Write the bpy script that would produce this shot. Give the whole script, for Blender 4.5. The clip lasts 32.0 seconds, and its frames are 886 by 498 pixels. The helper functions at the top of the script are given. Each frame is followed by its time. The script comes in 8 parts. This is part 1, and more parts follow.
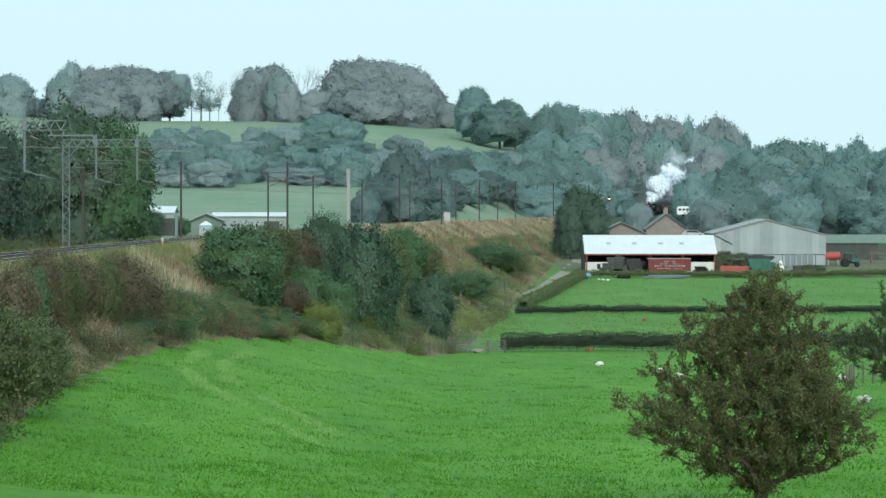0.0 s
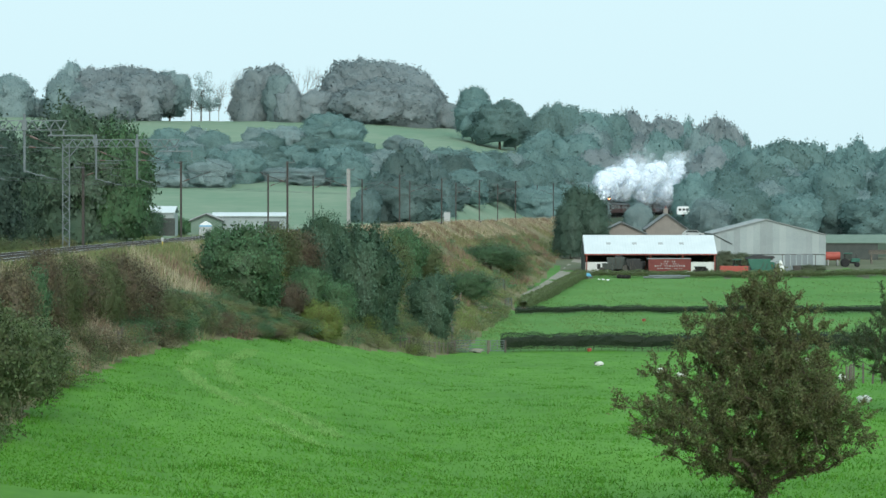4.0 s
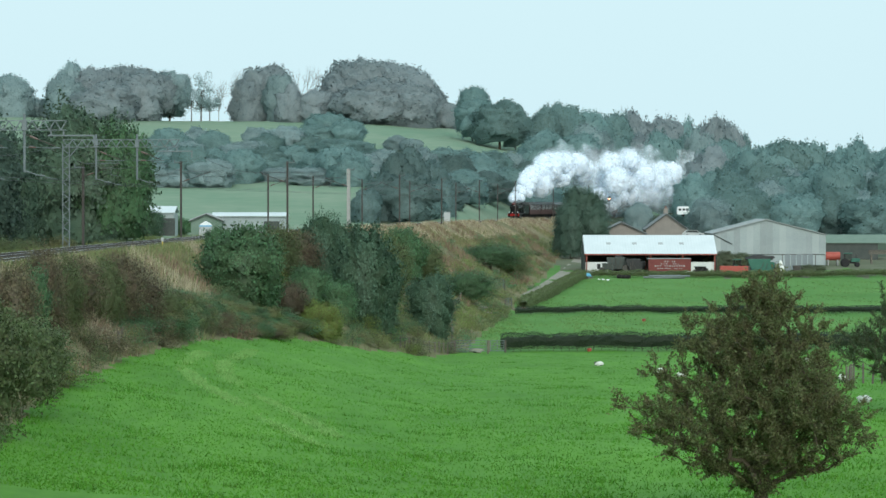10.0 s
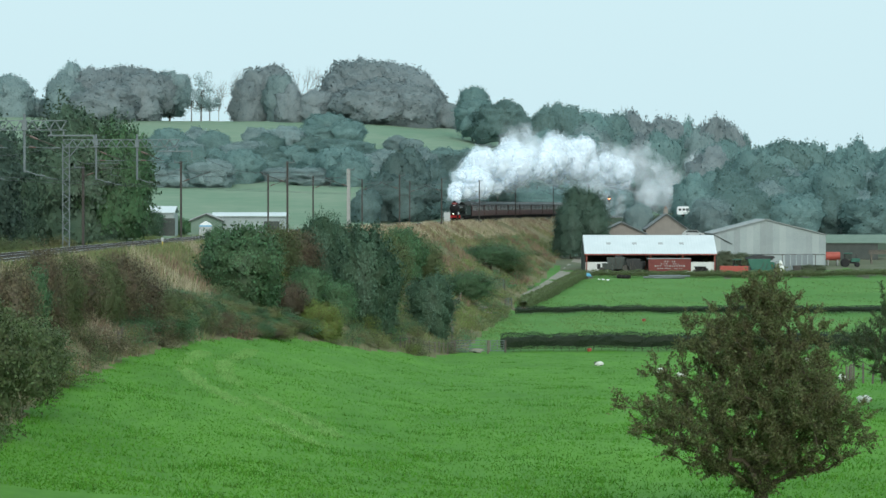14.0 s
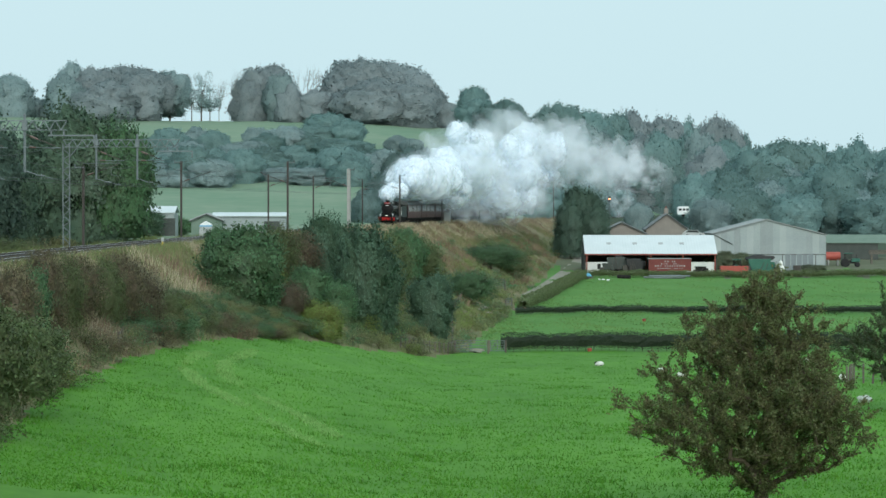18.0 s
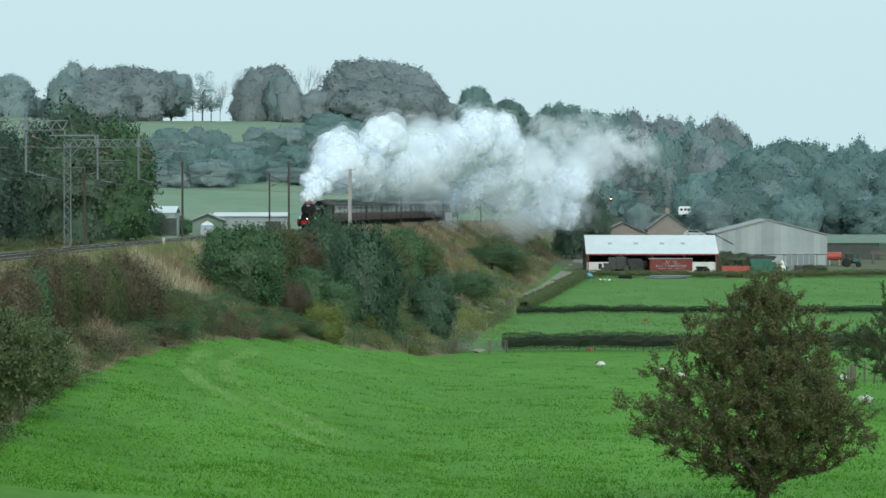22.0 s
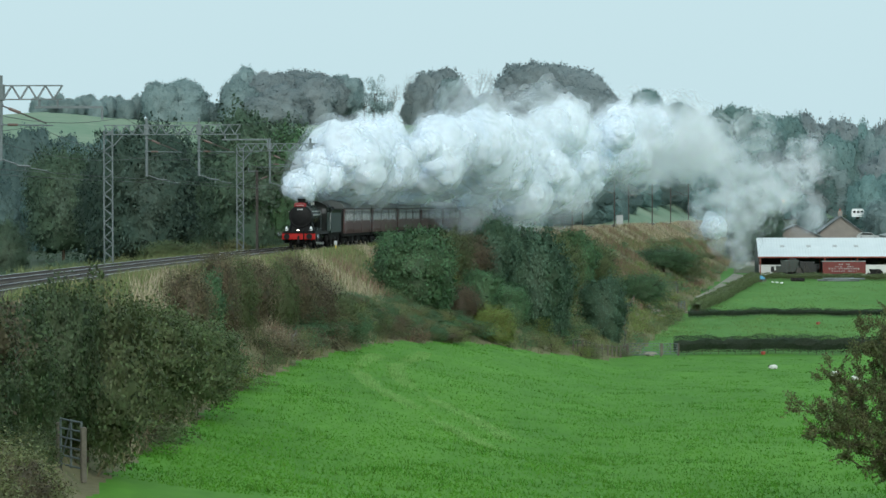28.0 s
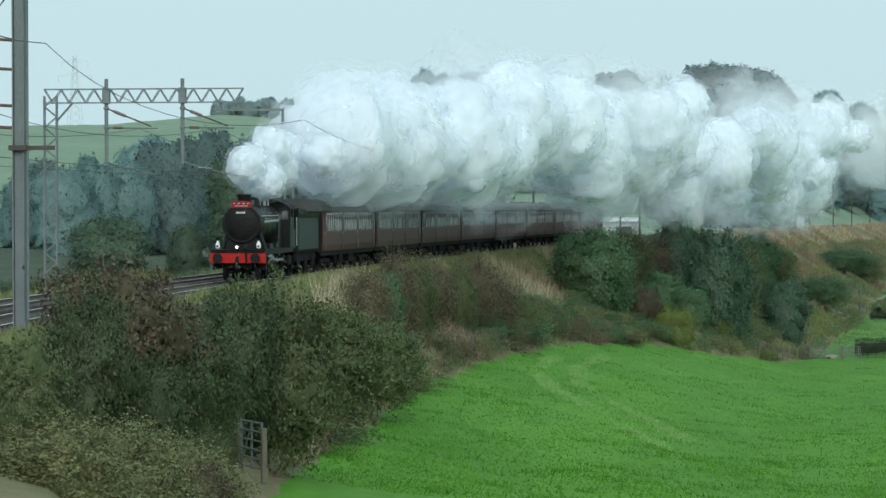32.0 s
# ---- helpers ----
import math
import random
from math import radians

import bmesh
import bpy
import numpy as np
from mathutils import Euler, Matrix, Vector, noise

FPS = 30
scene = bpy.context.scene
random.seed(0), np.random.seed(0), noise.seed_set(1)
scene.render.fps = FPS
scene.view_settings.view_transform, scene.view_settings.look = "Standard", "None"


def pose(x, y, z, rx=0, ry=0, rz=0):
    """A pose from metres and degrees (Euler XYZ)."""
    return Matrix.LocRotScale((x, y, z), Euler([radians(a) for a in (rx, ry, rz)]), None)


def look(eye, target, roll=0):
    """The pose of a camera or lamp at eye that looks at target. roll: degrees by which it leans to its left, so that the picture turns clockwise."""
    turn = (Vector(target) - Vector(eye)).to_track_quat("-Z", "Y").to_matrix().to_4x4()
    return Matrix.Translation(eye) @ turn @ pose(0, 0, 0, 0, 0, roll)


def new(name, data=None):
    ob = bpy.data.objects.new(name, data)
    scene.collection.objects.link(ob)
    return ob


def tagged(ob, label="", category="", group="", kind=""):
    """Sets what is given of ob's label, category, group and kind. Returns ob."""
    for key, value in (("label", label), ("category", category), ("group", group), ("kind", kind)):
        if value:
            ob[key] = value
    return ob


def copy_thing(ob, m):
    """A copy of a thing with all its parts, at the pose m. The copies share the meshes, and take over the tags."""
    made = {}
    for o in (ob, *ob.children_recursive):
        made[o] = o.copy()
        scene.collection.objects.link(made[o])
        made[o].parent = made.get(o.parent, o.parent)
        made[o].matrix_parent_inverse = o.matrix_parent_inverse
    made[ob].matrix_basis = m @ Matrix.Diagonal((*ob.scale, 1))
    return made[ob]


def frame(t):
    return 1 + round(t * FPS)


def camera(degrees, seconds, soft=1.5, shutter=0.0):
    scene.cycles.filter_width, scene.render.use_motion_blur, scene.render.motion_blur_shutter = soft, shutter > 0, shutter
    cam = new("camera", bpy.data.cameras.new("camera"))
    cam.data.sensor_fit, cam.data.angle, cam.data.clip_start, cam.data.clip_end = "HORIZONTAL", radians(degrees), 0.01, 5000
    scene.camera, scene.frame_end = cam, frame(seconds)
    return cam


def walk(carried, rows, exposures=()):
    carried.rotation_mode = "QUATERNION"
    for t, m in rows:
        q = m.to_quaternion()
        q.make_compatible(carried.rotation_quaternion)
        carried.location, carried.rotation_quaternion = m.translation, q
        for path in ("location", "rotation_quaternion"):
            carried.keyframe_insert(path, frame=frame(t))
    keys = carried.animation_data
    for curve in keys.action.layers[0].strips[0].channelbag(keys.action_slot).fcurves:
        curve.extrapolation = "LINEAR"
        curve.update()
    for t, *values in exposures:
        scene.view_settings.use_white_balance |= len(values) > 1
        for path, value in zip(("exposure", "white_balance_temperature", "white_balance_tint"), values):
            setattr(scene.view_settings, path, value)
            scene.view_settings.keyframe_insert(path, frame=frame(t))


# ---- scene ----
# The eye stands 3.2 m above rail level; rail level is z = 0, y points up the valley.
EYE = 3.2
FOCAL = 5500.0
cam = camera(2 * math.degrees(math.atan(784 / FOCAL)), 32.0, soft=1.5)


def cam_pose(shift, tilt=0.0, lean=0.0):
    """shift: sideways turn to the left, in units of 1/5500 radian."""
    return pose(0, 0, EYE, 90 - 0.81 + tilt, lean, math.degrees(0.9945 * shift / FOCAL))


PAN = [(0, 0), (16.5, 0), (20, 1.2), (21.5, 1.8), (22, 2.5), (22.5, 4.5), (23, 16.5), (23.5, 35), (24, 59.5), (24.5, 87),
       (25, 118), (25.5, 147.5), (26.5, 210), (27.5, 273.5), (28, 307), (28.5, 341), (29, 378), (29.5, 413.5), (30, 453),
       (30.5, 491), (31, 533.5), (31.5, 577), (32, 626)]
rows = []
for t, s in PAN:
    k = max(0.0, min(1.0, (t - 22.5) / 9.5))
    rows.append((t, cam_pose(s, 0.105 * k, 0.145 * min(1.0, k * 1.5))))
walk(cam, rows, [(0, 0.0), (8, -0.05), (12, -0.1), (20, -0.22), (25, -0.26), (28, -0.28), (32, -0.28)])

scene.cycles.transparent_max_bounces = 64
scene.cycles.max_bounces, scene.cycles.diffuse_bounces, scene.cycles.transmission_bounces = 24, 20, 20

# ---- overcast daylight ----
world = bpy.data.worlds.new("overcast_sky")
scene.world = world
world.use_nodes = True
wn, wl = world.node_tree.nodes, world.node_tree.links
wn.clear()
sky = wn.new("ShaderNodeTexSky")
sky.sky_type = "NISHITA"
sky.sun_disc = False
sky.sun_elevation, sky.sun_rotation = radians(25.0), radians(169.4)
sky.air_density, sky.dust_density, sky.ozone_density = 1.0, 6.0, 1.0
b1 = wn.new("ShaderNodeBackground")
b1.inputs["Strength"].default_value = 0.012
b2 = wn.new("ShaderNodeBackground")
b2.inputs["Color"].default_value = (0.665, 0.90, 0.965, 1)
b2.inputs["Strength"].default_value = 1.02
add = wn.new("ShaderNodeAddShader")
wo = wn.new("ShaderNodeOutputWorld")
wl.new(sky.outputs[0], b1.inputs["Color"])
wl.new(b1.outputs[0], add.inputs[0])
wl.new(b2.outputs[0], add.inputs[1])
wl.new(add.outputs[0], wo.inputs["Surface"])
sun = new("sun", bpy.data.lights.new("sun", "SUN"))
sun.data.energy, sun.data.angle, sun.data.color = 2.15, radians(40), (0.96, 1.0, 0.98)
sun.matrix_world = look((15, -80, 38), (0, 0, 0))

# ---- materials ----
def mat(name, col_a, col_b, scale=3.0, rough=0.8, bump=0.0, bump_scale=None, metal=0.0, fine=None, island=0.0, spec=0.3, stretch=(1, 1, 1), obj_rand=0.0, translucent=0.0, contrast=(0.3, 0.7)):
    """Two colours mixed by noise at two scales, with relief; island: change of brightness from piece to piece."""
    m = bpy.data.materials.new(name)
    m.use_nodes = True
    nt = m.node_tree
    n, l = nt.nodes, nt.links
    bsdf = n["Principled BSDF"]
    co = n.new("ShaderNodeTexCoord")
    mp = n.new("ShaderNodeMapping")
    mp.inputs["Scale"].default_value = stretch
    l.new(co.outputs["Object"], mp.inputs["Vector"])
    n1 = n.new("ShaderNodeTexNoise")
    n1.inputs["Scale"].default_value = scale
    n1.inputs["Detail"].default_value = 5
    n2 = n.new("ShaderNodeTexNoise")
    n2.inputs["Scale"].default_value = fine if fine else scale * 7
    n2.inputs["Detail"].default_value = 3
    l.new(mp.outputs[0], n1.inputs["Vector"])
    l.new(mp.outputs[0], n2.inputs["Vector"])
    mx = n.new("ShaderNodeMath")
    mx.operation = "MULTIPLY_ADD"
    mx.inputs[1].default_value = 0.4
    l.new(n2.outputs[0], mx.inputs[0])
    m6 = n.new("ShaderNodeMath")
    m6.operation = "MULTIPLY"
    m6.inputs[1].default_value = 0.6
    l.new(n1.outputs[0], m6.inputs[0])
    l.new(m6.outputs[0], mx.inputs[2])
    ramp = n.new("ShaderNodeMapRange")
    ramp.inputs["From Min"].default_value, ramp.inputs["From Max"].default_value = contrast
    l.new(mx.outputs[0], ramp.inputs["Value"])
    mix = n.new("ShaderNodeMix")
    mix.data_type = "RGBA"
    mix.inputs["A"].default_value = (*col_a, 1)
    mix.inputs["B"].default_value = (*col_b, 1)
    for s in mix.inputs:
        if s.name == "A" and s.type == "RGBA":
            s.default_value = (*col_a, 1)
        if s.name == "B" and s.type == "RGBA":
            s.default_value = (*col_b, 1)
    l.new(ramp.outputs[0], mix.inputs[0])
    out = [s for s in mix.outputs if s.type == "RGBA"][0]
    if island or obj_rand:
        hsv = n.new("ShaderNodeHueSaturation")
        l.new(out, hsv.inputs["Color"])
        amount = island or obj_rand
        if island:
            g = n.new("ShaderNodeNewGeometry")
            src = g.outputs["Random Per Island"]
        else:
            src = n.new("ShaderNodeObjectInfo").outputs["Random"]
        mr = n.new("ShaderNodeMapRange")
        mr.inputs["To Min"].default_value, mr.inputs["To Max"].default_value = 1 - amount, 1 + amount
        l.new(src, mr.inputs["Value"])
        l.new(mr.outputs[0], hsv.inputs["Value"])
        mh = n.new("ShaderNodeMapRange")
        mh.inputs["To Min"].default_value, mh.inputs["To Max"].default_value = 0.5 - 0.03 * amount * 2, 0.5 + 0.03 * amount * 2
        l.new(src, mh.inputs["Value"])
        l.new(mh.outputs[0], hsv.inputs["Hue"])
        out = hsv.outputs[0]
    l.new(out, bsdf.inputs["Base Color"])
    bsdf.inputs["Roughness"].default_value = rough
    bsdf.inputs["Metallic"].default_value = metal
    bsdf.inputs["Specular IOR Level"].default_value = spec
    if bump:
        b = n.new("ShaderNodeBump")
        b.inputs["Strength"].default_value = bump
        b.inputs["Distance"].default_value = 0.05
        n3 = n.new("ShaderNodeTexNoise")
        n3.inputs["Scale"].default_value = bump_scale or scale * 4
        n3.inputs["Detail"].default_value = 4
        l.new(mp.outputs[0], n3.inputs["Vector"])
        l.new(n3.outputs[0], b.inputs["Height"])
        l.new(b.outputs[0], bsdf.inputs["Normal"])
    if translucent:
        tr = n.new("ShaderNodeBsdfTranslucent")
        l.new(out, tr.inputs["Color"])
        ms = n.new("ShaderNodeMixShader")
        ms.inputs[0].default_value = translucent
        l.new(bsdf.outputs[0], ms.inputs[1])
        l.new(tr.outputs[0], ms.inputs[2])
        l.new(ms.outputs[0], n["Material Output"].inputs["Surface"])
    return m


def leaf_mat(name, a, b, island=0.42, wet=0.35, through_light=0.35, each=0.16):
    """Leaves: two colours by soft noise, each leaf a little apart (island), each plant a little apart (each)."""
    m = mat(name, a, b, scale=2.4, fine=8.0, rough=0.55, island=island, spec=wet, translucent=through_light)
    n, l = m.node_tree.nodes, m.node_tree.links
    bsdf = n["Principled BSDF"]
    src = bsdf.inputs["Base Color"].links[0].from_socket
    hsv = n.new("ShaderNodeHueSaturation")
    info = n.new("ShaderNodeObjectInfo")
    for name_in, lo, hi in (("Value", 1 - each, 1 + each), ("Hue", 0.5 - 0.05 * each, 0.5 + 0.05 * each)):
        mr = n.new("ShaderNodeMapRange")
        mr.inputs["To Min"].default_value, mr.inputs["To Max"].default_value = lo, hi
        l.new(info.outputs["Random"], mr.inputs["Value"])
        l.new(mr.outputs[0], hsv.inputs[name_in])
    l.new(src, hsv.inputs["Color"])
    for node in n:
        if node.type in ("BSDF_PRINCIPLED", "BSDF_TRANSLUCENT"):
            key = "Base Color" if node.type == "BSDF_PRINCIPLED" else "Color"
            l.new(hsv.outputs[0], node.inputs[key])
    return m


M_FIELD = mat("meadow_grass", (0.055, 0.175, 0.015), (0.112, 0.285, 0.031), scale=0.2, fine=1.6, rough=0.8, bump=0.6, bump_scale=1.6, spec=0.15, stretch=(1.0, 0.28, 1), contrast=(0.3, 0.72))
M_LEAF = leaf_mat("leaves_green", (0.069, 0.156, 0.073), (0.125, 0.225, 0.100))
M_LEAF_DARK = leaf_mat("leaves_dark_green", (0.056, 0.119, 0.073), (0.098, 0.163, 0.092))
M_LEAF_RUST = leaf_mat("leaves_rusty", (0.105, 0.115, 0.06), (0.185, 0.128, 0.085))
M_LEAF_YELL = leaf_mat("leaves_yellow_green", (0.13, 0.19, 0.04), (0.22, 0.25, 0.07))
M_LEAF_OLIVE = leaf_mat("leaves_olive", (0.084, 0.126, 0.050), (0.150, 0.174, 0.074))
M_LEAF_HAZEL = leaf_mat("hawthorn_leaves", (0.125, 0.2, 0.068), (0.22, 0.185, 0.09), island=0.45, through_light=0.45)
M_BANK_CONIFER = leaf_mat("conifer_needles", (0.075, 0.135, 0.095), (0.105, 0.165, 0.12), 0.2)
M_LEAF_DEEP = leaf_mat("leaves_deep_green", (0.055, 0.088, 0.038), (0.1, 0.132, 0.06))
# Far leaves: distance haze is mixed into these base colours, paler and bluer.
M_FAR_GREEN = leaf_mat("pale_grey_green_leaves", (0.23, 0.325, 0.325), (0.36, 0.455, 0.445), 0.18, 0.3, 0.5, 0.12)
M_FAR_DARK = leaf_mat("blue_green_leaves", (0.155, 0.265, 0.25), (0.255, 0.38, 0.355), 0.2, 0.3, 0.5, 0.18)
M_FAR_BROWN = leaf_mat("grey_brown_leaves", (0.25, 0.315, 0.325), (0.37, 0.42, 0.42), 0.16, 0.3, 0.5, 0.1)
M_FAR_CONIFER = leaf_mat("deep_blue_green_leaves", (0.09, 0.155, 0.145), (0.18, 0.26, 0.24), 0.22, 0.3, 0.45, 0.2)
M_LEAF_PINE = leaf_mat("dark_layered_needles", (0.042, 0.08, 0.06), (0.08, 0.122, 0.085))
M_LEAF_MID = leaf_mat("leaves_grey_green", (0.062, 0.112, 0.072), (0.112, 0.165, 0.098))
M_FARM_SCRUB = leaf_mat("grey_green_scrub_leaves", (0.1, 0.135, 0.075), (0.19, 0.215, 0.13))
M_BRAMBLE = leaf_mat("bramble_leaves", (0.13, 0.17, 0.06), (0.25, 0.23, 0.11))
# Bark of the ridge trees, its colour paled and cooled for haze.
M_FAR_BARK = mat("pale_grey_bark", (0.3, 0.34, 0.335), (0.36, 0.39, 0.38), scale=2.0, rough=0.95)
M_BARK = mat("bark", (0.06, 0.045, 0.03), (0.11, 0.09, 0.06), scale=2.0, rough=0.95, bump=0.6)
M_DRY = mat("dry_grass_blades", (0.175, 0.15, 0.085), (0.28, 0.235, 0.135), scale=0.3, rough=0.9, island=0.3, spec=0.1)
M_WEED = mat("green_grass_blades", (0.115, 0.165, 0.06), (0.215, 0.23, 0.11), scale=0.3, rough=0.9, island=0.3, spec=0.1)
M_BALLAST = mat("ballast_stone", (0.035, 0.03, 0.027), (0.075, 0.066, 0.058), scale=3, fine=18, rough=0.95, bump=0.8, spec=0.05)
M_RAIL = mat("rail_steel", (0.05, 0.04, 0.035), (0.09, 0.075, 0.065), scale=4, rough=0.7, metal=0.2, spec=0.1)
M_RAILTOP = mat("rail_bright_head", (0.5, 0.5, 0.52), (0.65, 0.65, 0.66), scale=4, rough=0.3, metal=1.0)
M_SLEEPER = mat("sleeper_concrete", (0.06, 0.055, 0.05), (0.10, 0.095, 0.085), scale=3, rough=0.9, obj_rand=0.2, spec=0.08)
M_GALV = mat("galvanised_steel", (0.13, 0.155, 0.16), (0.20, 0.23, 0.235), scale=1.5, rough=0.6, metal=0.3)
M_RUST = mat("rusty_steel", (0.06, 0.056, 0.052), (0.105, 0.092, 0.082), scale=2, rough=0.85, metal=0.1)
M_WIRE = mat("copper_wire", (0.07, 0.08, 0.08), (0.12, 0.12, 0.12), scale=2, rough=0.6, metal=0.3)

# ---- helpers for meshes ----
def link(name, me, parent=None, label=""):
    ob = new(name, me)
    if parent is not None:
        ob.parent = parent
    if label:
        ob["label"] = label
    return ob


def mesh_np(name, verts, quads, material, smooth=False):
    """A mesh from arrays: verts (n, 3), quads (m, 3 or 4)."""
    verts, quads = np.asarray(verts, np.float32), np.asarray(quads, np.int32)
    me = bpy.data.meshes.new(name)
    k = quads.shape[1]
    me.vertices.add(len(verts))
    me.vertices.foreach_set("co", verts.ravel())
    me.loops.add(quads.size)
    me.loops.foreach_set("vertex_index", quads.ravel())
    me.polygons.add(len(quads))
    me.polygons.foreach_set("loop_start", np.arange(0, quads.size, k, dtype=np.int32))
    if smooth:
        me.polygons.foreach_set("use_smooth", np.ones(len(quads), bool))
    me.update(calc_edges=True)
    me.validate()
    me.materials.append(material)
    return me


def thing(name, label, category, m=None, group="", kind=""):
    ob = new(name)
    ob.empty_display_size = 0.2
    if m is not None:
        ob.matrix_basis = m
    return tagged(ob, label, category, group, kind)


class Geo:
    """Gathers boxes, tubes and sheets into one mesh."""

    def __init__(self):
        self.v, self.f = [], []

    def add(self, v, f):
        o = len(self.v)
        self.v += [tuple(p) for p in v]
        self.f += [tuple(i + o for i in q) for q in f]
        return self

    def box(self, cx, cy, cz, sx, sy, sz, m=None, bevel=0.0):
        x, y, z = sx / 2, sy / 2, sz / 2
        if bevel > 0:
            b = min(bevel, x * 0.9, y * 0.9, z * 0.9)
            v, f = [], []
            for zz, ins in ((-z, b), (-z + b, 0), (z - b, 0), (z, b)):
                for px, py in ((-x + b, -y), (x - b, -y), (x, -y + b), (x, y - b), (x - b, y), (-x + b, y), (-x, y - b), (-x, -y + b)):
                    sxx, syy = (x - ins) / x, (y - ins) / y
                    v.append((px * sxx, py * syy, zz))
            for r in range(3):
                for i in range(8):
                    j = (i + 1) % 8
                    f.append((r * 8 + i, r * 8 + j, r * 8 + 8 + j, r * 8 + 8 + i))
            f.append(tuple(range(7, -1, -1)))
            f.append(tuple(range(24, 32)))
        else:
            v = [(a, b2, c) for c in (-z, z) for a, b2 in ((-x, -y), (x, -y), (x, y), (-x, y))]
            f = [(3, 2, 1, 0), (4, 5, 6, 7), (0, 1, 5, 4), (1, 2, 6, 5), (2, 3, 7, 6), (3, 0, 4, 7)]
        out = []
        for p in v:
            q = Vector(p)
            if m is not None:
                q = m @ q
            out.append((q.x + cx, q.y + cy, q.z + cz))
        return self.add(out, f)

    def tube(self, a, b, r0, r1=None, n=8, caps=True):
        a, b = Vector(a), Vector(b)
        r1 = r0 if r1 is None else r1
        d = (b - a).normalized()
        u = d.orthogonal().normalized()
        w = d.cross(u)
        v, f = [], []
        for c, r in ((a, r0), (b, r1)):
            for i in range(n):
                t = 2 * math.pi * i / n
                v.append(c + (u * math.cos(t) + w * math.sin(t)) * r)
        for i in range(n):
            j = (i + 1) % n
            f.append((i, j, n + j, n + i))
        if caps:
            f.append(tuple(range(n - 1, -1, -1)))
            f.append(tuple(range(n, 2 * n)))
        return self.add(v, f)

    def lathe(self, profile, m=None, n=20, caps=True):
        """profile: (along, radius) pairs about the local x axis."""
        v, f = [], []
        for x, r in profile:
            for i in range(n):
                t = 2 * math.pi * i / n
                p = Vector((x, r * math.cos(t), r * math.sin(t)))
                v.append(m @ p if m is not None else p)
        for k in range(len(profile) - 1):
            for i in range(n):
                j = (i + 1) % n
                f.append((k * n + i, k * n + j, (k + 1) * n + j, (k + 1) * n + i))
        if caps:
            f.append(tuple(range(n - 1, -1, -1)))
            f.append(tuple(range((len(profile) - 1) * n, len(profile) * n)))
        return self.add(v, f)

    def prism(self, outline, y0, y1, axis="y"):
        """A closed outline of (a, z) pairs pushed along y (or along x)."""
        n = len(outline)
        v = []
        for y in (y0, y1):
            for a, z in outline:
                v.append((a, y, z) if axis == "y" else (y, a, z))
        f = [(i, (i + 1) % n, n + (i + 1) % n, n + i) for i in range(n)]
        f += [tuple(range(n - 1, -1, -1)), tuple(range(n, 2 * n))]
        return self.add(v, f)

    def mesh(self, name, material, smooth=False):
        me = bpy.data.meshes.new(name)
        me.from_pydata(self.v, [], self.f)
        bm = bmesh.new()
        bm.from_mesh(me)
        bmesh.ops.recalc_face_normals(bm, faces=bm.faces)
        bm.to_mesh(me)
        bm.free()
        me.materials.append(material)
        if smooth:
            me.polygons.foreach_set("use_smooth", [True] * len(me.polygons))
            me.set_sharp_from_angle(angle=radians(40))
        return me


def part(name, geo, material, parent, label="", smooth=False):
    return link(name, geo.mesh(name, material, smooth), parent, label)


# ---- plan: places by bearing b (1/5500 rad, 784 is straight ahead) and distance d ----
def at(b, d, z=0.0):
    a = (b - 784) / FOCAL
    return Vector((d * math.sin(a), d * math.cos(a), z))


TRACK = [(60, -985), (85, -720), (110, -445), (141, -201), (158.5, -101), (178, -4), (198, 80), (218, 152), (238, 216), (258, 272), (278, 322), (298, 370),
         (317, 412), (366, 509), (464, 659), (611, 845), (709, 943), (929, 1155), (1180, 1380)]
_d = np.array([p[0] for p in TRACK], float)
_b = np.array([p[1] for p in TRACK], float)
_basis = lambda d: np.stack([np.ones_like(d), 1 / d, np.log(d), d / 1000, 1000 / d ** 2], 1)
_coef = np.linalg.lstsq(_basis(_d), _b, rcond=None)[0]
_dd = np.linspace(52, 1250, 900)
_ang = (_basis(_dd) @ _coef - 784) / FOCAL
LINE = np.stack([_dd * np.sin(_ang), _dd * np.cos(_ang)], 1)
_back = LINE[0] - (LINE[1] - LINE[0]) / np.linalg.norm(LINE[1] - LINE[0]) * np.arange(120, 0, -1)[:, None] * 2.5
_dd = np.concatenate([52 - np.arange(120, 0, -1) * 2.5, _dd])
LINE = np.concatenate([_back, LINE])
ARC = np.concatenate([[0], np.cumsum(np.linalg.norm(np.diff(LINE, axis=0), axis=1))])
TANG = np.gradient(LINE, ARC, axis=0)
TANG /= np.linalg.norm(TANG, axis=1)[:, None]


def arc_of(d):
    return float(np.interp(d, _dd, ARC))


def on_line(s, u=0.0):
    """Place on the near track's centre line at arc s, u metres to the right, and the way of rising s."""
    x, y = np.interp(s, ARC, LINE[:, 0]), np.interp(s, ARC, LINE[:, 1])
    tx, ty = np.interp(s, ARC, TANG[:, 0]), np.interp(s, ARC, TANG[:, 1])
    k = math.hypot(tx, ty)
    tx, ty = tx / k, ty / k
    return float(x + u * ty), float(y - u * tx), float(tx), float(ty)


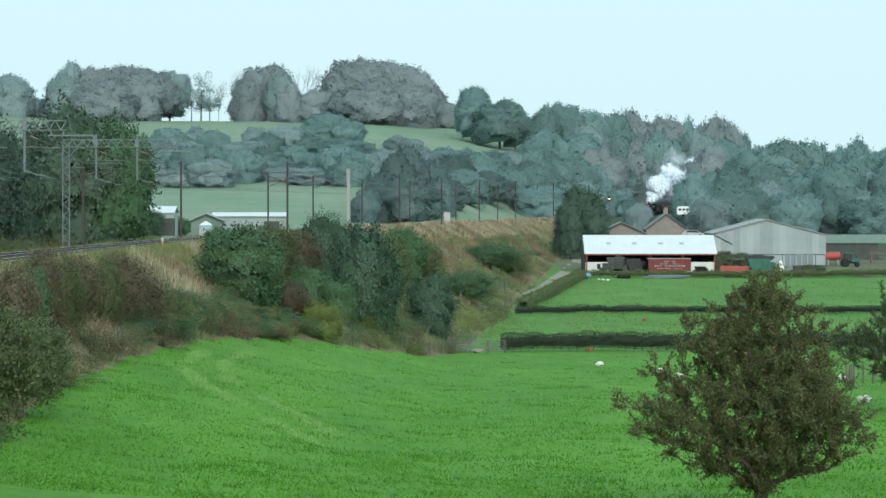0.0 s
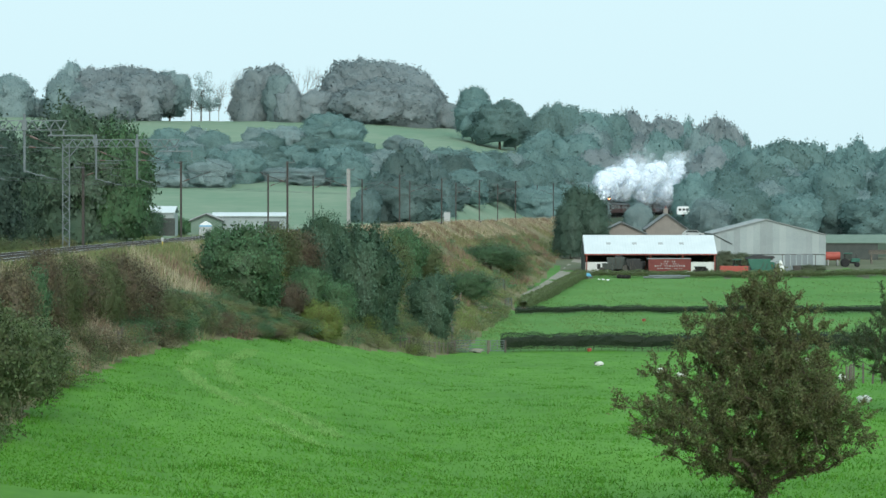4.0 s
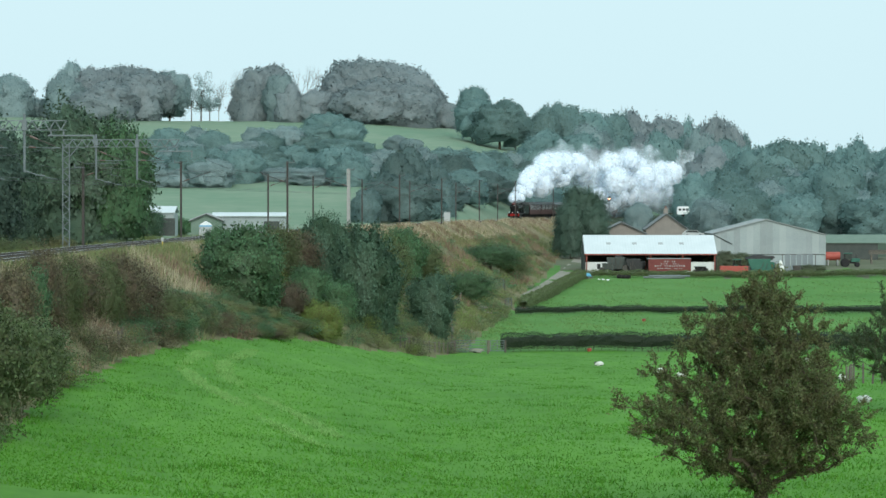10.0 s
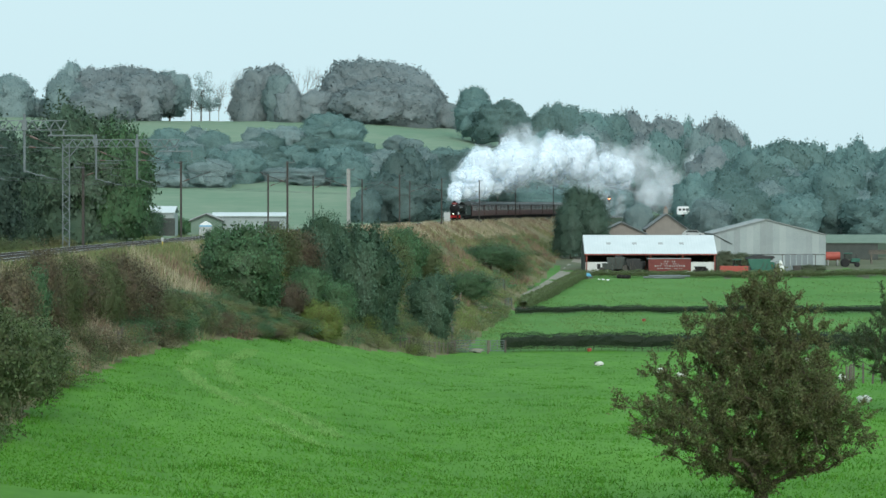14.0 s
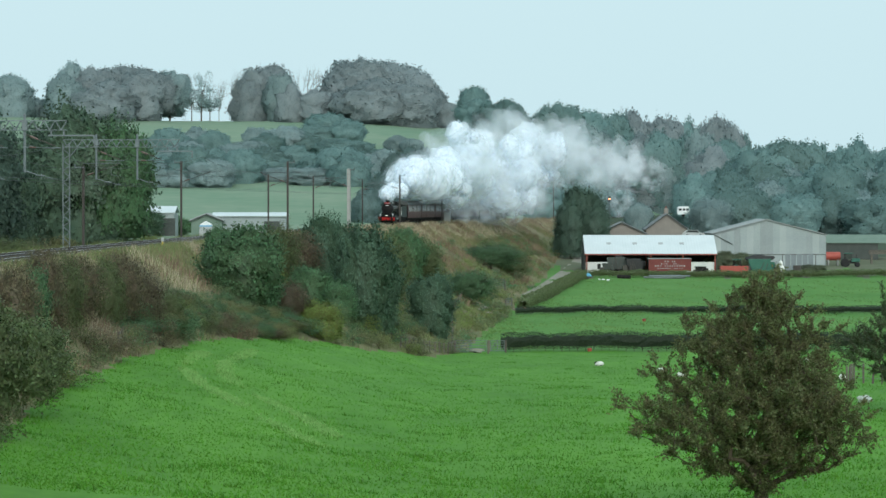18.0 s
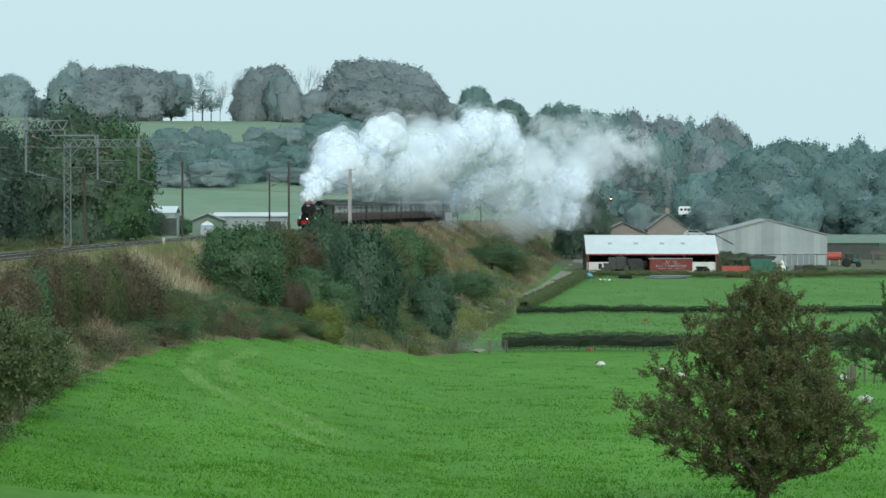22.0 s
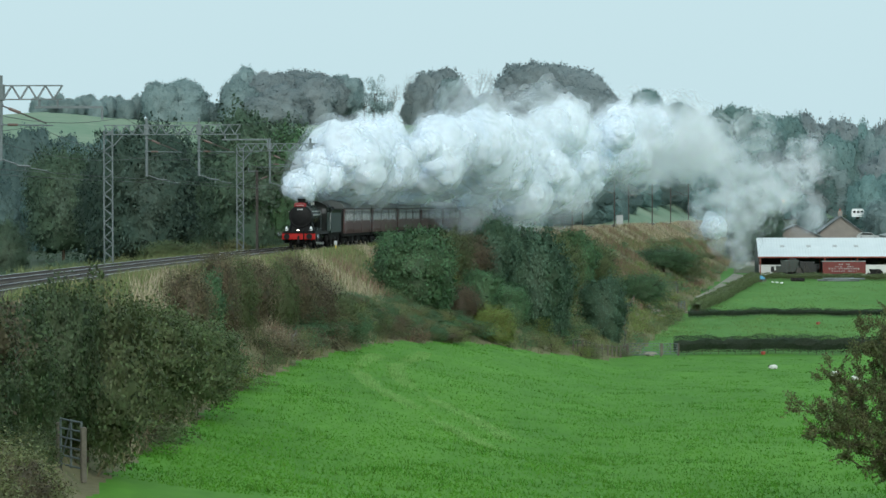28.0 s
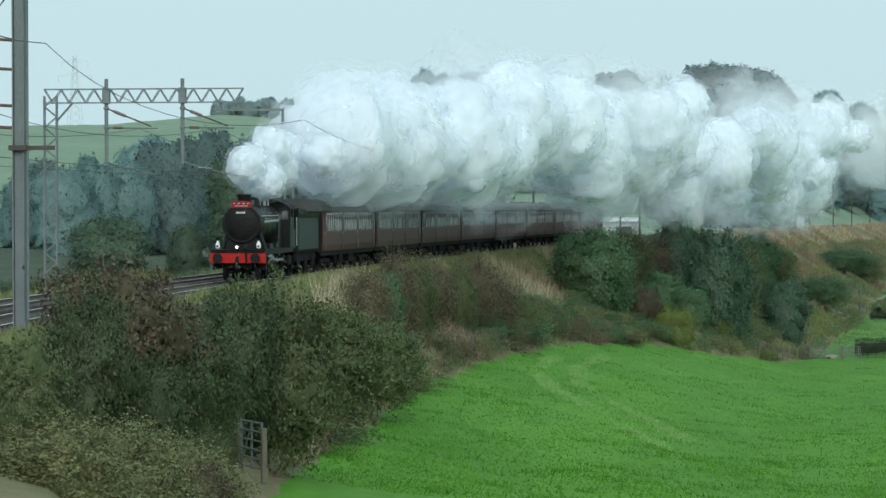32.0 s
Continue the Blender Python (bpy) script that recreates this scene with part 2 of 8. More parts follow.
def beside(x, y):
    """Signed distance to the right of the near track's centre line."""
    x, y = np.atleast_1d(x).astype(float), np.atleast_1d(y).astype(float)
    out = np.empty(len(x))
    for i in range(0, len(x), 4000):
        dx = x[i:i + 4000, None] - LINE[None, ::3, 0]
        dy = y[i:i + 4000, None] - LINE[None, ::3, 1]
        k = np.argmin(dx * dx + dy * dy, axis=1)
        r = np.arange(len(k))
        tx, ty = TANG[::3][k, 0], TANG[::3][k, 1]
        out[i:i + 4000] = np.hypot(dx[r, k], dy[r, k]) * np.sign(dx[r, k] * ty - dy[r, k] * tx)
    return out


RIDGE = [(-1400, 24), (-900, 30), (-626, 32), (-426, 32.5), (-226, 36), (-50, 33), (320, 31.5), (640, 31.5), (800, 29), (950, 23), (1150, 19), (1300, 16), (1568, 11), (2200, 8)]


def height(x, y):
    """The ground's height at (x, y)."""
    x, y = np.atleast_1d(x).astype(float), np.atleast_1d(y).astype(float)
    d = np.hypot(x, y)
    b = 784 + FOCAL * np.arctan2(x, np.maximum(y, 1e-3))
    u = beside(x, y)
    f0 = np.interp(y, [-50, 0, 60, 90, 150, 180, 215, 270, 310, 420, 540, 640, 760, 880, 1000, 1300], [-4.5, -4.5, -5.2, -5.75, -6.6, -7.4, -8.5, -10.3, -11.5, -11.3, -9.4, -6.5, -3, 0, 3, 8])
    k = np.interp(y, [0, 80, 110, 180, 215, 270, 310], [-0.1, -0.12, -0.12, -0.19, -0.24, -0.2, 0])
    fld = f0 + k * np.clip(x, -17, 0)
    ridge = np.interp(b, [r[0] for r in RIDGE], [r[1] for r in RIDGE])
    rise = np.interp(d, [0, 250, 560, 640, 760, 900, 1050, 1150, 1500, 2500, 4000], [-0.06, -0.07, -0.06, -0.02, 0.24, 0.62, 1.0, 1.03, 0.95, 0.5, 0.5])
    left = ridge * rise
    # bank: flat top over two tracks, slopes down to the land on both sides
    run = np.interp(d, [90, 150, 230], [1.15, 1.35, 1.65])
    bank_r = np.interp(u, [1.9, 2.6], [-0.45, -0.12]) - np.maximum(0, u - 4.4) / run
    cut_r = bank_r + np.maximum(0, u - 4.5) / 1.6 + np.maximum(0, u - 4.4) / run
    right = np.clip(fld, np.minimum(bank_r, 99), np.maximum(cut_r, bank_r))
    bank_l = -0.45 - np.maximum(0, -u - 7.5) / 2.0
    cut_l = -0.45 + np.maximum(0, -u - 8.0) / 2.0
    lft = np.clip(left, np.minimum(bank_l, 99), np.maximum(cut_l, bank_l))
    z = np.where(u > 0, right, lft)
    # gentle unevenness away from the line
    away = np.clip((np.abs(u + 1.8) - 6.5) / 6, 0, 1)
    z = z + away * (0.12 * np.sin(x * 0.31 + 1.3 * np.sin(y * 0.05)) * np.sin(y * 0.11 + 0.7) + 0.05 * np.sin(x * 0.9 + y * 0.4))
    return z


def gz(x, y):
    return float(height(x, y)[0])


def spot(b, d, up=0.0):
    p = at(b, d)
    p.z = gz(p.x, p.y) + up
    return p


def lies(b, e, near=40.0, far=1500.0):
    """The first ground point at bearing b and elevation e (1/5500 rad below the horizon mark 363)."""
    d = np.geomspace(near, far, 700)
    a = (b - 784) / FOCAL
    z = height(d * math.sin(a), d * math.cos(a))
    ray = EYE - (e - 363) / FOCAL * d
    k = np.nonzero(z >= ray)[0]
    dist = d[k[0]] if len(k) else far
    p = at(b, float(dist))
    p.z = gz(p.x, p.y)
    return p, float(dist)

# ---- ground ----
M_BANK = mat("bank_rough_grass", (0.115, 0.13, 0.065), (0.26, 0.215, 0.13), scale=0.22, fine=2.5, rough=0.95, bump=1.0, bump_scale=3, spec=0.1)
# The far hillside's haze is put into the pasture's pale, cool green.
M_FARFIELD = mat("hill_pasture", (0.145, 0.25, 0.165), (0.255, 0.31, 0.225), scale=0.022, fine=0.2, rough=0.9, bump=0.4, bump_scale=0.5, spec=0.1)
M_FIELD2 = mat("farm_pasture", (0.07, 0.185, 0.04), (0.125, 0.265, 0.07), scale=0.06, fine=0.8, rough=0.9, bump=0.8, bump_scale=1.5, spec=0.1)
M_YARD = mat("farm_yard_dirt", (0.08, 0.11, 0.055), (0.16, 0.155, 0.10), scale=0.15, fine=1.5, rough=0.95, bump=0.5)
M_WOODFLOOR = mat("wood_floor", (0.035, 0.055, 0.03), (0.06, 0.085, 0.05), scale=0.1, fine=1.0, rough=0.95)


def build_ground():
    fine = np.arange(-0.46, 0.30, 0.0021)
    az = np.concatenate([np.linspace(-math.pi, -0.5, 40), fine, np.linspace(0.33, math.pi, 40)[:-1]])
    d = np.concatenate([[0.05, 2, 8, 20, 35], np.geomspace(50, 1300, 380), np.geomspace(1350, 4500, 24)])
    A, D = np.meshgrid(az, d, indexing="ij")
    X, Y = (D * np.sin(A)).ravel(), (D * np.cos(A)).ravel()
    Z = height(X, Y)
    na, nd = len(az), len(d)
    i, j = np.meshgrid(np.arange(na), np.arange(nd - 1), indexing="ij")
    i2 = (i + 1) % na
    quads = np.stack([i * nd + j, i2 * nd + j, i2 * nd + j + 1, i * nd + j + 1], -1).reshape(-1, 4)[:, ::-1]
    me = mesh_np("ground", np.stack([X, Y, Z], 1), quads, M_FIELD, smooth=True)
    for m in (M_BANK, M_FARFIELD, M_FIELD2, M_YARD, M_BALLAST, M_WOODFLOOR):
        me.materials.append(m)
    cx, cy, cz = X[quads].mean(1), Y[quads].mean(1), Z[quads].mean(1)
    u = beside(cx, cy)
    dist = np.hypot(cx, cy)
    b = 784 + FOCAL * np.arctan2(cx, np.maximum(cy, 1e-3))
    idx = np.zeros(len(quads), np.int32)
    wob = 14 * np.sin(b * 0.05) + 9 * np.sin(b * 0.13 + dist * 0.02)
    b, dist = b + 16 * np.sin(dist * 0.045), dist + np.where(dist > 500, wob, 0)
    idx[(dist > 312) & (u > 0)] = 3
    bank = -0.12 - np.maximum(0, u - 4.4) / np.interp(dist, [90, 150, 230], [1.15, 1.35, 1.65])
    idx[(u > 0) & (u > 1.9) & (np.abs(cz - bank) < 0.35) & (dist < 860)] = 1
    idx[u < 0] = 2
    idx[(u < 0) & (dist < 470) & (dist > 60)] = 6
    idx[(u < 0) & (u > -22) & (dist < 430)] = 1
    idx[(dist > 560) & (u > 0) & (b > 1000)] = 4
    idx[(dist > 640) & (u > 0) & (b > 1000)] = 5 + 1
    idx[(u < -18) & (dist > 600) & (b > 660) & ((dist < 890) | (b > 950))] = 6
    idx[(u > -6.3) & (u < 2.2)] = 5
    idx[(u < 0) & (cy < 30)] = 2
    me.polygons.foreach_set("material_index", idx)
    return tagged(link("ground", me), "green meadow and rough grassy land rolling to the hills", "ground", kind="structure")


build_ground()

# ---- the double track ----
NEAR, FAR = 0.0, -3.45


def sweep(profile, s0, s1, step, u):
    """A closed profile of (across, z) swept along the line."""
    ss = np.arange(s0, s1 + step, step)
    n = len(profile)
    v, f = [], []
    for s in ss:
        for a, z in profile:
            x, y, _, _ = on_line(s, u + a)
            v.append((x, y, z))
    for k in range(len(ss) - 1):
        for i in range(n):
            j = (i + 1) % n
            f.append((k * n + i, k * n + j, k * n + n + j, k * n + n + i))
    f.append(tuple(range(n)))
    f.append(tuple(range(len(ss) * n - 1, len(ss) * n - n - 1, -1)))
    g = Geo()
    g.add(v, f)
    return g


S_BEG = 60.0
S_END = float(ARC[-1]) - 5
track_bed = tagged(link("ballast_bed", sweep([(-6.6, -0.75), (-5.2, -0.22), (1.6, -0.22), (2.5, -0.75)], S_BEG, S_END, 4, 0).mesh("ballast_bed", M_BALLAST)),
                   "grey stone ballast bed of a double railway line", "ballast", kind="structure")
for u in (NEAR, FAR):
    rt = thing("railway_track", "steel running rails on sleepers laid in ballast", "railway track", kind="structure")
    for side in (-0.7525, 0.7525):
        ra = part("rail", sweep([(side - 0.07, -0.16), (side + 0.07, -0.16), (side + 0.035, -0.03), (side + 0.035, -0.004), (side - 0.035, -0.004), (side - 0.035, -0.03)], S_BEG, S_END, 3, u), M_RAIL, rt)
        part("rail_head", sweep([(side - 0.034, -0.0035), (side + 0.034, -0.0035), (side + 0.03, 0.004), (side - 0.03, 0.004)], S_BEG, S_END, 3, u), M_RAILTOP, ra)
    rt["u"] = u
TRACKS = [o for o in scene.objects if o.name.startswith("railway_track")]
sl = Geo().box(0, 0, -0.2, 2.5, 0.26, 0.2, bevel=0.03).mesh("sleeper", M_SLEEPER)
for ob in TRACKS:
    u = ob["u"]
    del ob["u"]
    far_v = Geo()
    n = 0
    s = arc_of(60)
    while s < arc_of(420):
        x, y, tx, ty = on_line(s, u)
        a = math.atan2(ty, tx) - math.pi / 2
        if n < 280:
            o = link("sleeper", sl, ob)
            o.matrix_basis = Matrix.Translation((x, y, 0)) @ Matrix.Rotation(a, 4, "Z")
        else:
            far_v.box(x, y, -0.2, 2.5, 0.26, 0.2, m=Matrix.Rotation(a, 3, "Z"))
        n += 1
        s += 0.68
    tagged(part("far_sleepers", far_v, M_SLEEPER, ob), kind="stuff")

# ---- vegetation ----
def ball(sub):
    bm = bmesh.new()
    bmesh.ops.create_icosphere(bm, subdivisions=sub, radius=1)
    v = np.array([p.co[:] for p in bm.verts])
    f = [tuple(q.index for q in p.verts) for p in bm.faces]
    bm.free()
    return v, f


DOME = ball(4)


def crown_arrays(rng, rx, ry, rz, n, size, lobes=14, spread=0.62, lobe=(0.32, 0.5), ruffle=0.5):
    """Leaves as small rhombs on the surfaces of overlapping lobes; centre at the origin."""
    c = rng.normal(size=(lobes, 3))
    c /= np.linalg.norm(c, axis=1)[:, None]
    c *= rng.uniform(0.25, 1.0, (lobes, 1)) ** 0.6 * spread
    r = rng.uniform(*lobe, lobes)
    w = r ** 2
    k = rng.choice(lobes, n, p=w / w.sum())
    dirs = rng.normal(size=(n, 3))
    dirs /= np.linalg.norm(dirs, axis=1)[:, None]
    dirs[:, 2] = np.where(rng.random(n) < 0.35, np.abs(dirs[:, 2]), dirs[:, 2])
    rad = r[k] * (rng.uniform(0.8, 1.1, n))
    p = c[k] + dirs * rad[:, None]
    for q in (p, c):
        q[:, 2] = np.where(q[:, 2] < 0, q[:, 2] * 0.5, q[:, 2])
        q[:, 2] = (q[:, 2] + 0.5) / 0.75 - 1
    for j in range(2):
        k97 = np.percentile(np.abs(p[:, j]), 97.5)
        p[:, j] /= k97
        c[:, j] /= k97
    lo, hi = np.percentile(p[:, 2], 1.0), np.percentile(p[:, 2], 99.4)
    p[:, 2] = (p[:, 2] - lo) / (hi - lo) * 2 - 1
    c[:, 2] = (c[:, 2] - lo) / (hi - lo) * 2 - 1
    p = p * np.array([rx, ry, rz])
    nrm = dirs + rng.normal(size=(n, 3)) * ruffle
    nrm[:, 2] += 0.35
    nrm /= np.linalg.norm(nrm, axis=1)[:, None]
    soft = dirs * 0.45 + p / np.linalg.norm(p, axis=1)[:, None] * 0.8 + np.array([0, 0, 0.25])
    soft /= np.linalg.norm(soft, axis=1)[:, None]
    nrm *= np.where((nrm * soft).sum(1) < 0, -1, 1)[:, None]
    t = rng.normal(size=(n, 3))
    t -= nrm * (t * nrm).sum(1)[:, None]
    t /= np.linalg.norm(t, axis=1)[:, None]
    s = np.cross(nrm, t)
    L = size * rng.uniform(0.6, 1.35, (n, 1))
    W = L * rng.uniform(0.45, 0.75, (n, 1))
    v = np.stack([p - t * L * 0.5, p - s * W * 0.5 + nrm * L * 0.08, p + t * L * 0.5, p + s * W * 0.5 + nrm * L * 0.08], 1).reshape(-1, 3)
    return v, np.arange(4 * n).reshape(-1, 4), c * np.array([rx, ry, rz]), (), (), soft


def dome_arrays(rng, n, size, bumps, coat, core, own, stand):
    """A leafy crown: swelling inner foliage under a loose, ragged coat of leaves that thins outwards.
    stand: how straight it goes down below its widest part (1) or rounds under (0)."""
    off = rng.uniform(-50, 50, 3)

    def shape(q, k):
        q = q * k[:, None]
        flat = q[:, :2] / np.maximum(np.linalg.norm(q[:, :2], axis=1), 1e-6)[:, None] * k[:, None]
        low = np.clip(-q[:, 2:] * 3, 0, 1) * stand
        xy = q[:, :2] * (1 - low) + flat * low * (1 + 0.1 * np.minimum(q[:, 2:], 0))
        return np.concatenate([xy, np.where(q[:, 2:] < 0, q[:, 2:] * 1.2, q[:, 2:])], 1)

    def swell(q):
        return np.array([sum(am * noise.noise(Vector((a, b, c)) * fr + Vector(off)) for fr, am in bumps) for a, b, c in q])

    v, f = DOME
    body = shape(v, core * (0.92 + swell(v)))
    d = rng.normal(size=(n, 3))
    d /= np.linalg.norm(d, axis=1)[:, None]
    # leaves gather in tufts and sprays, so that the outline is ragged
    tuft = np.array([noise.noise(Vector((a, b, c)) * 8 + Vector(off)) + 0.7 * noise.noise(Vector((a, b, c)) * 19) for a, b, c in d])
    depth = np.minimum(rng.exponential(1.0, n), 2.2) * (0.55 + 0.9 * np.clip(tuft + 0.3, 0, 1)) - rng.uniform(0, 1.3, n)
    p = shape(d, 0.92 + swell(d) + coat * (0.9 * tuft + 0.6 * depth))
    lo = np.array([-np.percentile(np.abs(p[:, 0]), 97.5), -np.percentile(np.abs(p[:, 1]), 97.5), np.percentile(p[:, 2], 0.5)])
    hi = np.array([-lo[0], -lo[1], np.percentile(p[:, 2], 99)])
    fit = lambda q: (q - lo) / (hi - lo) * 2 - 1
    p, body = fit(p), fit(body)
    away = d.copy()
    away[:, 2] = np.where(d[:, 2] < 0, d[:, 2] * (1 - 0.8 * stand), d[:, 2])
    nrm = away + rng.normal(size=(n, 3)) * 0.7
    nrm /= np.linalg.norm(nrm, axis=1)[:, None]
    t = rng.normal(size=(n, 3))
    t -= nrm * (t * nrm).sum(1)[:, None]
    t /= np.linalg.norm(t, axis=1)[:, None]
    s = np.cross(nrm, t)
    soft = away + nrm * own + np.array([0, 0, 0.35])
    L = size * rng.uniform(0.5, 1.35, (n, 1))
    W = L * rng.uniform(0.5, 0.8, (n, 1))
    q = np.stack([p - t * L * 0.5, p - s * W * 0.5, p + t * L * 0.5, p + s * W * 0.5], 1).reshape(-1, 3)
    out = np.concatenate([np.repeat(soft, 4, axis=0), v * np.array([1, 1, 0.6]) + np.array([0, 0, 0.35])])
    return q, np.arange(4 * n).reshape(-1, 4), p[rng.choice(n, 40)] * (1.12 if coat > 0.2 else 0.75), body, f, out / np.linalg.norm(out, axis=1)[:, None]


def trunk_geo(rng, h, r, targets, lean=0.05, limbs=9, sides=7):
    """A tapered, slightly crooked trunk with limbs that reach for the targets."""
    g = Geo()
    pts = [Vector((0, 0, -0.3))]
    n = 5
    for i in range(1, n + 1):
        pts.append(Vector((rng.normal() * lean * h * 0.2, rng.normal() * lean * h * 0.2, h * i / n)))
    for i in range(n):
        g.tube(pts[i], pts[i + 1], r * (1 - 0.75 * i / n), r * (1 - 0.75 * (i + 1) / n), n=sides)
    for k in range(min(limbs, len(targets))):
        i = 2 + int(rng.integers(0, n - 1))
        a = pts[i]
        b = Vector(targets[k])
        mid = a.lerp(b, 0.5) + Vector((rng.normal() * 0.05 * h, rng.normal() * 0.05 * h, 0.04 * h))
        g.tube(a, mid, r * 0.32, r * 0.2, n=5, caps=False)
        g.tube(mid, b, r * 0.2, r * 0.07, n=5, caps=False)
        for _ in range(2):
            e = b + Vector(rng.normal(size=3)) * 0.12 * h
            g.tube(mid.lerp(b, 0.5), e, r * 0.1, r * 0.03, n=4, caps=False)
    return g


CROWNS = {}
# leaves, leaf size, swellings (how many, how high), depth of the leaf coat, inner foliage, each leaf's own slant, straight sides
CROWN_KINDS = {
    "far": (5600, 0.068, ((1.4, 0.32), (3.1, 0.24), (6.5, 0.11)), 0.055, 0.96, 0.5, 0.6),
    "tree": (20000, 0.052, ((1.5, 0.32), (3.2, 0.32), (6.5, 0.25), (13.0, 0.12)), 0.1, 0.9, 0.6, 0.6),
    "bush": (14000, 0.062, ((1.5, 0.36), (3.2, 0.36), (6.5, 0.25), (13.0, 0.12)), 0.12, 0.9, 0.6, 0.7),
    "close": (20000, 0.056, ((1.5, 0.5), (3.4, 0.42), (7.0, 0.28), (14.0, 0.14)), 0.17, 0.82, 0.8, 0.5),
    "near": (17000, 0.05, ((1.5, 0.45), (3.4, 0.42), (7.0, 0.28), (14.0, 0.16)), 0.22, 0.72, 0.9, 0.45)}
SHAPES = {}


def crown_mesh(kind, var, material):
    """Unit-sized crowns (radius 1, height 2) in a few kinds, shared by many trees."""
    key = (kind, var, material.name)
    if key not in CROWNS:
        if (kind, var) not in SHAPES:
            rng = np.random.default_rng(100 + 17 * var + sum(map(ord, kind)))
            if kind == "thin":
                SHAPES[kind, var] = crown_arrays(rng, 1, 1, 1, 3400, 0.065, 34, 0.85, (0.12, 0.24))
            elif kind == "scrub":
                SHAPES[kind, var] = crown_arrays(rng, 1, 1, 1, 3200, 0.065, 26, 0.7, (0.16, 0.36))
            else:
                SHAPES[kind, var] = dome_arrays(rng, *CROWN_KINDS[kind])
        a = SHAPES[kind, var]
        v, f, c, body, body_f, soft = a
        if len(body):
            me = bpy.data.meshes.new("crown")
            me.from_pydata(np.concatenate([v, body]).tolist(), [], [tuple(q) for q in f.tolist()] + [tuple(i + len(v) for i in t) for t in body_f])
            me.polygons.foreach_set("use_smooth", [True] * len(me.polygons))
            # many small leaves together shade like the rounded crown that they make up
            me.normals_split_custom_set_from_vertices(soft.tolist())
            me.materials.append(material)
        else:
            me = mesh_np("crown", v, f, material)
        CROWNS[key] = (me, c)
    return CROWNS[key]


TRUNKS = {}


def unit_trunk(kind, var, low):
    key = (kind, var, low)
    if key not in TRUNKS:
        rng = np.random.default_rng(var + 31)
        c = [v for k, v in CROWNS.items() if k[0] == kind and k[1] == var][0][1]
        TRUNKS[key] = trunk_geo(rng, 0.68, 0.03, [((p[0]) * 0.5, p[1] * 0.5, low + (p[2] + 1) * 0.5 * (1 - low)) for p in c], limbs=34 if kind == "near" else 12, sides=6).mesh("trunk", M_BARK)
    return TRUNKS[key]


def tree(name, p, h, w, kind, var, material, label, category="tree", low=0.22, group="", depth=None):
    """A tree or shrub of height h and crown width w on the ground at p; the crown starts at low * h."""
    ob = thing(name, label, category, Matrix.Translation(p), group)
    me, _ = crown_mesh(kind, var, material)
    c = link("crown" if category == "tree" else "foliage", me, ob)
    dep = depth or w
    c.matrix_basis = Matrix.Translation((0, 0, h * (low + (1 - low) / 2))) @ Matrix.Rotation(var * 2.1 + p.x, 4, "Z") @ Matrix.Diagonal((w / 2, dep / 2, h * (1 - low) / 2, 1))
    t = link("trunk" if category == "tree" else "stem", unit_trunk(kind, var, low), ob)
    t.matrix_basis = Matrix.Diagonal((w * 0.85, w * 0.85, h * 0.9, 1))
    return ob


def top_tree(b, y_top, w_px, d, kind, var, material, label, low=0.15, group="", base=None):
    """A tree whose crown ends at elevation y_top (1/5500 rad below 363) at distance d."""
    p = spot(b, d) if base is None else at(b, d, base)
    h = EYE + (363 - y_top) * d / FOCAL - p.z
    return tree("tree", p, max(h, 2.0), w_px * d / FOCAL, kind, var, material, label, low=low, group=group)


def line_distance(b):
    """How far off the railway crosses the bearing b."""
    return float(np.interp(b, _basis(_dd[120:]) @ _coef, _dd[120:]))


rngv = np.random.default_rng(5)
# trees along the ridge: bearing, top, width, distance, leaf
RIDGE_TREES = [(-232 + 17 * i, 166 + 5 * math.sin(i * 2.3), 30, 1055 + 6 * (i % 3), "G") for i in range(11)] + [
    (-18, 140, 60, 1050, "G"), (22, 135, 84, 1055, "G"), (66, 175, 40, 1060, "G"), (94, 172, 44, 1058, "G"), (130, 114, 48, 1060, "G"), (118, 134, 70, 1050, "G"),
    (165, 124, 96, 1060, "B"), (215, 119, 112, 1062, "B"), (250, 130, 90, 1050, "B"), (272, 125, 84, 1056, "B"), (302, 128, 66, 1060, "G"), (190, 145, 110, 1040, "B"),
    (470, 117, 90, 1060, "B"), (446, 140, 64, 1055, "B"), (496, 134, 56, 1050, "G"), (512, 150, 50, 1046, "B"), (556, 160, 60, 1046, "B"),
    (606, 124, 84, 1060, "B"), (640, 106, 120, 1064, "B"), (688, 110, 130, 1068, "B"), (728, 130, 96, 1062, "B"), (760, 152, 64, 1056, "B"), (786, 180, 46, 1054, "B"), (660, 140, 130, 1044, "B"), (716, 150, 120, 1046, "B"),
    (836, 154, 52, 990, "D"), (842, 176, 66, 985, "D"), (884, 178, 90, 975, "D"), (912, 186, 46, 980, "D"),
    (962, 190, 64, 1000, "D"), (990, 186, 84, 1010, "D"), (1034, 198, 90, 1020, "D"), (1080, 202, 86, 1030, "D"), (1128, 200, 80, 1040, "B"), (1172, 210, 84, 1045, "B"), (1214, 218, 76, 1050, "D"), (1252, 212, 80, 1050, "B"), (1288, 222, 70, 1050, "B"), (1310, 240, 50, 1050, "D")]
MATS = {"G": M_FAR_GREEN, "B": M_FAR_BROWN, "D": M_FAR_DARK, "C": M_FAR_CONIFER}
LAB = {"G": "broad deciduous tree on the hill ridge, hazed to grey-green", "B": "broad autumn tree on the hill ridge, greyed by haze", "D": "dark green deciduous tree at the hill's foot"}
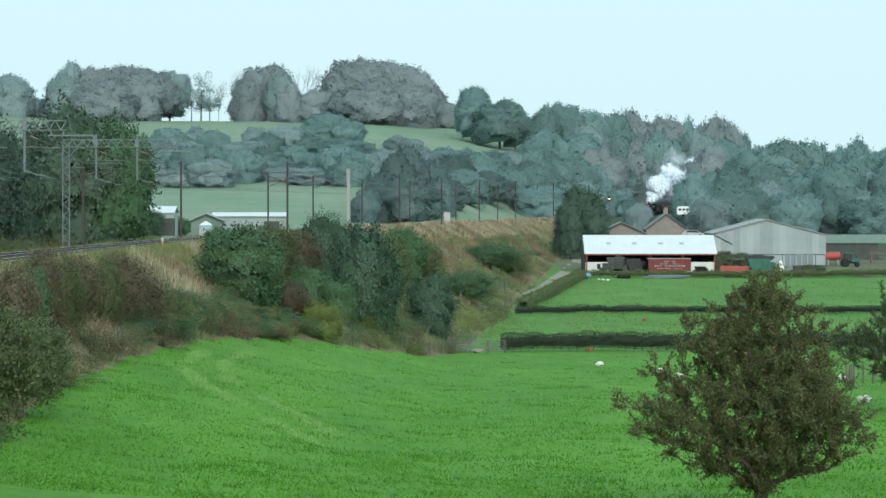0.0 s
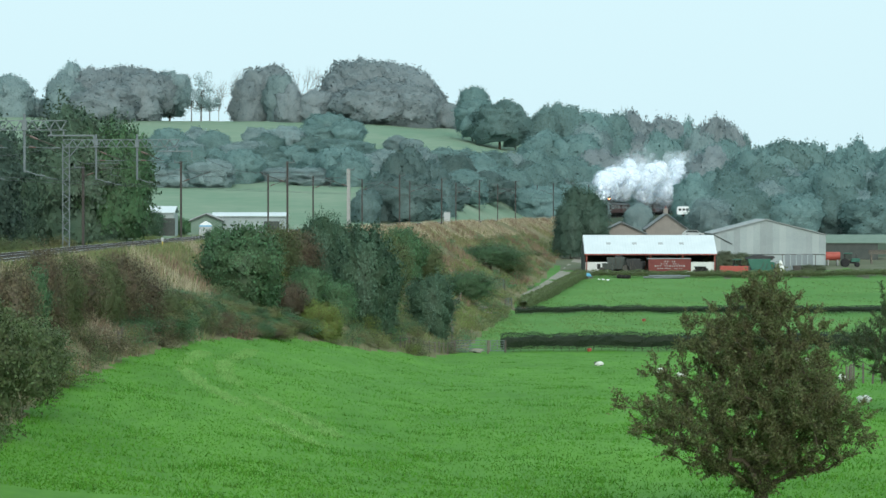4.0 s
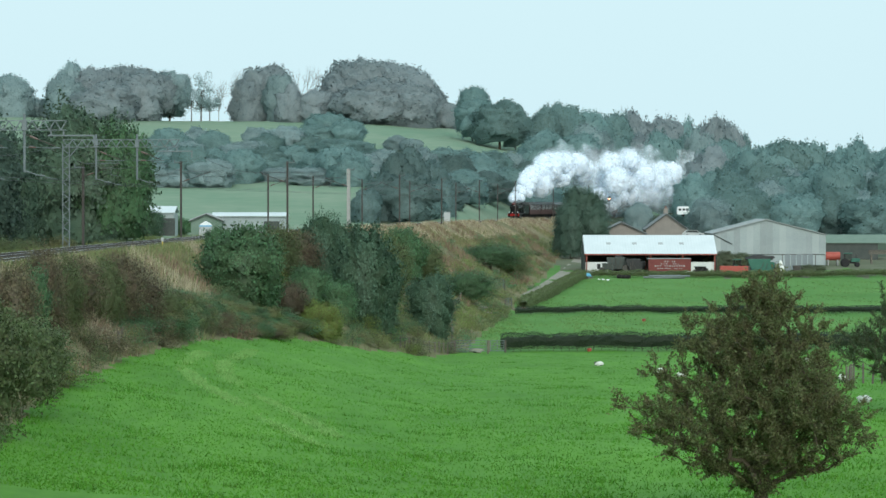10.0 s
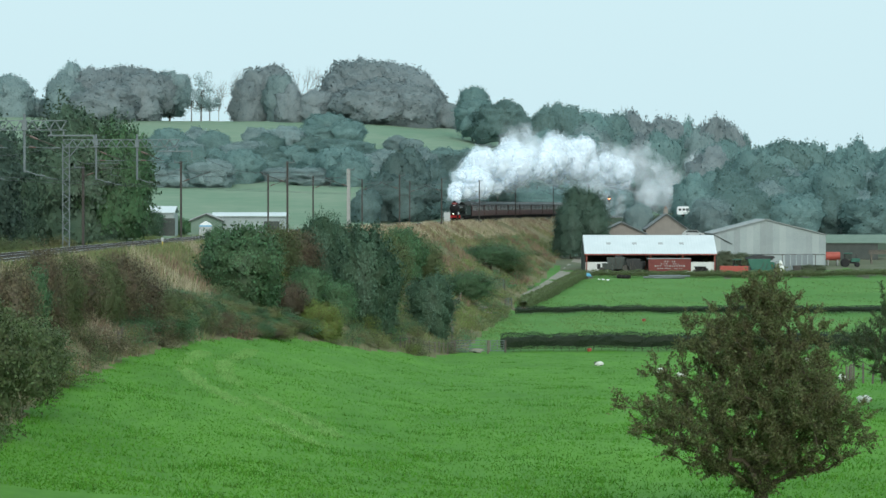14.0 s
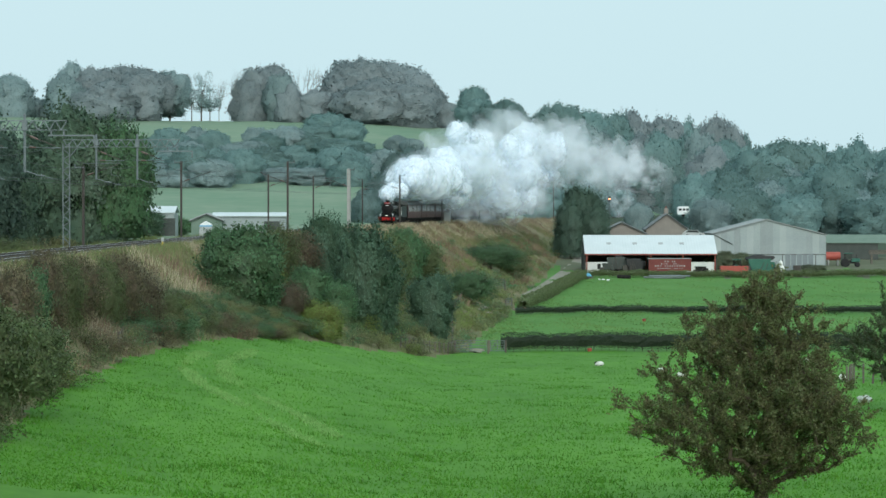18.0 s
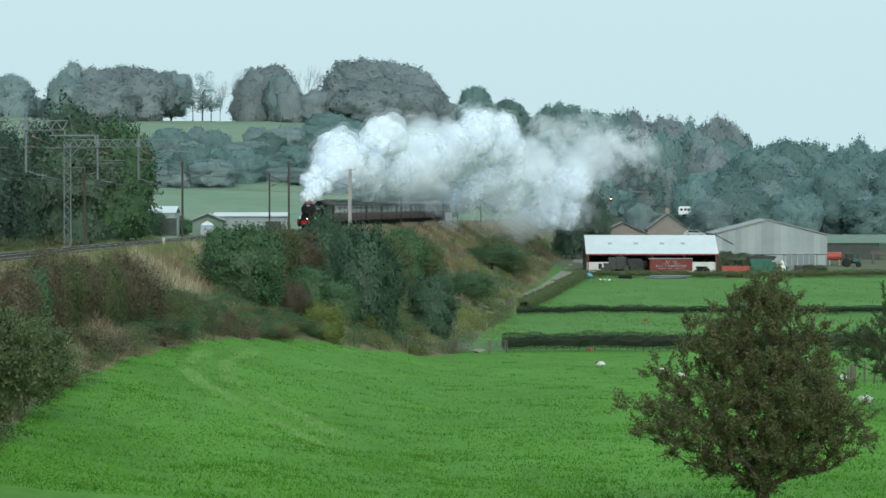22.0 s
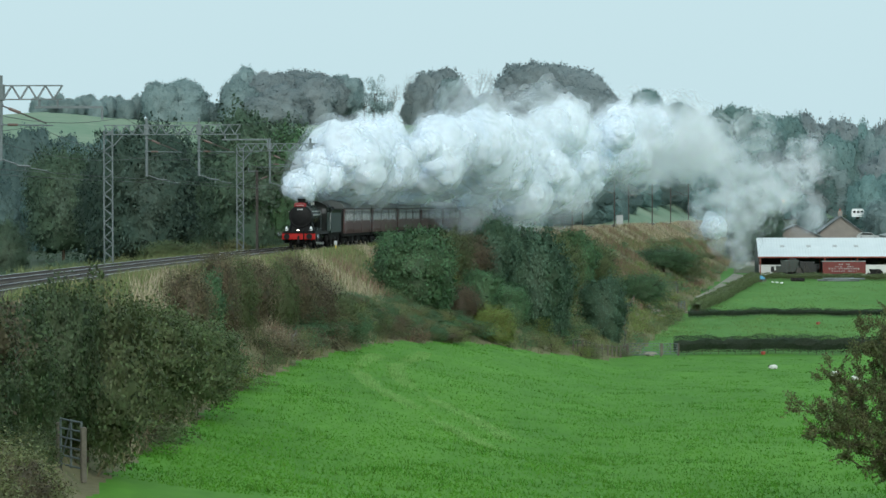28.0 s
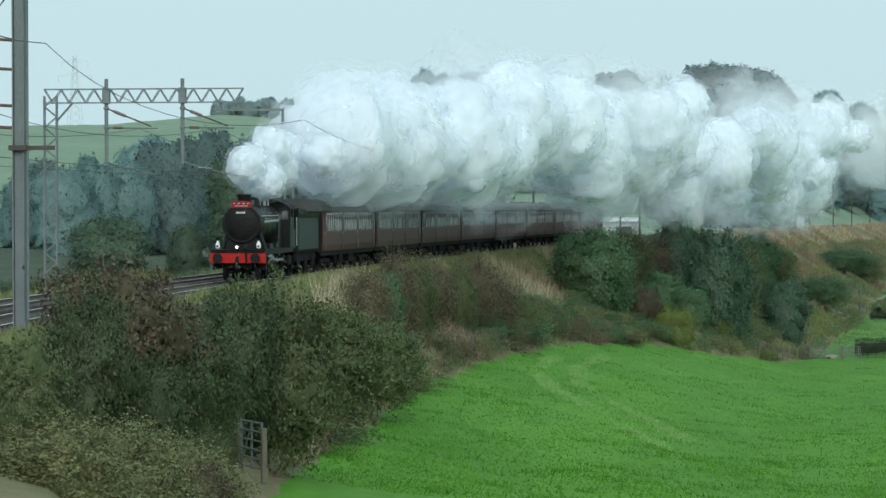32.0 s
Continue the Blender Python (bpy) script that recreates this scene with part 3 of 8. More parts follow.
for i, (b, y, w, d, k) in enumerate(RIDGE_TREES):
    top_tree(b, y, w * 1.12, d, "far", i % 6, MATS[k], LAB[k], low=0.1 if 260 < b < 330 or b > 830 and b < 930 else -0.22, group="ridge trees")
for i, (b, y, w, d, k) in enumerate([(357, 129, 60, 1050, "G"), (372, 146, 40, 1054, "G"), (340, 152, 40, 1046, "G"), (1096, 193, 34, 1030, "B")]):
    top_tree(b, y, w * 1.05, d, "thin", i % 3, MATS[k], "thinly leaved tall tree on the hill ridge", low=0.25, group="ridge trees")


def bare_tree(b, y_top, w_px, d, seed):
    """A leafless tree: limbs fork again and again into a fan of fine twigs."""
    rng = np.random.default_rng(seed)
    p = spot(b, d)
    h, w = EYE + (363 - y_top) * d / FOCAL - p.z, w_px * d / FOCAL
    ob = thing("tree", "leafless tree with a fan of fine twigs, hazed grey, on the ridge", "tree", Matrix.Translation(p), "ridge trees")
    trunk, twigs = Geo(), Geo()

    def grow(a, way, length, r, level):
        e = a + way * length
        (trunk if level == 0 else twigs).tube(a, e, r, r * 0.65, n=6 if level < 2 else 3, caps=False)
        if level < 5:
            for _ in range(3 if level < 4 else 2):
                turn = Vector(rng.normal(size=3)) * 0.42
                grow(a.lerp(e, rng.uniform(0.65, 1.0)), (way + turn + Vector((0, 0, 0.16))).normalized(), length * rng.uniform(0.66, 0.84), r * 0.6, level + 1)

    grow(Vector((0, 0, -0.3)), Vector((0, 0, 1)), 1.0, 0.055, 0)
    v = np.array(twigs.v)
    k = np.array([w / 2 / np.percentile(np.abs(v[:, 0]), 98), w / 2 / np.percentile(np.abs(v[:, 1]), 98), h / v[:, 2].max()])
    for g in (trunk, twigs):
        g.v = [tuple(q) for q in np.array(g.v) * k]
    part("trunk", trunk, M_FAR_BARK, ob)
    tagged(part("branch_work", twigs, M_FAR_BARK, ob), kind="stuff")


bare_tree(410, 124, 52, 1054, 3)
bare_tree(544, 114, 62, 1058, 8)
bare_tree(388, 140, 36, 1050, 12)
# woods on the hillside
WOOD = [(278, 240, 56, 840, "D"), (302, 228, 66, 850, "D"), (350, 226, 62, 860, "G"), (378, 232, 56, 850, "D"), (330, 250, 80, 820, "G"), (410, 256, 60, 830, "G"), (436, 250, 74, 850, "G"), (452, 226, 44, 900, "G"), (474, 236, 60, 870, "D"), (506, 224, 70, 880, "G"),
        (540, 235, 66, 880, "D"), (582, 201, 76, 930, "D"), (560, 222, 60, 920, "D"), (612, 214, 64, 920, "D"), (636, 250, 56, 880, "D"), (600, 246, 80, 870, "D"), (704, 240, 44, 905, "G"), (730, 246, 38, 900, "G"), (650, 272, 50, 800, "G"),
        (680, 264, 56, 805, "G"), (745, 262, 60, 810, "G"), (785, 262, 70, 815, "D"), (826, 264, 66, 820, "D"), (868, 270, 76, 815, "D"), (905, 270, 60, 820, "G"), (940, 264, 70, 830, "D"), (810, 290, 70, 780, "G"), (770, 294, 66, 770, "D"), (855, 300, 80, 775, "D"), (900, 298, 80, 780, "D"), (945, 292, 90, 800, "D"),
        (648, 335, 50, 640, "C"), (676, 306, 62, 650, "C"), (704, 272, 62, 660, "C"), (728, 262, 70, 664, "C"), (756, 284, 66, 672, "C"), (780, 318, 50, 662, "C"), (718, 310, 110, 650, "C")]
for i in range(26):
    b = 268 + i * 14.5 + rngv.uniform(-7, 7)
    WOOD.append((b, 278 + 16 * math.sin(i * 2.1) + rngv.uniform(-10, 12), rngv.uniform(50, 88), 775 + rngv.uniform(-15, 45), "DG"[i % 3 == 1]))
for row, (y, d) in enumerate(((232, 960), (262, 920), (292, 880), (326, 830))):
    for i in range(9):
        b = 972 + i * 38 + 17 * (row % 2) + rngv.uniform(-10, 10)
        WOOD.append((b, y + 10 * math.sin(i * 2.3 + row) + rngv.uniform(-8, 8) + 0.05 * i * 38, rngv.uniform(70, 105), d + rngv.uniform(-25, 25), "DDGDB"[(i + 2 * row) % 5]))
for i in range(18):
    b = 800 + i * 14
    WOOD.append((b, 326 + 12 * math.sin(i * 2.3) + rngv.uniform(-8, 10), rngv.uniform(50, 85), max(780.0, line_distance(b) + 45) + rngv.uniform(-20, 40), "D"))
for b, y, w in ((1318, 270, 90), (1352, 256, 110), (1388, 252, 110), (1424, 254, 100), (1456, 276, 76), (1488, 262, 70), (1514, 251, 84), (1548, 268, 70), (1590, 262, 90), (1650, 270, 90), (1290, 284, 70)):
    WOOD.append((b, y, w, 850 + rngv.uniform(-40, 40), "D"))
for row, (y, d) in enumerate(((298, 790), (334, 725))):
    for i in range(11):
        WOOD.append((1262 + i * 38 + 19 * row + rngv.uniform(-9, 9), y + 10 * math.sin(i * 1.9 + row) + rngv.uniform(-8, 8), rngv.uniform(80, 115), d + rngv.uniform(-20, 30), "DDDG"[(i + row) % 4]))
WOOD = [(b, y, w, max(d, 1005.0 if b > 1070 else line_distance(b) + 45) if 790 < b < 1245 else d, k) for b, y, w, d, k in WOOD]
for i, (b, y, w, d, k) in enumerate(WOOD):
    top_tree(b, y, w * 1.12, d, "far", i % 6, MATS[k], "dark green deciduous tree of a hillside wood" if k in "CD" else "deciduous tree of a hillside wood, hazed to grey-green", low=-0.22, group="wood trees")

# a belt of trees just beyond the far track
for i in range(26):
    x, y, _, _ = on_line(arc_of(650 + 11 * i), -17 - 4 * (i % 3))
    tree("tree", Vector((x, y, gz(x, y))), rngv.uniform(6.5, 10.5), rngv.uniform(9, 13), "far", i % 6, M_FAR_CONIFER if i % 2 else M_FAR_DARK, "tree close beyond the railway, hazed to blue-green", low=-0.1, group="lineside trees")

# trees and shrubs between the line and the hill
SIDE = [  # bearing, top, width, distance, kind, material, label
    (150, 196, 180, 300, "tree", M_LEAF_MID, "tall dark green tree beyond the railway"), (95, 230, 120, 305, "tree", M_LEAF_MID, "dark green tree beyond the railway"),
    (205, 225, 110, 298, "tree", M_LEAF, "dark green tree beyond the railway"), (-45, 215, 150, 262, "tree", M_LEAF_PINE, "broad dark pine-like tree beyond the railway"),
    (-105, 262, 90, 270, "tree", M_LEAF_PINE, "dark green tree beyond the railway"), (15, 250, 90, 275, "tree", M_LEAF_MID, "dark green tree beyond the railway"), (-190, 258, 110, 330, "tree", M_LEAF_MID, "grey-green tree beyond the railway"),
    (-120, 290, 110, 340, "tree", M_LEAF_MID, "grey-green tree beyond the railway"), (-290, 385, 60, 200, "tree", M_LEAF_MID, "small dark tree beside the railway"), (-430, 375, 110, 230, "tree", M_LEAF_MID, "small dark tree beside the railway"),
    (1030, 333, 64, 615, "bush", M_BANK_CONIFER, "dark green conifer at the bank's end"), (1010, 360, 50, 612, "bush", M_BANK_CONIFER, "dark green conifer at the bank's end"), (1050, 362, 46, 612, "bush", M_BANK_CONIFER, "dark green conifer at the bank's end"),
    (1255, 352, 62, 690, "tree", M_FAR_GREEN, "pale green rounded tree behind the farm"), (1225, 308, 60, 760, "far", M_FAR_DARK, "tree behind the farm"), (1130, 360, 40, 700, "far", M_FAR_GREEN, "shrubby tree beside the farmhouse")]
for i, (b, y, w, d, k, m, lab) in enumerate(SIDE):
    top_tree(b, y, w * 1.25, d, k, i % 4, m, lab, low=0.03)
for i in range(30):
    b = -560 + i * 17
    top_tree(b, 262 + 26 * math.sin(i * 1.9) + rngv.uniform(-14, 14) + (30 if b < -380 else 0), 120, 430 + rngv.uniform(-50, 90), "far", i % 4, M_FAR_CONIFER if i % 3 else M_FAR_DARK, "tree in the valley beyond the railway, hazed to grey-green", low=-0.1, group="valley trees")

SHRUBS = [  # bearing, foot, top, width, material, label
    (425, 548, 400, 125, M_LEAF, "rounded mid-green shrub on the railway bank"), (462, 560, 470, 60, M_LEAF, "mid-green shrub on the railway bank"), (395, 500, 405, 70, M_LEAF, "rounded mid-green shrub on the railway bank"),
    (490, 505, 400, 75, M_LEAF_OLIVE, "olive shrub on the railway bank"), (525, 500, 410, 80, M_LEAF_RUST, "rusty olive shrub on the railway bank"), (565, 520, 380, 70, M_LEAF_DARK, "dark tall shrub on the railway bank"),
    (545, 548, 472, 62, M_LEAF, "fresh green shrub on the railway bank"), (590, 565, 495, 70, M_LEAF, "green shrub on the railway bank"), (640, 585, 402, 95, M_LEAF_DARK, "dark tall shrub on the railway bank"),
    (665, 588, 450, 75, M_LEAF_DARK, "dark tall shrub on the railway bank"), (605, 520, 398, 75, M_LEAF_DARK, "dark tall shrub on the railway bank"), (690, 545, 415, 70, M_LEAF_OLIVE, "olive shrub on the railway bank"),
    (715, 500, 405, 70, M_LEAF, "green shrub on the railway bank"), (745, 505, 420, 75, M_LEAF_OLIVE, "olive green shrub on the railway bank"), (762, 595, 488, 72, M_LEAF_DARK, "dark cone-shaped shrub at the bank's foot"),
    (565, 602, 535, 70, M_LEAF_YELL, "yellow-green shrub at the bank's foot"), (512, 575, 500, 60, M_LEAF_RUST, "rust-brown shrub on the railway bank"), (868, 478, 432, 100, M_LEAF, "green low thicket on the railway bank"), (905, 490, 445, 60, M_LEAF_OLIVE, "low thicket on the railway bank"),
    (830, 540, 480, 90, M_LEAF, "bramble thicket on the railway bank"), (80, 598, 436, 64, M_LEAF_RUST, "rust-brown hawthorn on the railway bank"), (112, 598, 452, 70, M_LEAF_OLIVE, "rust-brown hawthorn on the railway bank"), (135, 592, 452, 80, M_LEAF_RUST, "rust-brown hawthorn on the railway bank"),
    (188, 590, 462, 60, M_LEAF_OLIVE, "olive hawthorn on the railway bank"), (214, 590, 444, 76, M_LEAF_RUST, "rust-brown hawthorn on the railway bank"), (245, 590, 470, 80, M_LEAF_RUST, "rust-brown hawthorn on the railway bank"), (292, 592, 512, 70, M_LEAF_OLIVE, "olive thicket at the bank's foot"),
    (58, 620, 476, 60, M_LEAF, "green hawthorn on the railway bank"), (28, 620, 462, 80, M_LEAF_RUST, "rust-brown hawthorn on the railway bank"), (15, 735, 560, 170, M_LEAF_OLIVE, "brambly olive hedge shrub beside the meadow"), (55, 700, 590, 110, M_LEAF_OLIVE, "brambly olive hedge shrub beside the meadow"),
    (-60, 760, 530, 190, M_LEAF_OLIVE, "brambly olive hedge shrub beside the meadow"), (-160, 815, 488, 210, M_LEAF_OLIVE, "tall olive hawthorn beside the meadow gate"), (-215, 800, 500, 150, M_LEAF_DARK, "tall dark hawthorn beside the meadow gate"),
    (-300, 780, 520, 170, M_LEAF, "green shrub on the near bank"), (-420, 800, 462, 230, M_LEAF_RUST, "tall olive-brown shrub on the near bank"), (-470, 790, 500, 150, M_LEAF_DARK, "dark shrub on the near bank"),
    (-370, 850, 600, 170, M_LEAF_DARK, "dark shrub on the near bank"), (-540, 920, 690, 240, M_BRAMBLE, "brambles on the near bank"), (-440, 930, 740, 220, M_BRAMBLE, "brambles on the near bank"), (-340, 915, 750, 220, M_BRAMBLE, "brambles beside the gate"),
    (-690, 1080, 860, 260, M_BRAMBLE, "brambles on the near bank"), (-590, 1090, 880, 240, M_BRAMBLE, "brambles on the near bank"), (-500, 1080, 870, 240, M_BRAMBLE, "brambles on the near bank"), (-410, 1060, 860, 220, M_BRAMBLE, "brambles on the near bank"), (-330, 1040, 850, 200, M_BRAMBLE, "brambles on the near bank"), (-255, 960, 830, 130, M_BRAMBLE, "brambles beside the gate"),
    (-650, 930, 790, 220, M_BRAMBLE, "brambles on the near bank"), (-570, 1010, 820, 220, M_BRAMBLE, "brambles on the near bank"), (-600, 950, 770, 200, M_BRAMBLE, "brambles on the near bank"), (-490, 985, 790, 220, M_BRAMBLE, "brambles on the near bank"), (-395, 980, 800, 200, M_BRAMBLE, "brambles on the near bank"), (-300, 960, 800, 150, M_LEAF_RUST, "brambles beside the gate"),
    (-265, 880, 745, 100, M_LEAF_OLIVE, "brambles beside the gate"), (-590, 850, 600, 150, M_LEAF_OLIVE, "brambles on the near bank"), (70, 445, 400, 90, M_LEAF_YELL, "yellow-green scrub beside the railway"), (20, 445, 408, 70, M_LEAF_OLIVE, "olive scrub beside the railway"),
    (300, 418, 380, 60, M_LEAF, "scrub beyond the railway"), (255, 420, 372, 60, M_LEAF_DARK, "scrub beyond the railway"), (340, 412, 390, 40, M_LEAF, "scrub beyond the railway"), (470, 412, 392, 60, M_LEAF, "scrub beyond the railway"), (270, 415, 385, 70, M_LEAF, "scrub beyond the railway"), (420, 408, 378, 50, M_LEAF_OLIVE, "tall thin scrub beyond the railway")]
for i, (b, foot, top, w, m, lab) in enumerate(SHRUBS):
    p, d = lies(b, foot)
    kind = "near" if d < 120 or m in (M_LEAF_RUST, M_LEAF_OLIVE) else "bush"
    if d < 120 and m in (M_LEAF, M_LEAF_DARK):
        kind, m = "close", M_LEAF_DEEP
    elif d < 120 and m != M_BRAMBLE:
        kind = "close"
    if "thicket" in lab:
        kind = "near"
    h = max(0.8, EYE + (363 - top) * d / FOCAL - p.z)
    p.y += 0.25 * w * d / FOCAL
    p.z = gz(p.x, p.y)
    tree("shrub", p, h, w * d / FOCAL * 1.15, kind, i % 4, m, lab, "shrub", low=-0.08 if kind == "bush" else 0.0, group="bank shrubs")
for i in range(52):
    b = 232 + 5.6 * i + rngv.uniform(-4, 4)
    p, d = lies(b, rngv.uniform(546, 598) if b < 430 else rngv.uniform(575, 602))
    tree("shrub", p - Vector((0, 0, 0.1)), rngv.uniform(0.7, 1.5), rngv.uniform(1.6, 3.0), "near", i % 4, (M_LEAF_OLIVE, M_LEAF, M_BRAMBLE, M_LEAF_RUST, M_LEAF)[i % 5], "low brambles and nettles along the bank's foot", "shrub", low=0.0, group="foot brambles")
for i in range(34):
    dd = 120 + 7.2 * i + rngv.uniform(-3, 3)
    x, y, _, _ = on_line(arc_of(dd), -8.4 - 2.5 * (i % 3) - rngv.uniform(0, 2.0))
    tree("shrub", Vector((x, y, gz(x, y) - 0.1)), rngv.uniform(1.1, 2.3), rngv.uniform(2.2, 4.2), "near", i % 4, (M_LEAF_OLIVE, M_BRAMBLE, M_LEAF_YELL, M_LEAF_OLIVE, M_LEAF_MID)[i % 5], "yellowing scrub beside the far track", "shrub", low=0.0, group="trackside scrub")
for b, d, h, w in ((1262, 566, 2.6, 3.6), (1284, 572, 3.3, 4.2), (1308, 574, 2.9, 4.0), (1330, 575, 2.4, 3.0), (1425, 560, 1.6, 3.4), (1444, 562, 1.3, 3.0)):
    tree("shrub", spot(b, d), h, w, "bush", int(b) % 4, M_FARM_SCRUB, "straggling grey-green scrub beside the big shed", "shrub", low=0.0, group="yard scrub")


def on_bank(x, y):
    u = beside(x, y)
    d = np.hypot(x, y)
    return np.abs(height(x, y) + 0.12 + np.maximum(0, u - 4.4) / np.interp(d, [90, 150, 230], [1.15, 1.35, 1.65])) < 0.25


# low scrub over the bank; beyond the nearest it is one mass for each kind of leaf
LOW = [crown_arrays(np.random.default_rng(300 + k), 1, 1, 1, 620, 0.13, 20, 0.7, (0.18, 0.38))[0] for k in range(4)]
mass = {}
n = near_scrub = 0
while n < 900:
    dd = rngv.uniform(80, 420) if n < 700 else rngv.uniform(420, 640)
    s = arc_of(dd)
    u = rngv.uniform(8.0 if dd < 420 else 9.0, 18.0 if dd < 200 else 26.0)
    x, y, _, _ = on_line(s, u)
    z = gz(x, y)
    bank = 784 + FOCAL * math.atan2(x, y)
    e = 363 + (EYE - z) * FOCAL / math.hypot(x, y)
    n += 1
    if not on_bank(x, y)[0]:
        continue
    if (250 < bank < 400 and u < 9) or (bank > -260 and bank < -120 and dd < 95):
        continue
    m = (M_LEAF_OLIVE, M_LEAF, M_LEAF_RUST, M_BRAMBLE, M_LEAF_OLIVE, M_LEAF, M_LEAF_YELL)[n % 7]
    hgt, wid = rngv.uniform(0.7, 1.7), rngv.uniform(1.4, 3.2)
    if near_scrub >= 190 or dd > 300:
        a = rngv.uniform(0, 6.28)
        q = LOW[n % 4] * np.array([wid / 2, wid / 2, hgt / 2])
        q = np.stack([q[:, 0] * math.cos(a) - q[:, 1] * math.sin(a) + x, q[:, 0] * math.sin(a) + q[:, 1] * math.cos(a) + y, q[:, 2] + z - 0.1 + hgt / 2], 1)
        mass.setdefault(m.name, []).append(q)
        continue
    near_scrub += 1
    tree("shrub", Vector((x, y, z - 0.1)), hgt, wid, "scrub", n % 4, m, "low bramble and scrub on the railway bank", "shrub", low=0.0, group="bank scrub")


for name, qs in mass.items():
    q = np.concatenate(qs)
    tagged(link("bank_scrub", mesh_np("bank_scrub", q, np.arange(len(q)).reshape(-1, 4), bpy.data.materials[name])), "low bramble and scrub thickets on the railway bank", "scrub", kind="stuff")

# ---- the hawthorn in the meadow ----
def hawthorn(p, h, wl, wr, seed, name, label, leaves):
    """Branches grow to scattered tips inside an egg-shaped crown; leaves sit round the twigs."""
    rng = np.random.default_rng(seed)
    ob = thing(name, label, "tree", Matrix.Translation(p))
    zs = np.array([0.10, 0.15, 0.20, 0.30, 0.41, 0.55, 0.72, 0.86, 1.0]) * h
    rs = np.array([0.1, 0.26, 0.44, 0.8, 1.0, 0.86, 0.64, 0.4, 0.1])
    tips = []
    while len(tips) < 1150:
        z = rng.uniform(0.11, 1.0) * h
        r = np.interp(z, zs, rs)
        if rng.random() > r ** 1.5:
            continue
        a = rng.uniform(0, 2 * math.pi)
        q = rng.uniform(0.03, 1.0) ** 0.6 * r * rng.uniform(0.8, 1.06 if len(tips) % 9 else 1.16) * (1 + 0.16 * math.sin(3 * a + 1.4 * z) + 0.1 * math.sin(7 * a - 2.6 * z))
        tips.append((q * math.cos(a) * (wr if math.cos(a) > 0 else wl), q * math.sin(a) * 0.9 * (wl + wr) / 2, z))
    for k in range(46):
        a, q = rng.uniform(0, 2 * math.pi), rng.uniform(0.1, 0.6)
        tips.append((q * math.cos(a) * wl, q * math.sin(a) * wl, h * rng.uniform(0.98, 1.1) * (1 - 0.38 * q)))
    tips = np.array(tips)
    order = np.argsort(np.hypot(np.hypot(tips[:, 0], tips[:, 1]), (tips[:, 2] - 0.12 * h)))
    nodes = [np.array([0.02 * math.sin(k), 0, -0.3 + k * 0.16 * h / 4]) for k in range(6)]
    parent = [-1, 0, 1, 2, 3, 4]
    ends = []
    for i in order:
        t = tips[i]
        N = np.array(nodes)
        dist = np.linalg.norm(N - t, axis=1) + 0.55 * np.maximum(0, N[:, 2] - t[2] + 0.25) + np.where(np.arange(len(N)) < 4, 9, 0)
        k = int(np.argmin(dist))
        base = nodes[k]
        steps = max(1, int(np.linalg.norm(t - base) / 0.45))
        for sstep in range(1, steps + 1):
            f = sstep / steps
            q = base + (t - base) * f + rng.normal(size=3) * 0.035 * (1 if sstep < steps else 0)
            q[2] += 0.12 * math.sin(f * math.pi)
            nodes.append(q)
            parent.append(k)
            k = len(nodes) - 1
        ends.append(k)
    load = np.zeros(len(nodes))
    for k in ends:
        while k >= 0:
            load[k] += 1
            k = parent[k]
    rad = 0.0058 * np.sqrt(np.maximum(load, 1)) + 0.003
    rad[:6] = np.maximum(rad[:6], 0.17)
    g, limbs = Geo(), Geo()
    for i in range(1, len(nodes)):
        q = parent[i]
        big = rad[i] > 0.045
        (g if i < 6 else limbs).tube(nodes[q], nodes[i], min(rad[q], rad[i] * 1.5), rad[i], n=8 if big else 4, caps=False)
    part("trunk", g, M_BARK, ob, smooth=True)
    tagged(part("branch_work", limbs, M_BARK, ob), kind="stuff")
    c = np.array([nodes[k] for k in ends])
    par = np.array([nodes[parent[k]] for k in ends])
    # each twig ends in three leafy shoots that reach outwards and up
    way = c - par
    way /= np.maximum(np.linalg.norm(way, axis=1), 1e-6)[:, None]
    out = c - np.array([0, 0, 0.3 * h])
    out /= np.linalg.norm(out, axis=1)[:, None]
    shoots, per = 6, 19
    go = way[:, None] * 0.6 + out[:, None] * 0.5 + np.array([0, 0, 0.25]) + rng.normal(size=(len(c), shoots, 3)) * 0.42
    go /= np.linalg.norm(go, axis=2)[:, :, None]
    ln = rng.uniform(0.15, 0.5, (len(c), shoots, 1))
    root = c[:, None] - way[:, None] * rng.uniform(0, 0.35, (len(c), shoots, 1))
    f = rng.uniform(0, 1.0, (len(c), shoots, per, 1))
    pts = (root[:, :, None] + (go * ln)[:, :, None] * f + rng.normal(size=(len(c), shoots, per, 3)) * 0.055 * (1.2 - f)).reshape(-1, 3)
    sprays = Geo()
    for a, e in zip(root.reshape(-1, 3), (root + go * ln).reshape(-1, 3)):
        sprays.tube(a, e, 0.007, 0.003, n=3, caps=False)
    tagged(part("spray_work", sprays, M_BARK, ob), kind="stuff")
    m = len(pts)
    nrm = rng.normal(size=(m, 3)) + np.array([0, 0, 0.6])
    nrm /= np.linalg.norm(nrm, axis=1)[:, None]
    t = rng.normal(size=(m, 3))
    t -= nrm * (t * nrm).sum(1)[:, None]
    t /= np.linalg.norm(t, axis=1)[:, None]
    sd = np.cross(nrm, t)
    L = rng.uniform(0.045, 0.1, (m, 1))
    v = np.stack([pts - t * L * 0.5, pts + sd * L * 0.33, pts + t * L * 0.5, pts - sd * L * 0.33], 1).reshape(-1, 3)
    link("leaves", mesh_np("leaves", v, np.arange(4 * m).reshape(-1, 4), leaves), ob)
    return ob


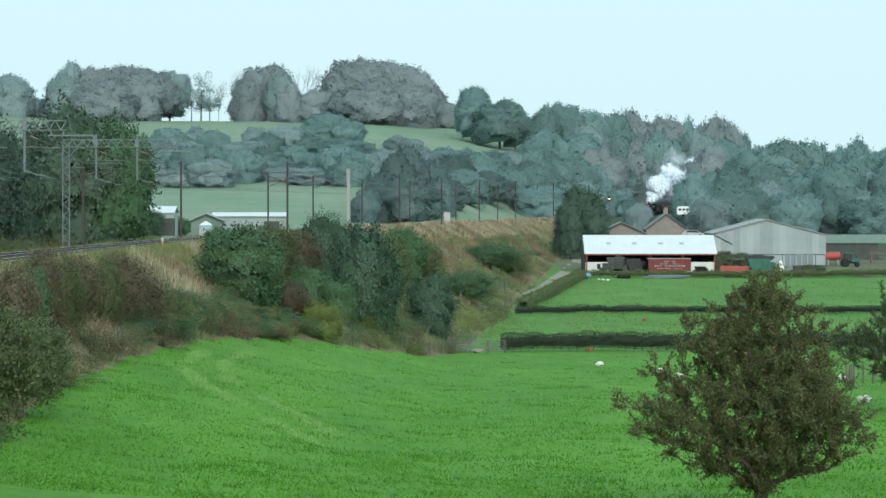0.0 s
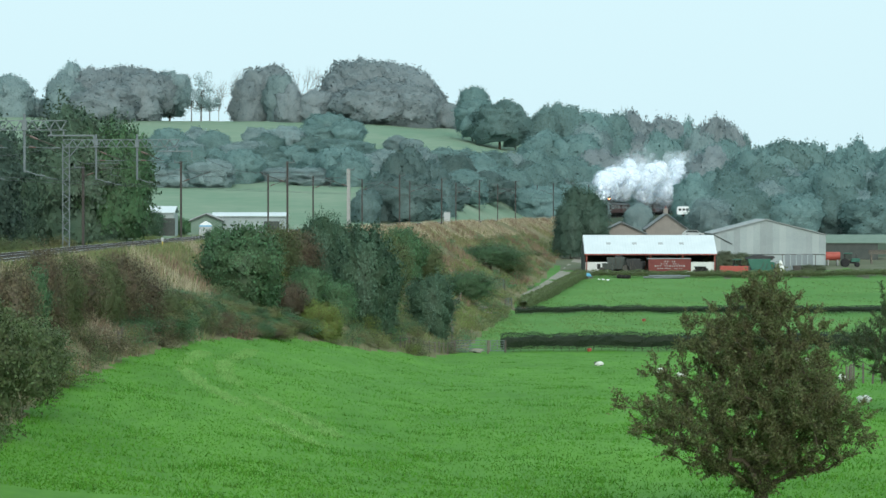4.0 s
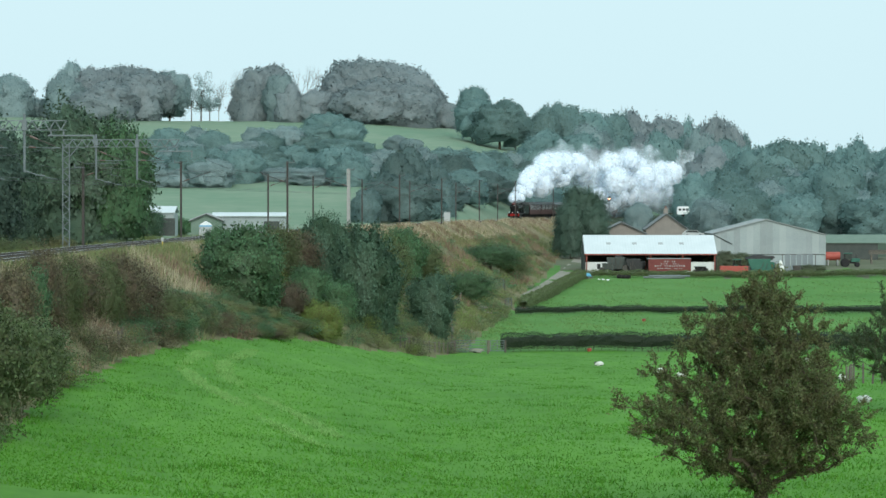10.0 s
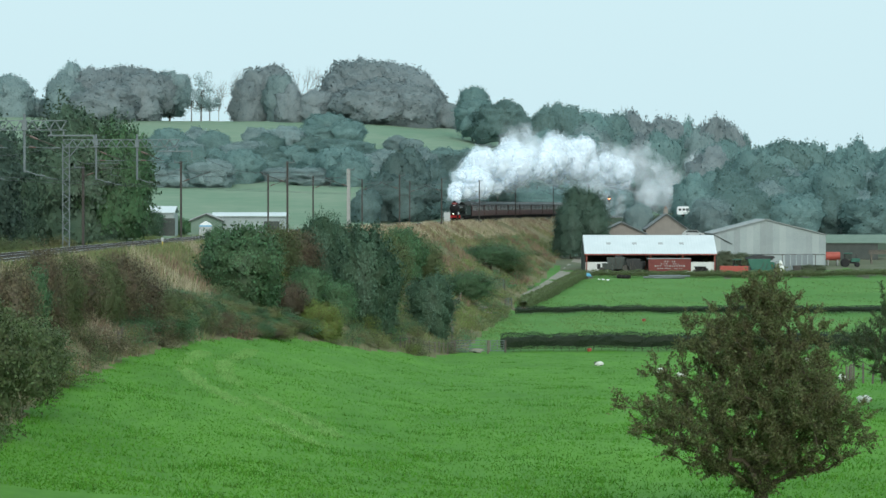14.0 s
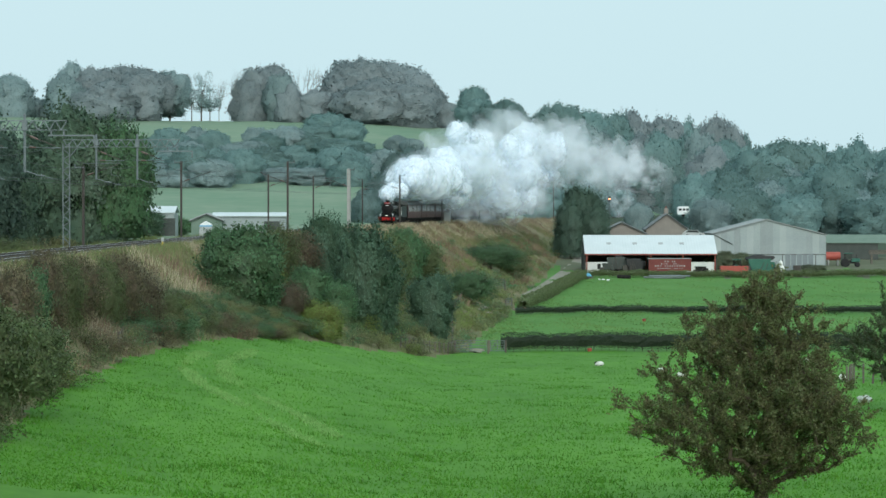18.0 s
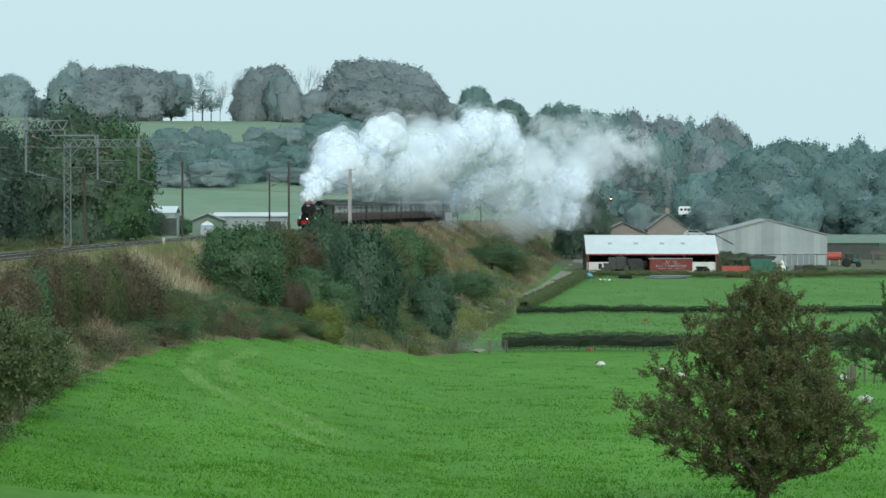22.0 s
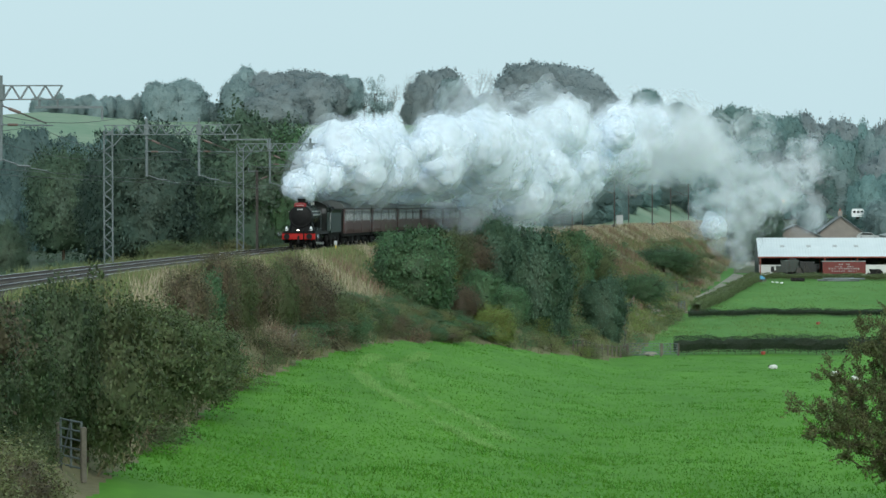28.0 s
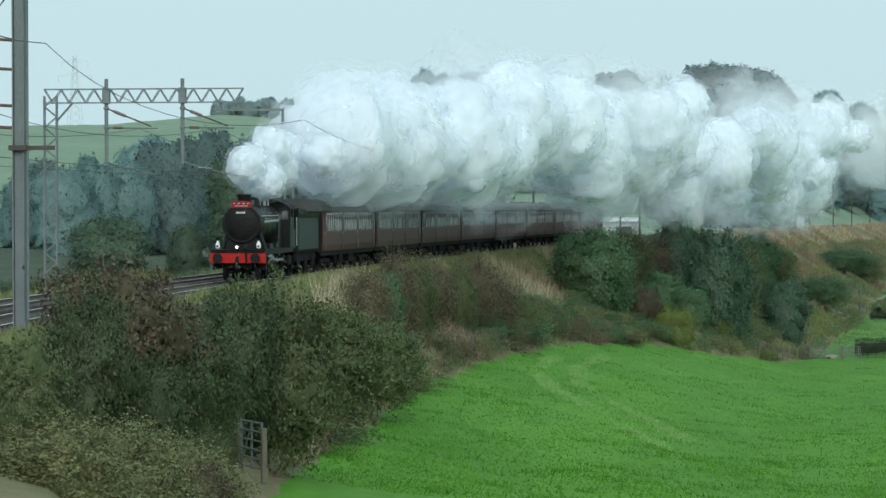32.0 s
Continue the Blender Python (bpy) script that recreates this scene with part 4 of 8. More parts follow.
hp = spot(1346, 90)
hawthorn(hp, EYE + (363 - 500) * 90 / FOCAL - hp.z, 4.0, 3.4, 4, "hawthorn_tree", "hawthorn tree with sparse green and rusty leaves in the meadow", M_LEAF_HAZEL)
hawthorn(spot(1636, 150), 6.9, 4.3, 3.6, 9, "field_tree", "dark leafy tree with spreading branches at the meadow's edge", M_LEAF_DEEP)


# ---- hedges ----
M_HEDGE = leaf_mat("hedge_leaves", (0.028, 0.05, 0.028), (0.05, 0.075, 0.04))


def hedge(pts, width, hgt, label, material=M_HEDGE, leaf=0.16, density=90, seed=1):
    rng = np.random.default_rng(seed)
    ob = thing("hedge", label, "hedge")
    vs, st = [], Geo()
    for (b0, d0), (b1, d1) in zip(pts[:-1], pts[1:]):
        p0, p1 = at(b0, d0), at(b1, d1)
        ln = (p1 - p0).length
        n = int(ln * density)
        f = rng.uniform(0, 1, n)
        x = p0.x + (p1.x - p0.x) * f
        y = p0.y + (p1.y - p0.y) * f
        across = np.where(rng.random(n) < 0.65, np.sign(rng.uniform(-1, 1, n)) * 0.5 + rng.normal(size=n) * 0.06, rng.uniform(-0.5, 0.5, n)) * width
        nx, ny = -(p1.y - p0.y) / ln, (p1.x - p0.x) / ln
        x, y = x + nx * across, y + ny * across
        wave = 1 + 0.07 * np.sin(f * ln * 0.9) + 0.05 * np.sin(f * ln * 2.3)
        zz = height(x, y) + hgt * wave * (1 - rng.uniform(0, 1, n) ** 1.15 * 0.88) + np.where(rng.random(n) < 0.06, rng.uniform(0, 0.22, n), 0)
        vs.append(np.stack([x, y, zz], 1))
        for k in range(int(ln / 0.8)):
            q = p0.lerp(p1, (k + 0.5) / max(1, int(ln / 0.8)))
            gzz = gz(q.x, q.y)
            st.tube((q.x, q.y, gzz - 0.1), (q.x + rng.normal() * 0.15, q.y + rng.normal() * 0.15, gzz + hgt * 0.85), 0.04, 0.02, n=4, caps=False)
    core = Geo()
    for (b0, d0), (b1, d1) in zip(pts[:-1], pts[1:]):
        p0, p1 = at(b0, d0), at(b1, d1)
        ln = (p1 - p0).length
        nx, ny = -(p1.y - p0.y) / ln, (p1.x - p0.x) / ln
        n = int(ln / 0.7)
        ring, fs = [], []
        for k in range(n + 1):
            q = p0.lerp(p1, k / n)
            z = gz(q.x, q.y)
            for a, c in ((-0.22, 0.3), (-0.36, 0.6), (-0.24, 0.86), (0.24, 0.86), (0.36, 0.6), (0.22, 0.3)):
                a, c = a * width * rng.uniform(0.6, 1.2), c * hgt * rng.uniform(0.8, 1.06)
                ring.append((q.x + nx * a, q.y + ny * a, z + c))
        for k in range(n):
            fs += [(6 * k + i, 6 * k + (i + 1) % 6, 6 * k + 6 + (i + 1) % 6, 6 * k + 6 + i) for i in range(6)]
        core.add(ring, fs)
    part("inner_foliage", core, material, ob)
    p = np.concatenate(vs)
    m = len(p)
    nrm = rng.normal(size=(m, 3)) + np.array([0, -0.3, 0.5])
    nrm /= np.linalg.norm(nrm, axis=1)[:, None]
    t = rng.normal(size=(m, 3))
    t -= nrm * (t * nrm).sum(1)[:, None]
    t /= np.linalg.norm(t, axis=1)[:, None]
    sd = np.cross(nrm, t)
    L = leaf * rng.uniform(0.7, 1.4, (m, 1))
    v = np.stack([p - t * L * 0.5, p + sd * L * 0.35, p + t * L * 0.5, p - sd * L * 0.35], 1).reshape(-1, 3)
    link("foliage", mesh_np("foliage", v, np.arange(4 * m).reshape(-1, 4), material), ob)
    tagged(part("undergrowth", st, M_BARK, ob), kind="stuff")
    return ob


hedge([(886, 312), (1100, 313), (1330, 315), (1545, 318)], 1.2, 1.85, "long clipped dark hedge between two fields", leaf=0.085, density=1100, seed=2)
hedge([(1560, 319), (1760, 322)], 1.2, 1.85, "clipped dark hedge between two fields", leaf=0.085, density=1100, seed=3)
hedge([(912, 414), (1150, 417), (1520, 420), (1800, 424)], 1.0, 1.05, "low dark hedge across the pasture", leaf=0.1, density=500, seed=4)
hedge([(1040, 540), (1250, 541), (1420, 543), (1600, 551), (1800, 558)], 1.4, 1.25, "rough hedge along the farmyard", M_LEAF_OLIVE, leaf=0.13, density=400, seed=5)
hedge([(925, 425), (975, 470), (1030, 535)], 1.6, 1.5, "rough hedge beside the farm lane", M_LEAF_OLIVE, leaf=0.13, density=320, seed=6)


# ---- grass ----
def blades(name, pts, hgt, wid, material, label, rng, lean=0.35):
    n = len(pts)
    a = rng.uniform(0, 2 * math.pi, n)
    h = hgt * rng.uniform(0.5, 1.3, n)
    w = wid * rng.uniform(0.6, 1.4, n)
    dx, dy = np.cos(a) * w / 2, np.sin(a) * w / 2
    l1, l2 = rng.normal(size=n) * lean * h, rng.normal(size=n) * lean * h
    v = np.stack([pts + np.stack([dx, dy, -0.03 * np.ones(n)], 1), pts - np.stack([dx, dy, 0.03 * np.ones(n)], 1), pts + np.stack([l1, l2, h], 1)], 1).reshape(-1, 3)
    return tagged(link(name, mesh_np(name, v, np.arange(3 * n).reshape(-1, 3), material)), label, "grass", kind="stuff")


def bank_points(rng, n, d0, d1, u0, u1):
    dd = rng.uniform(d0, d1, n)
    s = np.interp(dd, _dd, ARC)
    u = rng.uniform(u0, u1, n)
    x, y = np.interp(s, ARC, LINE[:, 0]), np.interp(s, ARC, LINE[:, 1])
    tx, ty = np.interp(s, ARC, TANG[:, 0]), np.interp(s, ARC, TANG[:, 1])
    x, y = x + u * ty, y - u * tx
    keep = np.sin(x * 0.5 + 2 * np.sin(y * 0.13)) + np.sin(y * 0.21 + 1.1) + rng.normal(size=n) * 0.5 > -0.5
    if u0 > 0:
        keep &= on_bank(x, y)
    x, y = x[keep], y[keep]
    return np.stack([x, y, height(x, y)], 1)


rngg = np.random.default_rng(11)
blades("dry_grass", bank_points(rngg, 20000, 75, 460, 3.0, 12), 0.55, 0.05, M_DRY, "tall straw-coloured dry grass on the railway bank", rngg)
M_RUSTWEED = mat("rusty_weed_stalks", (0.18, 0.125, 0.09), (0.28, 0.195, 0.14), scale=0.3, rough=0.9, island=0.3, spec=0.1)
M_STRAW = mat("pale_straw_stalks", (0.32, 0.275, 0.19), (0.44, 0.38, 0.27), scale=0.3, rough=0.9, island=0.25, spec=0.1)


def patches(p, scale, cut, seed):
    """Keeps the points that lie in irregular patches."""
    v = np.array([noise.noise(Vector((x * scale + seed, y * scale * 0.5, 0))) for x, y, _ in p])
    return p[v > cut]


blades("rusty_weeds", patches(bank_points(rngg, 60000, 330, 800, 4.5, 20), 0.16, 0.06, 3.3), 0.8, 0.12, M_RUSTWEED, "reddish-brown withered weeds on the far bank", rngg)
blades("rusty_weeds", patches(bank_points(rngg, 30000, 90, 330, 5.0, 13), 0.2, 0.1, 9.1), 0.8, 0.06, M_RUSTWEED, "reddish-brown withered weeds on the railway bank", rngg)
blades("straw_stalks", patches(bank_points(rngg, 34000, 90, 330, 4.2, 11), 0.16, 0.08, 6.7), 0.75, 0.05, M_STRAW, "pale straw-coloured grass stalks on the railway bank", rngg)
blades("straw_stalks", patches(bank_points(rngg, 40000, 330, 760, 3.2, 9), 0.12, -0.1, 1.7), 0.7, 0.1, M_STRAW, "pale straw-coloured grass along the far bank's top", rngg)
blades("dry_grass", bank_points(rngg, 20000, 330, 800, 3.6, 10), 0.7, 0.11, M_DRY, "tall straw-coloured dry grass on the far bank", rngg)
blades("rough_grass", bank_points(rngg, 90000, 75, 420, 2.2, 26), 0.45, 0.06, M_WEED, "rough green grass on the railway bank", rngg)
blades("rough_grass", bank_points(rngg, 45000, 330, 760, 6, 26), 0.6, 0.11, M_WEED, "rough green grass on the far bank", rngg)
dn = rngg.uniform(58, 104, 42000)
an = (rngg.uniform(-760, -225, 42000) - 784) / FOCAL
x, y = dn * np.sin(an), dn * np.cos(an)
ok = beside(x, y) > 2.4
x, y = x[ok], y[ok]
blades("rough_grass", np.stack([x, y, height(x, y)], 1), 0.34, 0.03, M_WEED, "rough grass and weeds on the near bank", rngg)
blades("verge_grass", bank_points(rngg, 22000, 90, 330, 2.0, 4.8), 0.42, 0.05, M_WEED, "tall green verge grass beside the track", rngg)
blades("rough_grass", bank_points(rngg, 26000, 75, 420, -13, -5.8), 0.5, 0.06, M_WEED, "rough green grass beyond the tracks", rngg)
dd = 1 / rngg.uniform(1 / 300, 1 / 84, 170000)
aa = rngg.uniform(-0.20, 0.17, 170000)
x, y = dd * np.sin(aa), dd * np.cos(aa)
u = beside(x, y)
ok = (u > 6) & ~on_bank(x, y) & (np.sin(x * 0.9 + 1.7 * np.sin(y * 0.2)) * np.sin(y * 0.16 + np.sin(x * 0.3)) + rngg.normal(size=170000) * 0.9 > -0.2)
x, y = x[ok], y[ok]
M_TUFT = mat("meadow_tuft_blades", (0.06, 0.185, 0.018), (0.102, 0.275, 0.032), scale=0.3, rough=0.85, island=0.1, spec=0.1)
blades("meadow_grass", np.stack([x, y, height(x, y)], 1), 0.055, 0.09, M_TUFT, "short uneven green meadow grass", rngg, 0.8)
dd = 1 / rngg.uniform(1 / 535, 1 / 318, 60000)
aa = rngg.uniform(0.012, 0.16, 60000)
x, y = dd * np.sin(aa), dd * np.cos(aa)
ok = (beside(x, y) > 18) & ~on_bank(x, y) & (np.sin(x * 0.5 + 1.7 * np.sin(y * 0.1)) * np.sin(y * 0.09 + np.sin(x * 0.2)) + rngg.normal(size=60000) * 0.5 > 0.0)
x, y = x[ok], y[ok]
M_PALEGRASS = mat("pale_pasture_blades", (0.1, 0.2, 0.055), (0.19, 0.31, 0.11), scale=0.2, rough=0.85, island=0.2, spec=0.1)
blades("pasture_grass", np.stack([x, y, height(x, y)], 1), 0.16, 0.16, M_PALEGRASS, "rough pale pasture grass between the hedges", rngg, 0.8)

M_TUSSOCK = mat("dark_tussock_blades", (0.052, 0.165, 0.017), (0.085, 0.23, 0.027), scale=0.3, rough=0.85, island=0.2, spec=0.1)
dd = 1 / rngg.uniform(1 / 290, 1 / 85, 900)
aa = rngg.uniform(-0.20, 0.17, 900)
cx, cy = dd * np.sin(aa), dd * np.cos(aa)
ok = (beside(cx, cy) > 8) & ~on_bank(cx, cy)
cx, cy = np.repeat(cx[ok], 26), np.repeat(cy[ok], 26)
wide = np.repeat(rngg.uniform(0.1, 0.34, ok.sum()), 26)
x, y = cx + rngg.normal(size=len(cx)) * wide * 2.4, cy + rngg.normal(size=len(cx)) * wide * 0.9
blades("tussock_grass", np.stack([x, y, height(x, y)], 1), 0.15, 0.05, M_TUSSOCK, "darker tussocks scattered over the meadow", rngg, 0.6)
# two curved wheel tracks in the meadow
M_WORN = mat("pale_flattened_grass", (0.15, 0.32, 0.082), (0.226, 0.395, 0.13), scale=0.6, rough=0.9, island=0.15, spec=0.1)
for track in ([(361, 623), (335, 638), (328, 653), (350, 676), (391, 698), (436, 724), (473, 746), (495, 757), (533, 776), (566, 791)],
              [(447, 621), (399, 642), (395, 657), (414, 677), (451, 698), (492, 720), (525, 735), (559, 754), (596, 776)]):
    q = np.array([lies(b, e)[0][:] for b, e in track])
    s = np.concatenate([[0], np.cumsum(np.hypot(np.diff(q[:, 0]), np.diff(q[:, 1])))])
    f = rngg.uniform(0, s[-1], int(s[-1] * 190))
    x, y = np.interp(f, s, q[:, 0]) + rngg.normal(size=len(f)) * 0.2, np.interp(f, s, q[:, 1]) + rngg.normal(size=len(f)) * 0.2
    keep = np.sin(f * 0.55) + np.sin(f * 0.23 + 1) + rngg.normal(size=len(f)) * 0.8 > -0.3
    x, y = x[keep], y[keep]
    blades("flattened_grass", np.stack([x, y, height(x, y)], 1), 0.1, 0.08, M_WORN, "pale flattened grass of a curved wheel track", rngg, 0.8)

# ---- overhead line ----
def lattice(g, a, b, w, n, axis):
    """A lattice member from a to b, of square section w; axis: its sideways direction."""
    a, b, s = Vector(a), Vector(b), Vector(axis).normalized()
    d = (b - a).normalized()
    q = d.cross(s).normalized()
    r = 0.035
    cor = [s * w / 2 + q * w / 4, s * w / 2 - q * w / 4, -s * w / 2 + q * w / 4, -s * w / 2 - q * w / 4]
    for c in cor:
        g.tube(a + c, b + c, r, n=4)
    for k in range(n):
        p0, p1 = a.lerp(b, k / n), a.lerp(b, (k + 1) / n)
        o, e = (s, -s) if k % 2 == 0 else (-s, s)
        for sq in (q * w / 4, q * -w / 4):
            g.tube(p0 + o * w / 2 + sq, p1 + e * w / 2 + sq, 0.025, n=4)


M_INSUL = mat("brown_insulator", (0.10, 0.07, 0.06), (0.16, 0.11, 0.09), scale=8, rough=0.3)
M_CONC = mat("concrete", (0.32, 0.32, 0.30), (0.42, 0.42, 0.40), scale=2, rough=0.9, bump=0.2)


def arm(parent, top, reach, z, drop=0.0):
    """A cantilever that carries the wires: stay, tie, insulators and registration arm. Local x runs across the track."""
    k = 1 if reach > 0 else -1
    part("cantilever_tube", Geo().tube((top, 0, z - 1.1), (top + reach, 0, z), 0.03, n=6), M_RUST, parent)
    part("tie_tube", Geo().tube((top, 0, z), (top + reach, 0, z + 0.02), 0.025, n=6), M_GALV, parent)
    part("insulator", Geo().tube((top + 0.25 * k, 0, z - 0.98), (top + 0.75 * k, 0, z - 0.8), 0.07, n=8), M_INSUL, parent)
    part("registration_arm", Geo().tube((top + reach * 0.75, 0, z - 0.35), (top + reach * 0.75, 0, z - 1.0), 0.02, n=5).tube((top + reach * 0.75, 0, z - 0.95), (top + reach * 0.75 + 0.9 * k, 0, z - 1.1), 0.02, n=5), M_GALV, parent)


def place_line(s, u):
    x, y, tx, ty = on_line(s, u)
    return Matrix.Translation((x, y, 0)) @ Matrix(((ty, tx, 0, 0), (-tx, ty, 0, 0), (0, 0, 1, 0), (0, 0, 0, 1)))


def portal(d, h=8.6, post_u=-7.4, length=8.6, tail=1.8):
    ob = thing("catenary_gantry", "grey lattice steel gantry cantilevered over two tracks", "gantry", place_line(arc_of(d), post_u), group="railway gantries")
    g = Geo()
    lattice(g, (0, 0, -0.9), (0, 0, h - 0.3), 0.55, 20, (1, 0, 0))
    part("lattice_post", g, M_GALV, ob)
    g = Geo()
    lattice(g, (-0.27, 0, h - 0.3), (length, 0, h - 0.3), 0.6, 24, (0, 0, 1))
    g.tube((0.28, 0, h - 1.4), (1.0, 0, h - 0.6), 0.05, n=5)
    part("lattice_beam", g, M_GALV, ob)
    end = part("end_bracket", Geo().box(length + tail - 1.5, 0, h - 0.95, 3.0, 0.1, 0.1), M_GALV, ob)
    part("hanger", Geo().box(length + tail - 0.05, 0, h - 1.24, 0.1, 0.1, 0.5), M_GALV, end)
    for x in (length - 1.0, length - 0.2):
        part("hanger", Geo().box(x, 0, h - 0.77, 0.1, 0.1, 0.28), M_GALV, end)
    part("foundation", Geo().box(0, 0, -0.9, 1.0, 1.0, 0.9, bevel=0.05), M_CONC, ob)
    for x in (-post_u + FAR - 1.45, -post_u + NEAR - 1.5):
        t = part("drop_tube", Geo().tube((x, 0, h + 0.45), (x, 0, 5.3), 0.085, n=8), M_GALV, ob)
        part("cantilever_tube", Geo().tube((x, 0, 7.75), (x + 2.0, 0, 6.95), 0.035, n=6), M_RUST, t)
        part("insulator", Geo().tube((x + 0.35, 0, 7.61), (x + 0.85, 0, 7.41), 0.07, n=8), M_INSUL, t)
        part("tie_tube", Geo().tube((x, 0, 6.9), (x + 2.3, 0, 6.86), 0.03, n=6), M_GALV, t)
        part("insulator", Geo().tube((x + 0.3, 0, 6.9), (x + 0.75, 0, 6.89), 0.06, n=8), M_INSUL, t)
        for zz, w, hh in ((7.75, 0.22, 0.12), (6.9, 0.22, 0.12), (h - 0.3, 0.32, 0.7)):
            part("clamp", Geo().box(x, 0, zz, w, w, hh, bevel=0.02), M_GALV, t)
        part("registration_arm", Geo().tube((x, 0, 5.4), (x + 0.75, 0, 5.15), 0.035, n=5).tube((x + 0.7, 0, 5.12), (x + 1.3, 0, 5.08), 0.045, n=5).tube((x + 1.3, 0, 5.0), (x + 2.1, 0, 4.86), 0.022, n=5).tube((x + 1.05, 0, 5.25), (x + 1.05, 0, 4.85), 0.022, n=5), M_GALV, t)
    return ob


for d, length, tail in ((137, 8.6, 1.8), (200.5, 8.6, 1.8), (258, 9.4, 1.1)):
    portal(d, length=length, tail=tail)


def mast(d, u, h, material=M_RUST, thick=0.18, reach=3.0):
    k = -1 if u > 0 else 1
    ob = thing("catenary_mast", "slim steel overhead line mast with wire bracket", "mast", place_line(arc_of(d), u), group="overhead line masts")
    g = Geo()
    g.box(-thick / 2, 0, h / 2 - 0.4, 0.025, thick, h + 0.8).box(thick / 2, 0, h / 2 - 0.4, 0.025, thick, h + 0.8).box(0, 0, h / 2 - 0.4, thick, 0.02, h + 0.8)
    part("post", g, material, ob)
    part("foundation", Geo().box(0, 0, -0.6, 0.7, 0.7, 0.8, bevel=0.05), M_CONC, ob)
    arm(ob, 0.1 * k, reach * k, 6.7)
    part("top_bracket", Geo().box(-0.35 * k, 0, h - 0.12, 0.8, 0.07, 0.07).tube((-0.7 * k, 0, h - 0.1), (-0.7 * k, 0, h + 0.15), 0.05, n=6), M_GALV, ob)
    return ob


for d, h in ((335, 7.9), (470, 7.8), (532, 7.8), (592, 8.0), (653, 8.3), (720, 8.3), (785, 8.5)):
    mast(d, 3.5, h, reach=2.9)
mast(402, 3.6, 7.9, M_CONC, 0.42)
for d, h in ((325, 7.8), (262, 6.5), (400, 7.2), (447, 7.4), (505, 7.4), (568, 7.6), (635, 7.8), (700, 7.9), (765, 8.1), (832, 8.3)):
    mast(d, -6.6, h, reach=3.0)

# tall column beside the near track
p = at(-583, 86)
ob = thing("steel_column", "tall grey steel overhead line column", "mast", Matrix.Translation((p.x, p.y, 0)))
zc = gz(p.x, p.y)
part("post", Geo().box(-0.15, 0, 5, 0.03, 0.34, 10.6).box(0.15, 0, 5, 0.03, 0.34, 10.6).box(0, 0, 5, 0.3, 0.03, 10.6), M_GALV, ob)
part("down_pipe", Geo().tube((0.26, -0.12, -0.3), (0.26, -0.12, 10.2), 0.035, n=6), M_GALV, ob)
part("foundation", Geo().box(0, 0, -0.6, 0.6, 0.6, 0.7, bevel=0.05), M_BALLAST, ob)
part("collar", Geo().box(0, 0, 4.95, 0.5, 0.5, 0.14).box(0.6, -0.1, 4.95, 0.8, 0.12, 0.12), M_RUST, ob)
for z in (7.1, 6.1, 5.5, 7.9):
    part("insulator", Geo().tube((-0.18, -0.1, z), (-0.65, -0.1, z + 0.03), 0.045, n=6), M_INSUL, ob)
# wires
def wire(u, z0, z1, sag, stops, label):
    cu = bpy.data.curves.new("overhead_wire", "CURVE")
    cu.dimensions = "3D"
    cu.bevel_depth = 0.012
    cu.bevel_resolution = 0
    for a, b in zip(stops[:-1], stops[1:]):
        sp = cu.splines.new("POLY")
        n = 13
        sp.points.add(n - 1)
        for i in range(n):
            f = i / (n - 1)
            x, y, _, _ = on_line(a + (b - a) * f, u)
            sp.points[i].co = (x, y, z0 + (z1 - z0) * f - sag * 4 * f * (1 - f), 1)
    cu.materials.append(M_WIRE)
    return tagged(new("overhead_wire", cu), label, "wire", group="overhead wires")


stops = [arc_of(d) for d in (-150, -60, 0, 75, 137, 200.5, 258, 330, 400, 470, 532, 592, 653, 720, 785, 850, 920, 1000)]
for u in (NEAR, FAR):
    wire(u, 4.85, 4.85, 0.03, stops, "thin contact wire above the track")
    wire(u + 0.05, 6.85, 6.85, 0.95, stops, "thin sagging catenary wire above the track")
wire(3.9, 7.2, 7.2, 0.9, stops, "thin sagging earth wire beside the track")

# cabinets and markers by the line
p = at(791, 548)
ob = thing("relay_cabinet", "pale grey lineside equipment cabinet", "cabinet", Matrix.Translation((p.x, p.y, gz(p.x, p.y))))
M_CAB = mat("pale_grey_paint", (0.34, 0.36, 0.355), (0.44, 0.455, 0.45), scale=2, rough=0.5)
part("body", Geo().box(0, 0, 1.0, 1.2, 0.7, 2.0, bevel=0.04), M_CAB, ob)
part("roof", Geo().box(0, 0, 2.06, 1.35, 0.85, 0.1, bevel=0.03), M_CAB, ob)
part("door", Geo().box(0.0, -0.365, 1.0, 0.9, 0.02, 1.7), M_CAB, ob)
M_YELLOW = mat("yellow_paint", (0.6, 0.45, 0.05), (0.7, 0.5, 0.08), scale=4, rough=0.6)
p = on_line(arc_of(236), 3.3)
ob = thing("marker_post", "short yellow lineside marker post", "post", Matrix.Translation((p[0], p[1], -0.45)))
part("post", Geo().box(0, 0, 0.55, 0.1, 0.1, 1.1), M_YELLOW, ob)
part("head", Geo().box(0, -0.06, 1.05, 0.22, 0.06, 0.3, bevel=0.02), M_CAB, ob)
p = on_line(arc_of(240), 1.9)
ob = thing("lineside_box", "small white lineside box on the ballast", "box", Matrix.Translation((p[0], p[1], -0.3)))
part("body", Geo().box(0, 0, 0.12, 0.35, 0.35, 0.24, bevel=0.03), M_CAB, ob)
part("lid", Geo().box(0, 0, 0.26, 0.4, 0.4, 0.04, bevel=0.01), M_CAB, ob)
